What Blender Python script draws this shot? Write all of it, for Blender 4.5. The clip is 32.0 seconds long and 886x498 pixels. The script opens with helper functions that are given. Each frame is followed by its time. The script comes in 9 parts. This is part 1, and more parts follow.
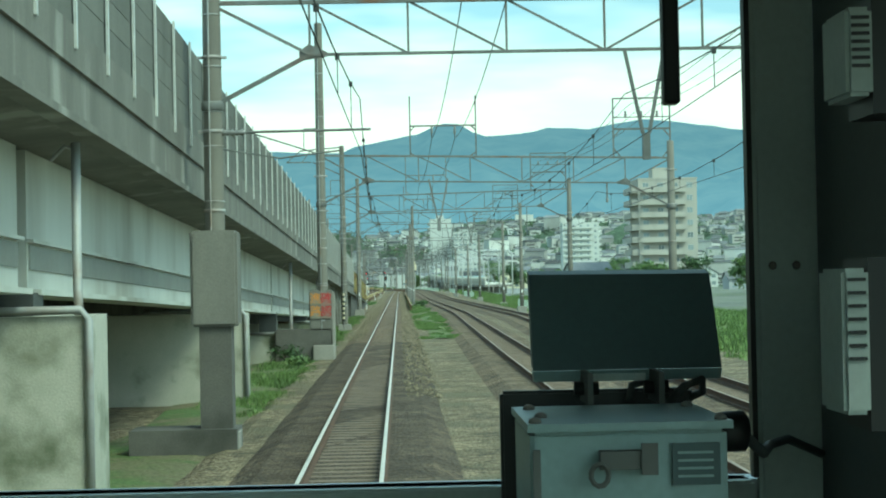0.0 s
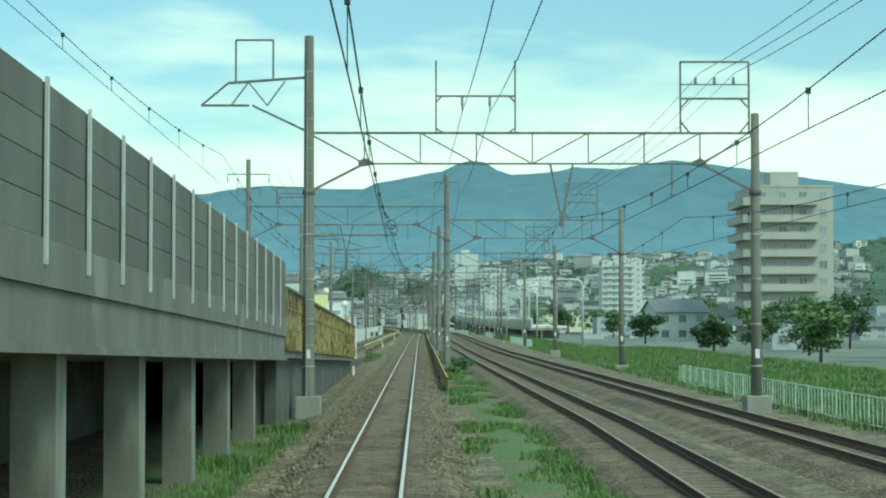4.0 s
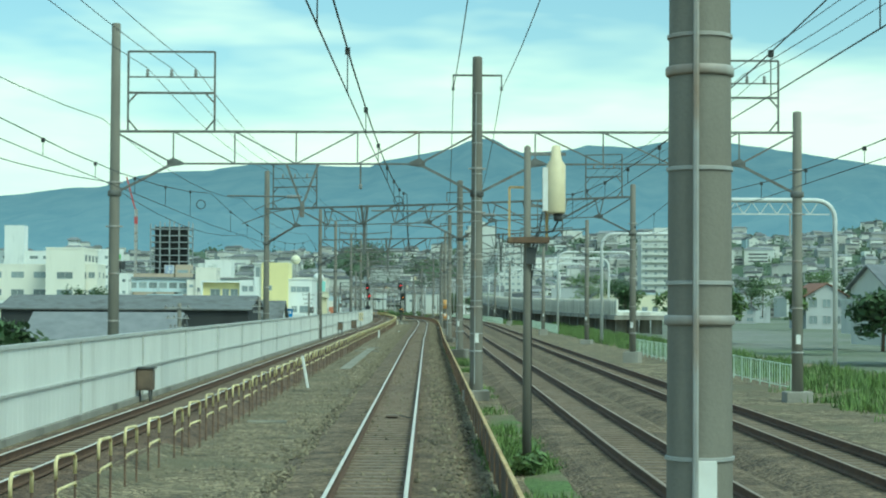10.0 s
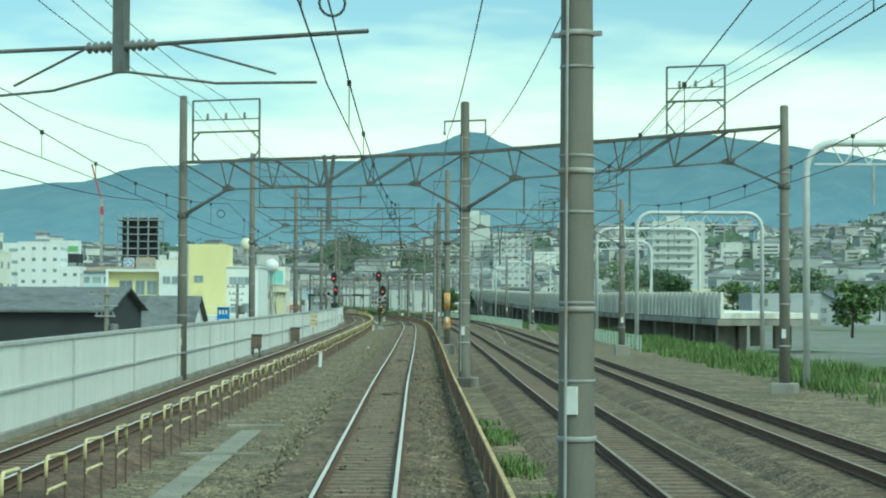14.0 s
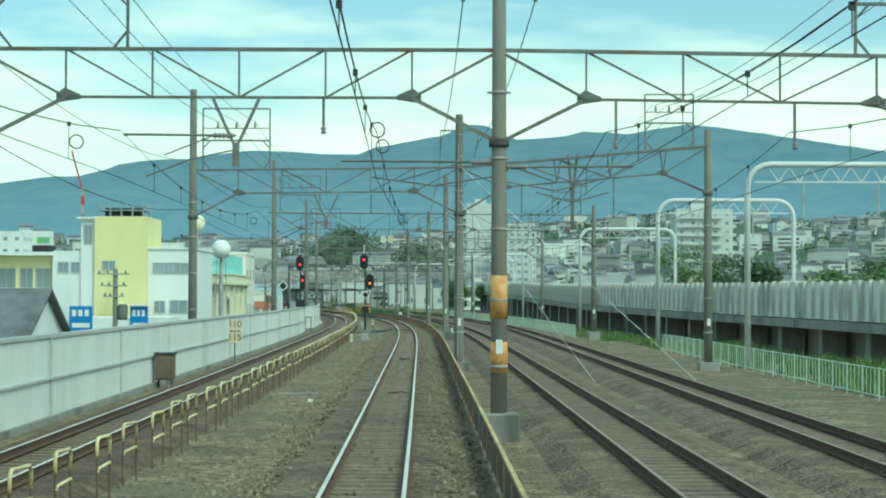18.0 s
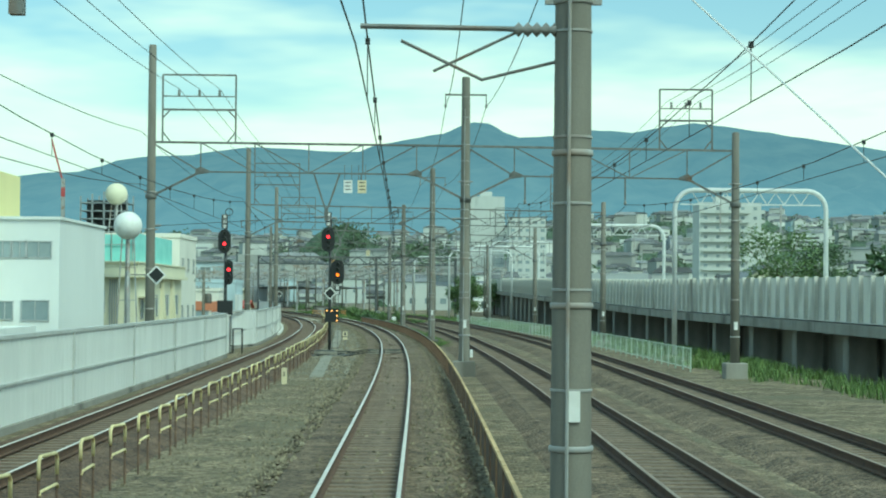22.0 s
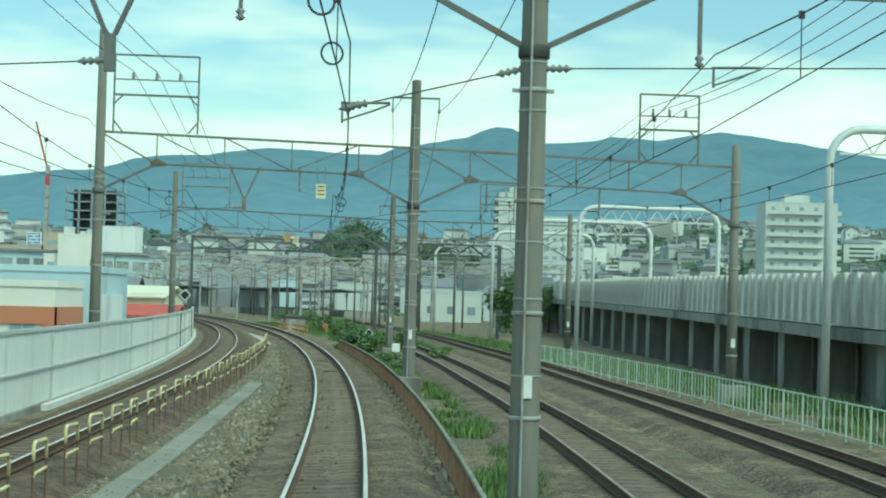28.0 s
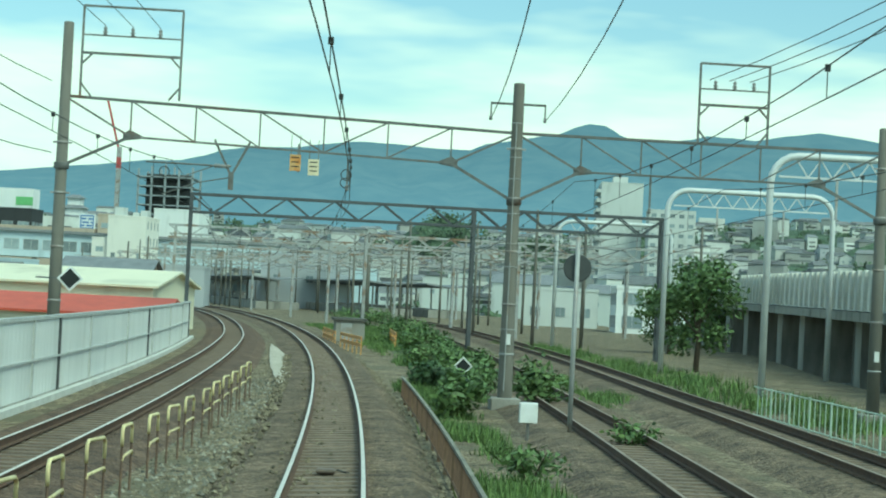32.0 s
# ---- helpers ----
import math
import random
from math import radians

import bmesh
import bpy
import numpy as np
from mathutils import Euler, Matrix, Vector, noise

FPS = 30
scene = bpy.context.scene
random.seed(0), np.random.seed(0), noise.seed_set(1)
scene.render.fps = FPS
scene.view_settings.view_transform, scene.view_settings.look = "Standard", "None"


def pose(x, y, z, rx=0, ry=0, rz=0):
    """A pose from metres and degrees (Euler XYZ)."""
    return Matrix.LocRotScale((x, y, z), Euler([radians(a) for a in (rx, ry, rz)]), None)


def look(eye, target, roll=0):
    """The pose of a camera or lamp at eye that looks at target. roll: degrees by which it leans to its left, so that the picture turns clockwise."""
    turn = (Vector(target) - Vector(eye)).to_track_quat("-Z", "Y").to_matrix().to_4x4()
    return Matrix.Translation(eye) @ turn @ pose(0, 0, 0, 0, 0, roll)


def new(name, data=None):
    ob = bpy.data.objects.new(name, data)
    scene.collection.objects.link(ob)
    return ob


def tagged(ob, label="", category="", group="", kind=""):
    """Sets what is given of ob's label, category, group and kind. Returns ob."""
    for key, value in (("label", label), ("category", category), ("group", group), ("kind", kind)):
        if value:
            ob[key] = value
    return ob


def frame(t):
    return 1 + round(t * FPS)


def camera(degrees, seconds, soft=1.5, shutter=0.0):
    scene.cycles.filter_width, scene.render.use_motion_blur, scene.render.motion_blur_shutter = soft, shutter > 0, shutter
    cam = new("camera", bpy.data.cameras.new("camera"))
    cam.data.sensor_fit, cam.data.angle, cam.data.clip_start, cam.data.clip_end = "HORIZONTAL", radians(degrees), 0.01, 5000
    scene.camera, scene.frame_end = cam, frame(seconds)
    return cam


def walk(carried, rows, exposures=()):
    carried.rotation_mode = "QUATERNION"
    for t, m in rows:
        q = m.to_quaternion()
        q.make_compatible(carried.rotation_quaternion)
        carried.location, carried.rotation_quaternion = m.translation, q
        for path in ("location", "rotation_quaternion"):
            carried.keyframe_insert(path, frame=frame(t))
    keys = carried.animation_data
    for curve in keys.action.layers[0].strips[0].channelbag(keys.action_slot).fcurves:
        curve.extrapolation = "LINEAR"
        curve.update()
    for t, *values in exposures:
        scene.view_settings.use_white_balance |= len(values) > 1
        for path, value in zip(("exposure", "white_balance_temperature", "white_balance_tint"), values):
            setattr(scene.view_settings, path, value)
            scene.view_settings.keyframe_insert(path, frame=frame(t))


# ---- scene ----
import functools

cam = camera(27.53, 32.0, soft=2.0)

# the line: straight, then a long bend to the left
KAPPA = [-0.44, 0.12, 0.07, -0.03, 0.10, 0.43, 0.51, 0.91, 0.91, 0.94, 0.86, 0.84, 0.84, 0.84, 0.84, 0.84, 0.84, 0.84, 0.84, 0.84, 0.84, 0.84]  # curvature of the line in 1/km, every 25 m from 430 m
RIDE = [  # seconds, metres along the line, and the turn, tilt and lean against it
    (0, 44.79, -1.38, 1.01, 1.16), (0.5, 58.19, -1.62, 1.90, 0.20), (1, 71.56, -1.13, 2.46, -0.07),
    (1.5, 84.88, -0.83, 2.52, 0.12), (2, 98.17, -0.68, 2.36, 0.62), (2.5, 111.39, -1.04, 2.36, 0.12),
    (3, 124.55, -0.93, 2.46, -0.31), (3.5, 137.63, -0.83, 2.29, 0.02), (4, 150.66, -0.73, 2.30, 0.04),
    (4.5, 163.57, -0.63, 2.32, 0.07), (5, 176.34, -0.52, 2.32, 0.10), (5.5, 188.97, -0.42, 2.33, 0.13),
    (6, 201.52, -0.50, 2.27, -0.11), (6.5, 213.94, -0.54, 2.27, 0.17), (7, 226.22, -0.51, 1.95, -0.01),
    (7.5, 238.32, -0.43, 1.96, -0.14), (8, 250.23, -0.40, 1.87, -0.07), (8.5, 261.92, -0.43, 1.81, -0.18),
    (9, 273.38, -0.39, 1.86, -0.26), (9.5, 284.61, -0.47, 1.79, -0.28), (10, 295.60, -0.48, 1.74, -0.28),
    (10.5, 306.37, -0.50, 1.65, -0.28), (11, 316.92, -0.53, 1.58, -0.28), (11.5, 327.25, -0.71, 1.60, -0.33),
    (12, 337.34, -0.79, 1.54, -0.36), (12.5, 347.19, -0.85, 1.57, -0.35), (13, 356.78, -0.83, 1.67, -0.28),
    (13.5, 366.09, -0.84, 1.65, -0.34), (14, 375.12, -0.83, 1.63, -0.19), (14.5, 383.90, -0.81, 1.58, -0.25),
    (15, 392.51, -0.82, 1.59, -0.30), (15.5, 400.81, -0.82, 1.60, -0.36), (16, 408.84, -0.83, 1.61, -0.41),
    (16.5, 416.60, -0.83, 1.61, -0.46), (17, 424.25, -0.78, 1.53, -0.42), (17.5, 431.72, -0.69, 1.47, -0.27),
    (18, 439.06, -0.58, 1.48, -0.11), (18.5, 446.29, -0.50, 1.47, -0.14), (19, 453.44, -0.42, 1.30, -0.40),
    (19.5, 460.51, -0.51, 1.25, -0.38), (20, 467.55, -0.61, 1.24, -0.39), (20.5, 474.56, -0.57, 1.23, -0.37),
    (21, 481.57, -0.54, 1.30, -0.55), (21.5, 488.61, -0.56, 1.35, -0.44), (22, 495.72, -0.67, 1.47, -0.44),
    (22.5, 502.92, -0.72, 1.54, -0.37), (23, 510.22, -0.78, 1.55, -0.22), (23.5, 517.60, -0.76, 1.53, -0.05),
    (24, 525.04, -0.74, 1.52, -0.15), (24.5, 532.50, -0.71, 1.59, -0.69), (25, 539.93, -0.66, 1.53, -0.38),
    (25.5, 547.31, -0.76, 1.56, -0.86), (26, 554.65, -0.88, 1.62, -0.96), (26.5, 561.91, -0.99, 1.68, -1.07),
    (27, 569.08, -1.11, 1.75, -1.17), (27.5, 576.16, -1.22, 1.81, -1.27), (28, 583.19, -1.29, 1.69, -1.63),
    (28.5, 590.17, -1.30, 1.75, -2.06), (29, 597.08, -1.29, 1.75, -2.43), (29.5, 603.95, -1.28, 1.72, -2.63),
    (30, 610.79, -1.30, 1.63, -2.59), (30.5, 617.62, -1.27, 1.55, -2.64), (31, 624.46, -1.26, 1.52, -2.80),
    (31.5, 631.31, -1.22, 1.52, -2.87), (32, 638.18, -1.17, 1.51, -2.84),
]
EYE_SIDE, EYE_HEIGHT = 0.86, 2.67
STEP = 1.0
GRID = np.arange(-150.0, 1300.0, STEP)


def lay_line():
    k = np.interp(GRID, 430 + 25.0 * np.arange(len(KAPPA)), np.array(KAPPA) * 1e-3, left=0.0)
    psi = np.concatenate([[0], np.cumsum((k[1:] + k[:-1]) / 2 * STEP)])
    mid = (psi[1:] + psi[:-1]) / 2
    x = np.concatenate([[0], np.cumsum(-np.sin(mid) * STEP)])
    y = np.concatenate([[0], np.cumsum(np.cos(mid) * STEP)]) + GRID[0]
    return psi, x, y


PSI, LX, LY = lay_line()


def cant(s):
    return radians(np.interp(s, [490, 545, 590, 640], [0, 0.5, 2.0, 2.8]))


def heading(s):
    return float(np.interp(s, GRID, PSI))


def P(s, l, z=0.0):
    h = heading(s)
    return Vector((float(np.interp(s, GRID, LX)) + l * math.cos(h), float(np.interp(s, GRID, LY)) + l * math.sin(h), z))


def at(s, l, z=0.0, turn=0.0):
    return Matrix.Translation(P(s, l, z)) @ Matrix.Rotation(heading(s) + radians(turn), 4, "Z")


def ride_rows():
    out = []
    for t, s, yaw, pitch, roll in RIDE:
        c = cant(s)
        e = P(s, EYE_SIDE * math.cos(c) - EYE_HEIGHT * math.sin(c), EYE_SIDE * math.sin(c) + EYE_HEIGHT * math.cos(c))
        out.append((t, pose(e.x, e.y, e.z, 90 + pitch, roll, math.degrees(heading(s)) + yaw)))
    return out


walk(cam, ride_rows(), exposures=[(0.0, 0.5, 6100, -31), (0.7, 0.25, 6100, -31), (32.0, 0.25, 6100, -31)])

# ---- light ----
SUN_EL, SUN_AZ = radians(48), radians(140)
world = bpy.data.worlds.new("sky")
scene.world = world
world.use_nodes = True
wn, wl = world.node_tree.nodes, world.node_tree.links
for n in list(wn):
    wn.remove(n)
w_out = wn.new("ShaderNodeOutputWorld")
w_bg = wn.new("ShaderNodeBackground")
w_sky = wn.new("ShaderNodeTexSky")
w_sky.sky_type, w_sky.sun_disc, w_sky.sun_elevation, w_sky.sun_rotation = "NISHITA", False, SUN_EL, SUN_AZ
w_sky.air_density, w_sky.dust_density, w_sky.ozone_density = 1.0, 1.2, 1.5
w_tc = wn.new("ShaderNodeTexCoord")
w_map = wn.new("ShaderNodeMapping")
w_map.inputs["Scale"].default_value = (3.0, 3.0, 14.0)
w_noise = wn.new("ShaderNodeTexNoise")
w_noise.inputs["Scale"].default_value, w_noise.inputs["Detail"].default_value = 1.3, 4.0
w_noise.inputs["Roughness"].default_value = 0.55
w_ramp = wn.new("ShaderNodeValToRGB")
w_ramp.color_ramp.elements[0].position, w_ramp.color_ramp.elements[1].position = 0.34, 0.58
w_grey = wn.new("ShaderNodeTexNoise")
w_grey.inputs["Scale"].default_value, w_grey.inputs["Detail"].default_value = 2.3, 6.0
w_shade = wn.new("ShaderNodeValToRGB")
w_shade.color_ramp.elements[0].position, w_shade.color_ramp.elements[0].color = 0.38, (0.86, 0.945, 0.915, 1)
w_shade.color_ramp.elements[1].position, w_shade.color_ramp.elements[1].color = 0.58, (1.0, 1.03, 0.95, 1)
w_mul = wn.new("ShaderNodeVectorMath")
w_mul.operation = "SCALE"
w_mul.inputs["Scale"].default_value = 0.14
w_mix = wn.new("ShaderNodeMix")
w_mix.data_type = "RGBA"
wl.new(w_tc.outputs["Generated"], w_map.inputs["Vector"])
wl.new(w_map.outputs["Vector"], w_noise.inputs["Vector"])
wl.new(w_map.outputs["Vector"], w_grey.inputs["Vector"])
w_sep = wn.new("ShaderNodeSeparateXYZ")
w_low = wn.new("ShaderNodeMapRange")
w_low.inputs["From Min"].default_value, w_low.inputs["From Max"].default_value = 0.075, 0.14
w_low.inputs["To Min"].default_value, w_low.inputs["To Max"].default_value = 0.26, -0.14
w_add = wn.new("ShaderNodeMath")
wl.new(w_tc.outputs["Generated"], w_sep.inputs["Vector"])
wl.new(w_sep.outputs["Z"], w_low.inputs["Value"])
wl.new(w_noise.outputs["Fac"], w_add.inputs[0])
wl.new(w_low.outputs["Result"], w_add.inputs[1])
wl.new(w_add.outputs["Value"], w_ramp.inputs["Fac"])
wl.new(w_grey.outputs["Fac"], w_shade.inputs["Fac"])
wl.new(w_sky.outputs["Color"], w_mul.inputs[0])
wl.new(w_ramp.outputs["Color"], w_mix.inputs["Factor"])
wl.new(w_mul.outputs["Vector"], w_mix.inputs["A"])
wl.new(w_shade.outputs["Color"], w_mix.inputs["B"])
w_high = wn.new("ShaderNodeMapRange")
w_high.inputs["From Min"].default_value, w_high.inputs["From Max"].default_value = 0.16, 0.8
w_high.inputs["To Min"].default_value, w_high.inputs["To Max"].default_value = 0.96, 1.5
wl.new(w_sep.outputs["Z"], w_high.inputs["Value"])
wl.new(w_high.outputs["Result"], w_bg.inputs["Strength"])
wl.new(w_mix.outputs["Result"], w_bg.inputs["Color"])
wl.new(w_bg.outputs["Background"], w_out.inputs["Surface"])
sun = new("sun", bpy.data.lights.new("sun", "SUN"))
sun.data.energy, sun.data.angle, sun.data.color = 1.6, radians(22), (1.0, 0.95, 0.87)
sun.matrix_world = look((0, 0, 60), Vector((0, 0, 60)) - Vector((math.sin(SUN_AZ) * math.cos(SUN_EL), math.cos(SUN_AZ) * math.cos(SUN_EL), math.sin(SUN_EL))))


# ---- materials ----
def mat(name, base, rough=0.7, metal=0.0, second=None, scale=4.0, grain=0.0, grain_scale=60.0, bump=0.0, detail=5.0, third=None, third_scale=0.7,
        third_at=(0.52, 0.68), island=0.0, vary=0.0, stretch=(1, 1, 1), rough_var=0.0):
    """Base and second colour mixed by noise, stains of a third, fine relief; metres, in world or object space."""
    m = bpy.data.materials.new(name)
    m.use_nodes = True
    n, l = m.node_tree.nodes, m.node_tree.links
    b = n["Principled BSDF"]
    b.inputs["Roughness"].default_value, b.inputs["Metallic"].default_value = rough, metal
    tc = n.new("ShaderNodeTexCoord")
    mp = n.new("ShaderNodeMapping")
    mp.inputs["Scale"].default_value = stretch
    l.new(tc.outputs["Object"], mp.inputs["Vector"])
    col = n.new("ShaderNodeMix")
    col.data_type = "RGBA"
    col.inputs["A"].default_value = (*base, 1)
    col.inputs["B"].default_value = (*(second or [c * 0.75 for c in base]), 1)
    nz = n.new("ShaderNodeTexNoise")
    nz.inputs["Scale"].default_value, nz.inputs["Detail"].default_value, nz.inputs["Roughness"].default_value = scale, detail, 0.62
    l.new(mp.outputs["Vector"], nz.inputs["Vector"])
    rp = n.new("ShaderNodeValToRGB")
    rp.color_ramp.elements[0].position, rp.color_ramp.elements[1].position = 0.36, 0.66
    l.new(nz.outputs["Fac"], rp.inputs["Fac"])
    l.new(rp.outputs["Color"], col.inputs["Factor"])
    last = col.outputs["Result"]
    if third:
        n3 = n.new("ShaderNodeTexNoise")
        n3.inputs["Scale"].default_value, n3.inputs["Detail"].default_value = third_scale, 6.0
        l.new(mp.outputs["Vector"], n3.inputs["Vector"])
        r3 = n.new("ShaderNodeValToRGB")
        r3.color_ramp.elements[0].position, r3.color_ramp.elements[1].position = third_at
        l.new(n3.outputs["Fac"], r3.inputs["Fac"])
        c3 = n.new("ShaderNodeMix")
        c3.data_type = "RGBA"
        c3.inputs["B"].default_value = (*third, 1)
        l.new(last, c3.inputs["A"])
        l.new(r3.outputs["Color"], c3.inputs["Factor"])
        last = c3.outputs["Result"]
    if island or vary:
        src = n.new("ShaderNodeNewGeometry") if island else n.new("ShaderNodeObjectInfo")
        out = src.outputs["Random Per Island"] if island else src.outputs["Random"]
        mr = n.new("ShaderNodeMapRange")
        k = island or vary
        mr.inputs["To Min"].default_value, mr.inputs["To Max"].default_value = 1 - k, 1 + k
        l.new(out, mr.inputs["Value"])
        sc = n.new("ShaderNodeVectorMath")
        sc.operation = "SCALE"
        l.new(last, sc.inputs[0])
        l.new(mr.outputs["Result"], sc.inputs["Scale"])
        last = sc.outputs["Vector"]
    if grain:
        g = n.new("ShaderNodeTexNoise")
        g.inputs["Scale"].default_value, g.inputs["Detail"].default_value = grain_scale, 3.0
        l.new(tc.outputs["Object"], g.inputs["Vector"])
        mr = n.new("ShaderNodeMapRange")
        mr.inputs["From Min"].default_value, mr.inputs["From Max"].default_value = 0.3, 0.7
        mr.inputs["To Min"].default_value, mr.inputs["To Max"].default_value = 1 - grain, 1 + grain
        l.new(g.outputs["Fac"], mr.inputs["Value"])
        sc = n.new("ShaderNodeVectorMath")
        sc.operation = "SCALE"
        l.new(last, sc.inputs[0])
        l.new(mr.outputs["Result"], sc.inputs["Scale"])
        last = sc.outputs["Vector"]
        if bump:
            bp = n.new("ShaderNodeBump")
            bp.inputs["Strength"].default_value, bp.inputs["Distance"].default_value = bump, 1.0 / grain_scale
            l.new(g.outputs["Fac"], bp.inputs["Height"])
            l.new(bp.outputs["Normal"], b.inputs["Normal"])
    l.new(last, b.inputs["Base Color"])
    return m


def gravel(name, dark, light, size=0.07, third=None):
    """Crushed stone: a Voronoi cell a stone, each of its own tone, with relief."""
    m = bpy.data.materials.new(name)
    m.use_nodes = True
    n, l = m.node_tree.nodes, m.node_tree.links
    b = n["Principled BSDF"]
    b.inputs["Roughness"].default_value = 0.92
    tc = n.new("ShaderNodeTexCoord")
    v = n.new("ShaderNodeTexVoronoi")
    v.inputs["Scale"].default_value = 1 / size
    l.new(tc.outputs["Object"], v.inputs["Vector"])
    sep = n.new("ShaderNodeSeparateColor")
    l.new(v.outputs["Color"], sep.inputs["Color"])
    mx = n.new("ShaderNodeMix")
    mx.data_type = "RGBA"
    mx.inputs["A"].default_value, mx.inputs["B"].default_value = (*dark, 1), (*light, 1)
    l.new(sep.outputs["Red"], mx.inputs["Factor"])
    nz = n.new("ShaderNodeTexNoise")
    nz.inputs["Scale"].default_value, nz.inputs["Detail"].default_value = 0.8, 9.0
    nz.inputs["Roughness"].default_value = 0.68
    l.new(tc.outputs["Object"], nz.inputs["Vector"])
    rp = n.new("ShaderNodeValToRGB")
    rp.color_ramp.elements[0].position, rp.color_ramp.elements[0].color = 0.38, (0.62, 0.60, 0.56, 1)
    rp.color_ramp.elements[1].position, rp.color_ramp.elements[1].color = 0.62, (1.3, 1.26, 1.2, 1)
    l.new(nz.outputs["Fac"], rp.inputs["Fac"])
    ml = n.new("ShaderNodeMix")
    ml.data_type, ml.blend_type = "RGBA", "MULTIPLY"
    ml.inputs["Factor"].default_value = 1.0
    l.new(mx.outputs["Result"], ml.inputs["A"])
    l.new(rp.outputs["Color"], ml.inputs["B"])
    last = ml.outputs["Result"]
    if third:
        n3 = n.new("ShaderNodeTexNoise")
        n3.inputs["Scale"].default_value, n3.inputs["Detail"].default_value = 0.35, 8.0
        l.new(tc.outputs["Object"], n3.inputs["Vector"])
        r3 = n.new("ShaderNodeValToRGB")
        r3.color_ramp.elements[0].position, r3.color_ramp.elements[1].position = 0.52, 0.64
        l.new(n3.outputs["Fac"], r3.inputs["Fac"])
        c3 = n.new("ShaderNodeMix")
        c3.data_type = "RGBA"
        c3.inputs["B"].default_value = (*third, 1)
        l.new(last, c3.inputs["A"])
        l.new(r3.outputs["Color"], c3.inputs["Factor"])
        last = c3.outputs["Result"]
    l.new(last, b.inputs["Base Color"])
    bp = n.new("ShaderNodeBump")
    bp.inputs["Strength"].default_value, bp.inputs["Distance"].default_value = 1.0, size * 0.9
    bp.invert = True
    l.new(v.outputs["Distance"], bp.inputs["Height"])
    l.new(bp.outputs["Normal"], b.inputs["Normal"])
    return m


def glow(name, colour, strength):
    m = bpy.data.materials.new(name)
    m.use_nodes = True
    b = m.node_tree.nodes["Principled BSDF"]
    b.inputs["Base Color"].default_value = (*[c * 0.3 for c in colour], 1)
    b.inputs["Emission Color"].default_value, b.inputs["Emission Strength"].default_value = (*colour, 1), strength
    return m


M_BALLAST = gravel("ballast", (0.072, 0.054, 0.035), (0.27, 0.21, 0.142), 0.075)
M_BALLAST_DARK = gravel("ballast_dark", (0.046, 0.035, 0.024), (0.155, 0.12, 0.082), 0.075)
M_BALLAST_RUST = gravel("ballast_rusty", (0.075, 0.05, 0.034), (0.21, 0.145, 0.098), 0.075)
M_YARD = gravel("yard_gravel", (0.068, 0.054, 0.033), (0.345, 0.29, 0.19), 0.085, third=(0.16, 0.14, 0.085))
M_RAILTOP = mat("rail_polished", (0.78, 0.73, 0.65), 0.5, 0.45, second=(0.68, 0.62, 0.54), scale=0.8)
M_RAILDULL = mat("rail_dull", (0.36, 0.29, 0.22), 0.6, 0.4, second=(0.26, 0.20, 0.15), scale=0.8)
M_RAILSIDE = mat("rail_rust", (0.13, 0.075, 0.045), 0.85, 0.1, second=(0.08, 0.05, 0.035), scale=6)
M_SLEEPER = mat("sleeper_concrete", (0.21, 0.165, 0.122), 0.9, second=(0.14, 0.108, 0.078), scale=3, vary=0.15)
M_MAST = mat("mast_concrete", (0.215, 0.205, 0.175), 0.85, second=(0.155, 0.147, 0.125), scale=1.2, grain=0.045, grain_scale=40, bump=0.15, third=(0.13, 0.12, 0.105), third_scale=0.9, stretch=(1, 1, 0.25), vary=0.12)
M_STEEL = mat("galvanized_steel", (0.19, 0.195, 0.185), 0.65, 0.3, second=(0.12, 0.122, 0.115), scale=2.5, third=(0.16, 0.10, 0.065), third_scale=1.1, third_at=(0.56, 0.72), vary=0.15)
M_STEEL_LIGHT = mat("pale_steel", (0.42, 0.43, 0.42), 0.6, 0.3, second=(0.32, 0.32, 0.31), scale=1.5, third=(0.24, 0.16, 0.10), third_scale=0.8)
M_WIRE = mat("wire_copper_dark", (0.07, 0.075, 0.075), 0.6, 0.5)
M_INSUL = mat("insulator_porcelain", (0.24, 0.24, 0.23), 0.3)
M_CONC = mat("old_concrete", (0.32, 0.31, 0.275), 0.9, second=(0.25, 0.24, 0.21), scale=0.9, grain=0.10, grain_scale=30, bump=0.15, third=(0.13, 0.125, 0.11), third_scale=0.5, stretch=(1, 1, 0.35))
M_CONC_DARK = mat("dark_concrete", (0.13, 0.125, 0.11), 0.9, second=(0.08, 0.078, 0.07), scale=0.7, grain=0.12, grain_scale=30, bump=0.2, third=(0.055, 0.055, 0.045), third_scale=0.6)
M_GIRDER = mat("white_girder_paint", (0.62, 0.63, 0.58), 0.6, second=(0.52, 0.53, 0.48), scale=0.6, third=(0.36, 0.35, 0.30), third_scale=0.35, stretch=(1, 1, 0.3))
M_GIRDER_SHADE = mat("girder_shade_grey", (0.27, 0.28, 0.255), 0.65, second=(0.22, 0.225, 0.205), scale=0.8, grain=0.06, grain_scale=20)
M_RAMP = mat("sooty_concrete", (0.20, 0.195, 0.17), 0.9, second=(0.14, 0.135, 0.118), scale=0.9, grain=0.08, grain_scale=30, bump=0.15, third=(0.32, 0.315, 0.28), third_scale=0.7, third_at=(0.58, 0.7), stretch=(1, 1, 0.3))
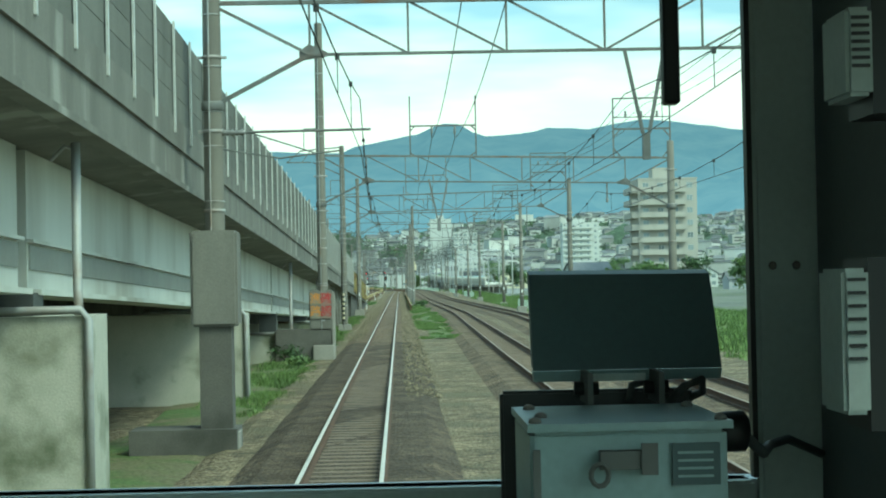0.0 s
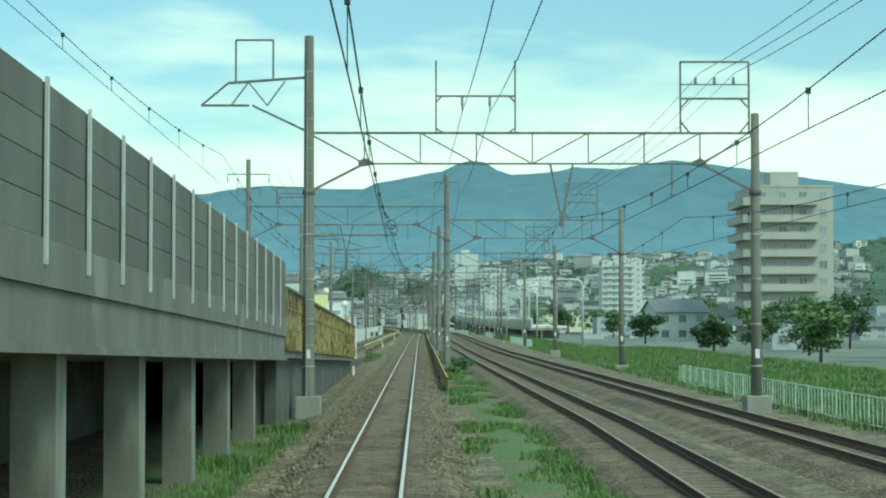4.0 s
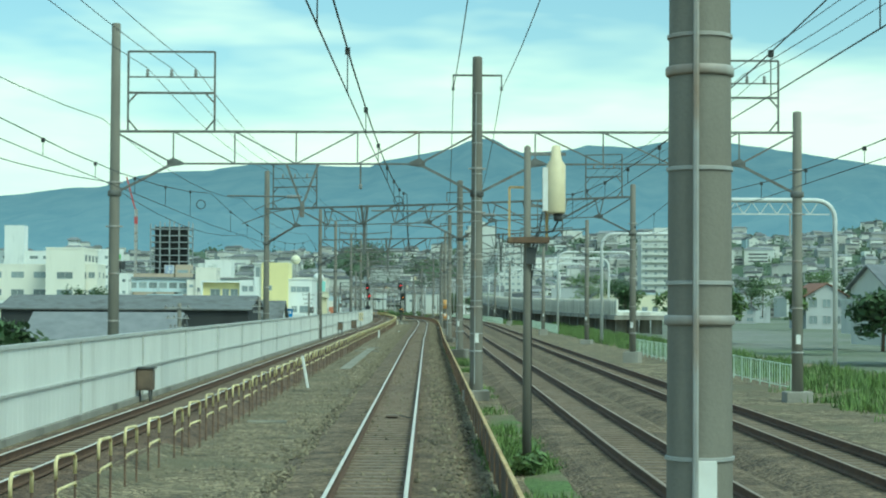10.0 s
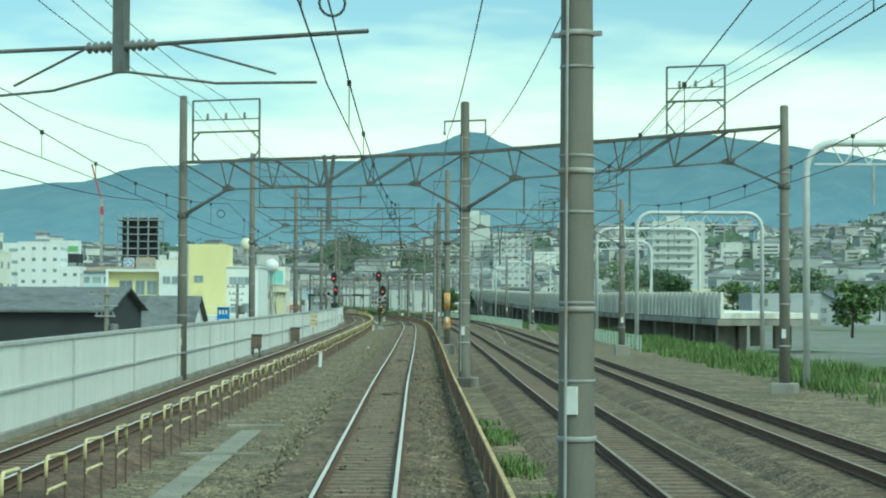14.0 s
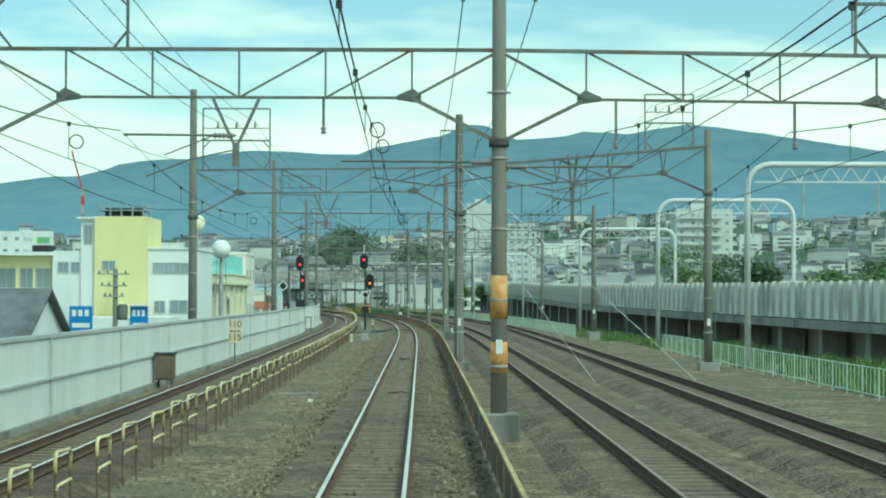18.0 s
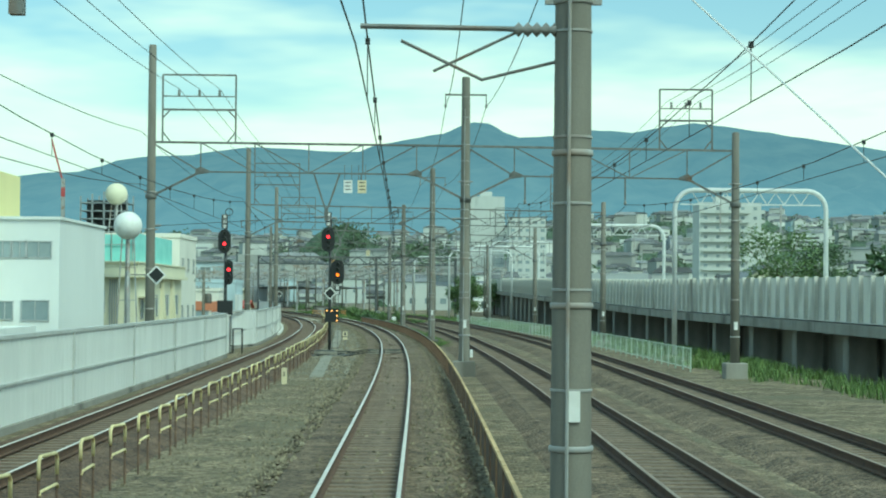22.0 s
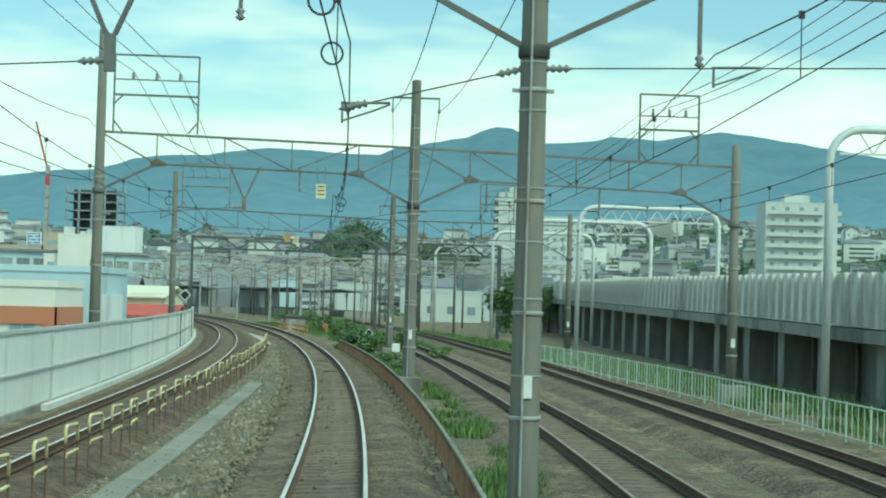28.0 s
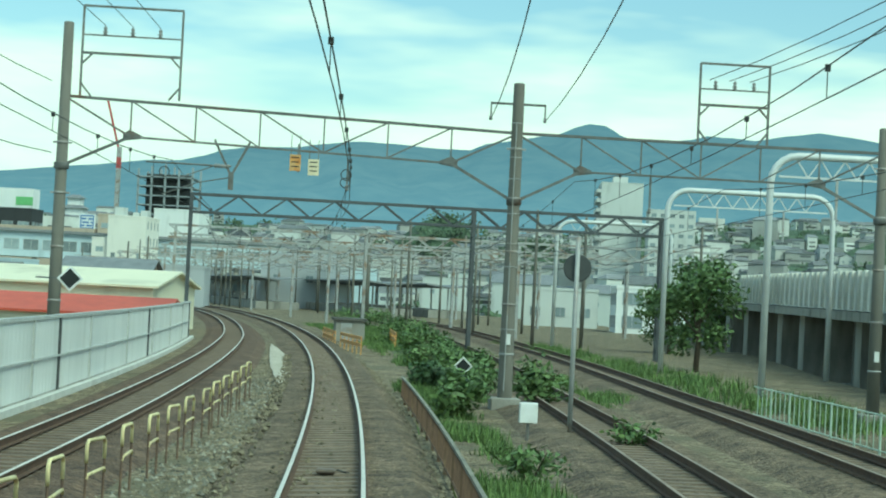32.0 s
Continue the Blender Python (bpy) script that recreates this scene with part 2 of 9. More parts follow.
M_PIER = mat("mossy_pale_concrete", (0.50, 0.49, 0.42), 0.9, second=(0.40, 0.40, 0.33), scale=0.7, grain=0.08, grain_scale=30, bump=0.15, third=(0.13, 0.145, 0.09), third_scale=0.55, third_at=(0.54, 0.66))
M_PANEL_GREY = mat("parapet_panel", (0.165, 0.165, 0.145), 0.85, second=(0.125, 0.125, 0.108), scale=0.8, grain=0.1, grain_scale=25, bump=0.1, third=(0.11, 0.11, 0.095), third_scale=0.7, stretch=(1, 1, 0.4), vary=0.10)
M_POST_GREY = mat("parapet_post", (0.62, 0.63, 0.60), 0.5, 0.4, second=(0.50, 0.50, 0.47), scale=3)
M_YELLOW_OLD = mat("mossy_yellow_paint", (0.40, 0.34, 0.13), 0.7, second=(0.22, 0.205, 0.10), scale=3, third=(0.15, 0.085, 0.04), third_scale=2.0, third_at=(0.48, 0.62), vary=0.2)
M_SHEET_OLD = mat("weathered_sheet", (0.23, 0.24, 0.22), 0.6, second=(0.15, 0.16, 0.145), scale=1.5, third=(0.20, 0.15, 0.085), third_scale=1.5, vary=0.2)
M_WHITE_WALL = mat("white_panel", (0.74, 0.75, 0.72), 0.55, second=(0.66, 0.67, 0.64), scale=0.5, third=(0.52, 0.52, 0.48), third_scale=0.9, third_at=(0.58, 0.8), stretch=(1, 1, 0.25), vary=0.025)
M_WALL_CAP = mat("wall_cap", (0.55, 0.56, 0.54), 0.55, 0.1, second=(0.45, 0.46, 0.44), scale=2)
M_PALE_CONC_KERB = mat("kerb_white", (0.66, 0.66, 0.62), 0.85, second=(0.52, 0.52, 0.48), scale=1.5, grain=0.08, grain_scale=40)
M_RUST = mat("rust_panel", (0.15, 0.095, 0.058), 0.85, 0.1, second=(0.09, 0.06, 0.042), scale=3.0, third=(0.20, 0.14, 0.08), third_scale=2.0, vary=0.2)
M_STONE = mat("loose_stone", (0.225, 0.195, 0.132), 0.95, second=(0.14, 0.118, 0.078), scale=2.0, island=0.5)
M_STONE_GREY = mat("grey_stone", (0.25, 0.24, 0.195), 0.95, second=(0.16, 0.148, 0.113), scale=2.0, island=0.6)
M_SAND = mat("pale_sand", (0.52, 0.47, 0.38), 0.95, second=(0.40, 0.36, 0.28), scale=1.2, grain=0.2, grain_scale=25, bump=0.3)
M_RUST_YELLOW = mat("faded_yellow_edge", (0.56, 0.43, 0.22), 0.7, second=(0.40, 0.25, 0.11), scale=4, vary=0.2)
M_HOOP_YELLOW = mat("hoop_yellow", (0.72, 0.64, 0.36), 0.6, second=(0.60, 0.50, 0.26), scale=3, third=(0.32, 0.22, 0.09), third_scale=5, vary=0.15)
M_HOOP_POST = mat("hoop_post_rust", (0.17, 0.11, 0.07), 0.8, second=(0.11, 0.07, 0.05), scale=4)
M_TROUGH = mat("trough_concrete", (0.29, 0.275, 0.22), 0.9, second=(0.20, 0.19, 0.15), scale=2, grain=0.1, grain_scale=40, third=(0.18, 0.175, 0.15), third_scale=0.9, vary=0.12)
M_BLACK = mat("black_paint", (0.018, 0.02, 0.02), 0.45)
M_DARKGREY = mat("dark_grey_paint", (0.06, 0.065, 0.065), 0.5)
M_WHITE = mat("white_paint", (0.78, 0.79, 0.77), 0.5, second=(0.68, 0.68, 0.65), scale=3)
M_CREAM = mat("cream_sign", (0.70, 0.62, 0.42), 0.5, second=(0.62, 0.54, 0.36), scale=3)
M_ORANGE = mat("orange_paint", (0.64, 0.29, 0.07), 0.7, second=(0.50, 0.22, 0.06), scale=4, third=(0.36, 0.30, 0.22), third_scale=3, third_at=(0.5, 0.66))
M_RED = mat("red_paint", (0.46, 0.06, 0.06), 0.7, second=(0.34, 0.045, 0.045), scale=4, third=(0.34, 0.22, 0.19), third_scale=3, third_at=(0.52, 0.7))
M_TILE_RED = mat("faded_red_ground", (0.34, 0.20, 0.17), 0.85, second=(0.27, 0.22, 0.18), scale=5, third=(0.38, 0.12, 0.10))
M_BAND_ORANGE = mat("orange_band", (0.64, 0.35, 0.10), 0.6, second=(0.46, 0.19, 0.05), scale=4, third=(0.56, 0.36, 0.15), third_scale=6, third_at=(0.5, 0.6))
M_BOX_BROWN = mat("relay_box", (0.16, 0.12, 0.085), 0.7, second=(0.11, 0.085, 0.065), scale=2)
M_GLASS_DARK = mat("window_glass", (0.27, 0.32, 0.33), 0.12, 0.0, second=(0.18, 0.22, 0.235), scale=0.4, vary=0.35)
M_FRAME = mat("aluminium_frame", (0.55, 0.56, 0.56), 0.4, 0.5)
M_SIGNAL_RED = glow("red_lamp", (1.0, 0.02, 0.04), 3.5)
M_SIGNAL_AMBER = glow("amber_lamp", (1.0, 0.20, 0.015), 2.2)
M_SIGNAL_WHITE = glow("white_lamp", (1.0, 0.42, 0.12), 2.2)
M_LEAF = mat("foliage", (0.135, 0.20, 0.065), 0.6, second=(0.08, 0.135, 0.042), scale=0.8, island=0.45)
M_LEAF_DARK = mat("foliage_dark", (0.075, 0.125, 0.045), 0.65, second=(0.036, 0.068, 0.028), scale=0.8, island=0.45)
M_GRASS = mat("grass", (0.15, 0.225, 0.06), 0.75, second=(0.085, 0.135, 0.04), scale=0.7, island=0.5)
M_BARK = mat("bark", (0.11, 0.085, 0.06), 0.9, second=(0.07, 0.055, 0.04), scale=8)
M_SOIL = mat("verge_soil", (0.17, 0.145, 0.09), 0.95, second=(0.11, 0.135, 0.05), scale=0.9, grain=0.35, grain_scale=9, bump=0.5, third=(0.10, 0.155, 0.045), third_scale=0.45, third_at=(0.44, 0.58))
M_TOWN = mat("town_ground", (0.20, 0.20, 0.18), 0.95, second=(0.12, 0.15, 0.08), scale=0.02, grain=0.2, grain_scale=0.6)


# ---- building helpers ----
def bar(bm, a, b, w, h=None, up=Vector((0, 0, 1))):
    """A square bar from a to b."""
    a, b = Vector(a), Vector(b)
    h = h or w
    d = (b - a).normalized()
    x = d.cross(up)
    if x.length < 1e-4:
        x = d.cross(Vector((0, 1, 0)))
    x.normalize()
    y = x.cross(d).normalized()
    vs = []
    for p in (a, b):
        for i, j in ((-1, -1), (1, -1), (1, 1), (-1, 1)):
            vs.append(bm.verts.new(p + x * (i * w / 2) + y * (j * h / 2)))
    for f in ((3, 2, 1, 0), (4, 5, 6, 7), (0, 1, 5, 4), (1, 2, 6, 5), (2, 3, 7, 6), (3, 0, 4, 7)):
        bm.faces.new([vs[i] for i in f])
    return bm


def box(bm, lo, hi):
    x0, y0, z0 = lo
    x1, y1, z1 = hi
    vs = [bm.verts.new(v) for v in ((x0, y0, z0), (x1, y0, z0), (x1, y1, z0), (x0, y1, z0), (x0, y0, z1), (x1, y0, z1), (x1, y1, z1), (x0, y1, z1))]
    for f in ((3, 2, 1, 0), (4, 5, 6, 7), (0, 1, 5, 4), (1, 2, 6, 5), (2, 3, 7, 6), (3, 0, 4, 7)):
        bm.faces.new([vs[i] for i in f])
    return bm


def tube(bm, pts, r, n=6, caps=True, r1=None):
    """A tube along points; r1 tapers it."""
    pts = [Vector(p) for p in pts]
    rings = []
    x = None
    for i, p in enumerate(pts):
        d = (pts[min(i + 1, len(pts) - 1)] - pts[max(i - 1, 0)]).normalized()
        x = x - d * x.dot(d) if x is not None else d.cross(Vector((0, 0, 1)))
        if x.length < 1e-3:
            x = d.cross(Vector((0, 1, 0)))
        x.normalize()
        y = x.cross(d)
        rr = r if r1 is None else r + (r1 - r) * i / (len(pts) - 1)
        rings.append([bm.verts.new(p + (x * math.cos(a) + y * math.sin(a)) * rr) for a in (2 * math.pi * k / n for k in range(n))])
    for a, b in zip(rings, rings[1:]):
        for k in range(n):
            bm.faces.new((a[k], a[(k + 1) % n], b[(k + 1) % n], b[k])).smooth = n > 6
    if caps:
        bm.faces.new(rings[0][::-1])
        bm.faces.new(rings[-1])
    return bm


def ball(bm, c, r, seg=10, rings=7, sz=1.0):
    g = bmesh.ops.create_uvsphere(bm, u_segments=seg, v_segments=rings, radius=r, matrix=Matrix.Translation(c) @ Matrix.Diagonal((1, 1, sz, 1)))
    for v in g["verts"]:
        for f in v.link_faces:
            f.smooth = True
    return bm


def lathe(bm, profile, n=14, m=Matrix()):
    """A turned shape about z from (radius, height) pairs."""
    rings = [[bm.verts.new(m @ Vector((r * math.cos(2 * math.pi * k / n), r * math.sin(2 * math.pi * k / n), z))) for k in range(n)] for r, z in profile]
    for a, b in zip(rings, rings[1:]):
        for k in range(n):
            bm.faces.new((a[k], a[(k + 1) % n], b[(k + 1) % n], b[k])).smooth = True
    bm.faces.new(rings[0][::-1])
    bm.faces.new(rings[-1])
    return bm


def to_mesh(bm, material, name="mesh"):
    me = bpy.data.meshes.new(name)
    bmesh.ops.recalc_face_normals(bm, faces=bm.faces)
    bm.to_mesh(me)
    bm.free()
    me.materials.append(material)
    return me


def part(name, bm, material, parent, label="", m=None):
    """Links a bmesh, or a shared mesh, as one mesh object under a thing or a part."""
    me = bm if isinstance(bm, bpy.types.Mesh) else to_mesh(bm, material, name)
    ob = new(name, me)
    ob.parent = parent
    if m is not None:
        ob.matrix_basis = m
    if label:
        ob["label"] = label
    return ob


def thing(name, m, label, category, group="", kind=""):
    ob = new(name)
    ob.empty_display_size = 0.2
    ob.matrix_basis = m
    return tagged(ob, label, category, group, kind)


def solid(name, bm, material, label="", category="", group="", kind="", m=None):
    ob = new(name, to_mesh(bm, material, name))
    if m is not None:
        ob.matrix_basis = m
    return tagged(ob, label, category, group, kind)


def sweep(bm, s0, s1, section, step=4.0, close=True, off=None, lift=None):
    """A section of (l, z) pairs swept along the line; off and lift shift it sideways and upwards as it goes."""
    n = max(1, int(math.ceil((s1 - s0) / step)))
    rings = []
    for i in range(n + 1):
        s = s0 + (s1 - s0) * i / n
        dl = off(s) if off else 0.0
        dz = lift(s) if lift else 0.0
        rings.append([bm.verts.new(P(s, l + dl, z + (dz if not callable(dz) else 0))) for l, z in section])
    k = len(section)
    for a, b in zip(rings, rings[1:]):
        for j in range(k if close else k - 1):
            bm.faces.new((a[j], a[(j + 1) % k], b[(j + 1) % k], b[j]))
    if close:
        bm.faces.new(rings[0])
        bm.faces.new(rings[-1][::-1])
    return bm


def curve_at(table):
    xs, ys = zip(*table)
    return lambda s: float(np.interp(s, xs, ys))


# side offsets of the neighbouring tracks, and the height of the ramp
LEFT_L = curve_at([(0, -5.9), (320, -5.9), (500, -5.75), (560, -5.9), (620, -5.5), (680, -4.7), (740, -4.2), (900, -4.2)])
RIGHT_L = curve_at([(0, 4.6), (110, 5.2), (200, 6.0), (260, 5.4), (330, 4.9), (600, 4.85), (650, 5.4), (695, 6.5), (746, 8.7), (820, 13.0), (900, 18)])
RIGHT2_L = curve_at([(0, 8.0), (110, 8.9), (180, 10.3), (315, 8.5), (560, 8.9), (650, 9.6), (695, 10.8), (746, 13.2), (900, 23)])
RAMP_Z = curve_at([(0, 6.9), (80, 5.15), (263, 0.85), (280, 0.48), (294, 0.23), (303, 0.14), (320, 0.06), (345, 0.0), (2000, 0.0)])
RAMP_L = -3.2

# ---- ground ----
def ground_sheet():
    bm = bmesh.new()
    xs = [-2500, -1200, -600, -300, -150, -80, -40, 40, 80, 150, 300, 600, 1200, 2500]
    ys = [-900, -300, 0, 150, 300, 450, 600, 750, 900, 1100, 1400, 2000, 3000, 4200]
    vs = [[bm.verts.new((x, y, -4.6)) for x in xs] for y in ys]
    for a, b in zip(vs, vs[1:]):
        for i in range(len(xs) - 1):
            bm.faces.new((a[i], a[i + 1], b[i + 1], b[i]))
    solid("ground", bm, M_TOWN, "flat town ground of asphalt and gardens below the line", "ground", kind="structure")


def embankment():
    bm = bmesh.new()
    n = 260
    rings = []
    for i in range(n + 1):
        s = -120 + 1320 * i / n
        wide = float(np.interp(s, [0, 240, 300, 640, 720, 900], [16, 16, 10.2, 10.0, 12, 30]))
        right = float(np.interp(s, [0, 300, 560, 640, 720, 900], [30, 24, 16, 17, 24, 60]))
        low = float(np.interp(s, [0, 240, 290], [-0.55, -0.55, -0.36]))
        sec = [(-wide - 7, -4.7), (-wide, low), (-3.0, low), (-2.4, -0.38), (2.4, -0.38), (right, -0.40), (right + 7, -4.7)]
        rings.append([bm.verts.new(P(s, l, z)) for l, z in sec])
    for a, b in zip(rings, rings[1:]):
        for j in range(6):
            bm.faces.new((a[j], a[j + 1], b[j + 1], b[j]))
    solid("embankment", bm, M_YARD, "railway embankment of grey-brown gravel and cinders", "embankment", kind="structure")


ground_sheet()
embankment()

# ---- tracks ----
RAIL_SEC = [(-0.068, 0.0), (0.068, 0.0), (0.068, 0.012), (0.012, 0.03), (0.012, 0.115), (0.034, 0.128), (0.034, 0.153), (-0.034, 0.153), (-0.034, 0.128), (-0.012, 0.115), (-0.012, 0.03), (-0.068, 0.012)]
SLEEPER_GAP = 0.6


def rail_mesh(s0, s1, l_of, side, z_of, canted, step=3.0):
    bm = bmesh.new()
    bm2 = bmesh.new()
    n = int((s1 - s0) / step)
    prev = prev2 = None
    for i in range(n + 1):
        s = s0 + (s1 - s0) * i / n
        c = cant(s) if canted else 0.0
        ring, top = [], []
        for l, z in RAIL_SEC:
            ll, zz = side * 0.566 + l, z - 0.153
            ring.append(bm.verts.new(P(s, l_of(s) + ll * math.cos(c) - zz * math.sin(c), z_of(s) + ll * math.sin(c) + zz * math.cos(c))))
        for l, z in ((-0.031, 0.0), (-0.026, 0.003), (0.026, 0.003), (0.031, 0.0)):
            ll, zz = side * 0.566 + l, z
            top.append(bm2.verts.new(P(s, l_of(s) + ll * math.cos(c) - zz * math.sin(c), z_of(s) + ll * math.sin(c) + zz * math.cos(c))))
        if prev:
            for j in range(12):
                bm.faces.new((prev[j], prev[(j + 1) % 12], ring[(j + 1) % 12], ring[j]))
            for j in range(3):
                bm2.faces.new((prev2[j], prev2[j + 1], top[j + 1], top[j]))
        prev, prev2 = ring, top
    return bm, bm2


def bed(s0, s1, l_of, z_of, canted, material, parent, half=1.35):
    bm = bmesh.new()
    n = int((s1 - s0) / 3)
    prev = None
    for i in range(n + 1):
        s = s0 + (s1 - s0) * i / n
        c = cant(s) if canted else 0.0
        ring = []
        for l, z in ((-half - 0.55, -0.42), (-half, -0.20), (-0.62, -0.185), (-0.5, -0.205), (0.5, -0.205), (0.62, -0.185), (half, -0.20), (half + 0.55, -0.42)):
            zz = z + 0.02 * noise.noise(Vector((l * 3, s * 0.7, 0)))
            ring.append(bm.verts.new(P(s, l_of(s) + l, z_of(s) + zz + (l * math.tan(c) if abs(l) <= half else 0))))
        if prev:
            for j in range(7):
                bm.faces.new((prev[j], prev[j + 1], ring[j + 1], ring[j]))
        prev = ring
    return part("ballast_bed", bm, material, parent, "brown crushed-stone ballast")


def sleeper_box(bm, s, l, z, c):
    m = at(s, l, z) @ Matrix.Rotation(-c, 4, "Y")
    w, d = 0.66, 0.11
    top = -0.188
    vs = [bm.verts.new(m @ Vector(v)) for v in ((-w, -d - 0.02, -0.3), (w, -d - 0.02, -0.3), (w, d + 0.02, -0.3), (-w, d + 0.02, -0.3), (-w, -d, top), (w, -d, top), (w, d, top), (-w, d, top))]
    for f in ((4, 5, 6, 7), (0, 1, 5, 4), (1, 2, 6, 5), (2, 3, 7, 6), (3, 0, 4, 7)):
        bm.faces.new([vs[i] for i in f])


def sleeper_mesh():
    bm = bmesh.new()
    w, d, top = 1.0, 0.11, -0.183
    rows = []
    for x, h in ((-w, -0.06), (-0.78, -0.045), (-0.62, 0.0), (-0.3, 0.004), (0, -0.006), (0.3, 0.004), (0.62, 0.0), (0.78, -0.045), (w, -0.06)):
        rows.append([bm.verts.new((x, y, z)) for y, z in ((-d - 0.03, -0.3), (-d, top + h - 0.01), (-d + 0.02, top + h), (d - 0.02, top + h), (d, top + h - 0.01), (d + 0.03, -0.3))])
    for a, b in zip(rows, rows[1:]):
        for j in range(5):
            bm.faces.new((a[j], b[j], b[j + 1], a[j + 1]))
    bm.faces.new(rows[0])
    bm.faces.new(rows[-1][::-1])
    return to_mesh(bm, M_SLEEPER, "sleeper")


def track(name, s0, s1, l_of, z_of, canted, label, near=None, bed_mat=None, top_mat=None):
    t = thing(name, Matrix(), label, "track", "railway tracks", "structure")
    if near:
        bed(s0, 131, l_of, z_of, canted, M_BALLAST_DARK, t)
    bed(131 if near else s0, s1, l_of, z_of, canted, bed_mat or M_BALLAST, t)
    for side in (-1, 1):
        a, b = rail_mesh(s0, s1, l_of, side, z_of, canted)
        r = part("rail", a, M_RAILSIDE, t, "rusty-sided steel rail")
        part("running_surface", b, top_mat or M_RAILTOP, r, "dull rail head" if top_mat else "bright polished rail head")
    rest = bmesh.new()
    sl = sleeper_mesh() if near else None
    k = 0
    s = s0
    while s < s1:
        c = cant(s) if canted else 0.0
        if near and near[0] <= s < near[1] and k < 300:
            part("sleeper", sl, None, t, m=at(s, l_of(s), z_of(s)) @ Matrix.Rotation(-c, 4, "Y"))
            k += 1
        else:
            sleeper_box(rest, s, l_of(s), z_of(s) - (0.016 if near and s < 250 else 0.0), c)
        s += SLEEPER_GAP
    ob = part("sleepers", rest, M_SLEEPER, t)
    ob["kind"] = "stuff"
    return t


zero = lambda s: 0.0
own_track = track("main_track", -20, 1000, zero, zero, True, "main railway track with polished rails on brown ballast", near=(470, 650), bed_mat=M_BALLAST)
left_track = track("left_track", 60, 1000, LEFT_L, RAMP_Z, False, "neighbouring railway track with duller rails on brown ballast", bed_mat=M_BALLAST_RUST)
track("right_track", -20, 880, RIGHT_L, zero, False, "neighbouring railway track with dull rusty rails", bed_mat=M_BALLAST, top_mat=M_RAILDULL)
track("far_right_track", -20, 880, RIGHT2_L, zero, False, "outer railway track with dull rusty rails", bed_mat=M_BALLAST, top_mat=M_RAILDULL)


# ---- catenary masts and portals ----
def mast_mesh(h, r0, r1, bands=True):
    bm = bmesh.new()
    n = 14
    if r0 <= 0.2:
        lathe(bm, [(r0, 0), (r0 + (r1 - r0) * 0.5, h * 0.5), (r1, h - 0.03), (r1 * 0.7, h)], n)
        return to_mesh(bm, M_MAST, "mast")
    # the stouter masts are wound with thin pale wire at intervals
    profile, k = [(r0, 0)], 0
    while 2.3 + 0.83 * k < h - 0.8:
        zz = 2.3 + 0.83 * k + 0.12 * math.sin(k * 2.3 + h)
        r = r0 + (r1 - r0) * zz / h
        profile += [(r, zz), (r + 0.012, zz + 0.004), (r + 0.012, zz + 0.024), (r, zz + 0.028)]
        k += 1
    lathe(bm, profile + [(r1, h - 0.03), (r1 * 0.7, h)], n)
    wound = [f for f in bm.faces if max(v.co.z for v in f.verts) - min(v.co.z for v in f.verts) < 0.0285 and f.calc_center_median().z < h - 0.4]
    for e in bm.edges:
        if abs(e.verts[0].co.z - e.verts[1].co.z) < 1e-5:
            e.smooth = False
    for f in wound:
        f.material_index = 1
    me = to_mesh(bm, M_MAST, "mast")
    me.materials.append(M_STEEL_LIGHT)
    return me


MASTS = {}


def mast(parent, x, z0, h, r0=0.19, r1=0.14, label="tapered grey concrete mast"):
    key = (round(h, 1), r0, r1)
    if key not in MASTS:
        MASTS[key] = mast_mesh(key[0], r0, r1)
    ob = part("mast", MASTS[key], None, parent, label, Matrix.Translation((x, 0, z0)))
    for k, zz in enumerate((1.6, 3.0, 4.5, 6.0, 7.4)):
        if zz < h - 1:
            bm = bmesh.new()
            rr = r0 + (r1 - r0) * zz / h + 0.012
            lathe(bm, [(rr, zz), (rr + 0.008, zz + 0.01), (rr + 0.008, zz + 0.05), (rr, zz + 0.06)], 14)
            if k > 2:
                box(bm, (-rr - 0.09, -0.03, zz), (rr + 0.09, 0.03, zz + 0.05))
            part("clamp_band", bm, M_STEEL_LIGHT, ob)
    if r0 > 0.2:
        bm = bmesh.new()
        tube(bm, [(-0.06, -r0 - 0.02, 0.6), (-0.05, -r0 * 0.86 - 0.02, h * 0.55), (-0.04, -r1 - 0.02, h - 1.2)], 0.018, 6)
        part("conduit", bm, M_STEEL_LIGHT, ob, "thin pale conduit")
    bm = bmesh.new()
    box(bm, (-0.07, -r0 - 0.012, 1.9), (0.07, -r0 + 0.03, 2.2))
    part("number_plate", bm, M_WHITE, ob, "small white plate")
    return ob


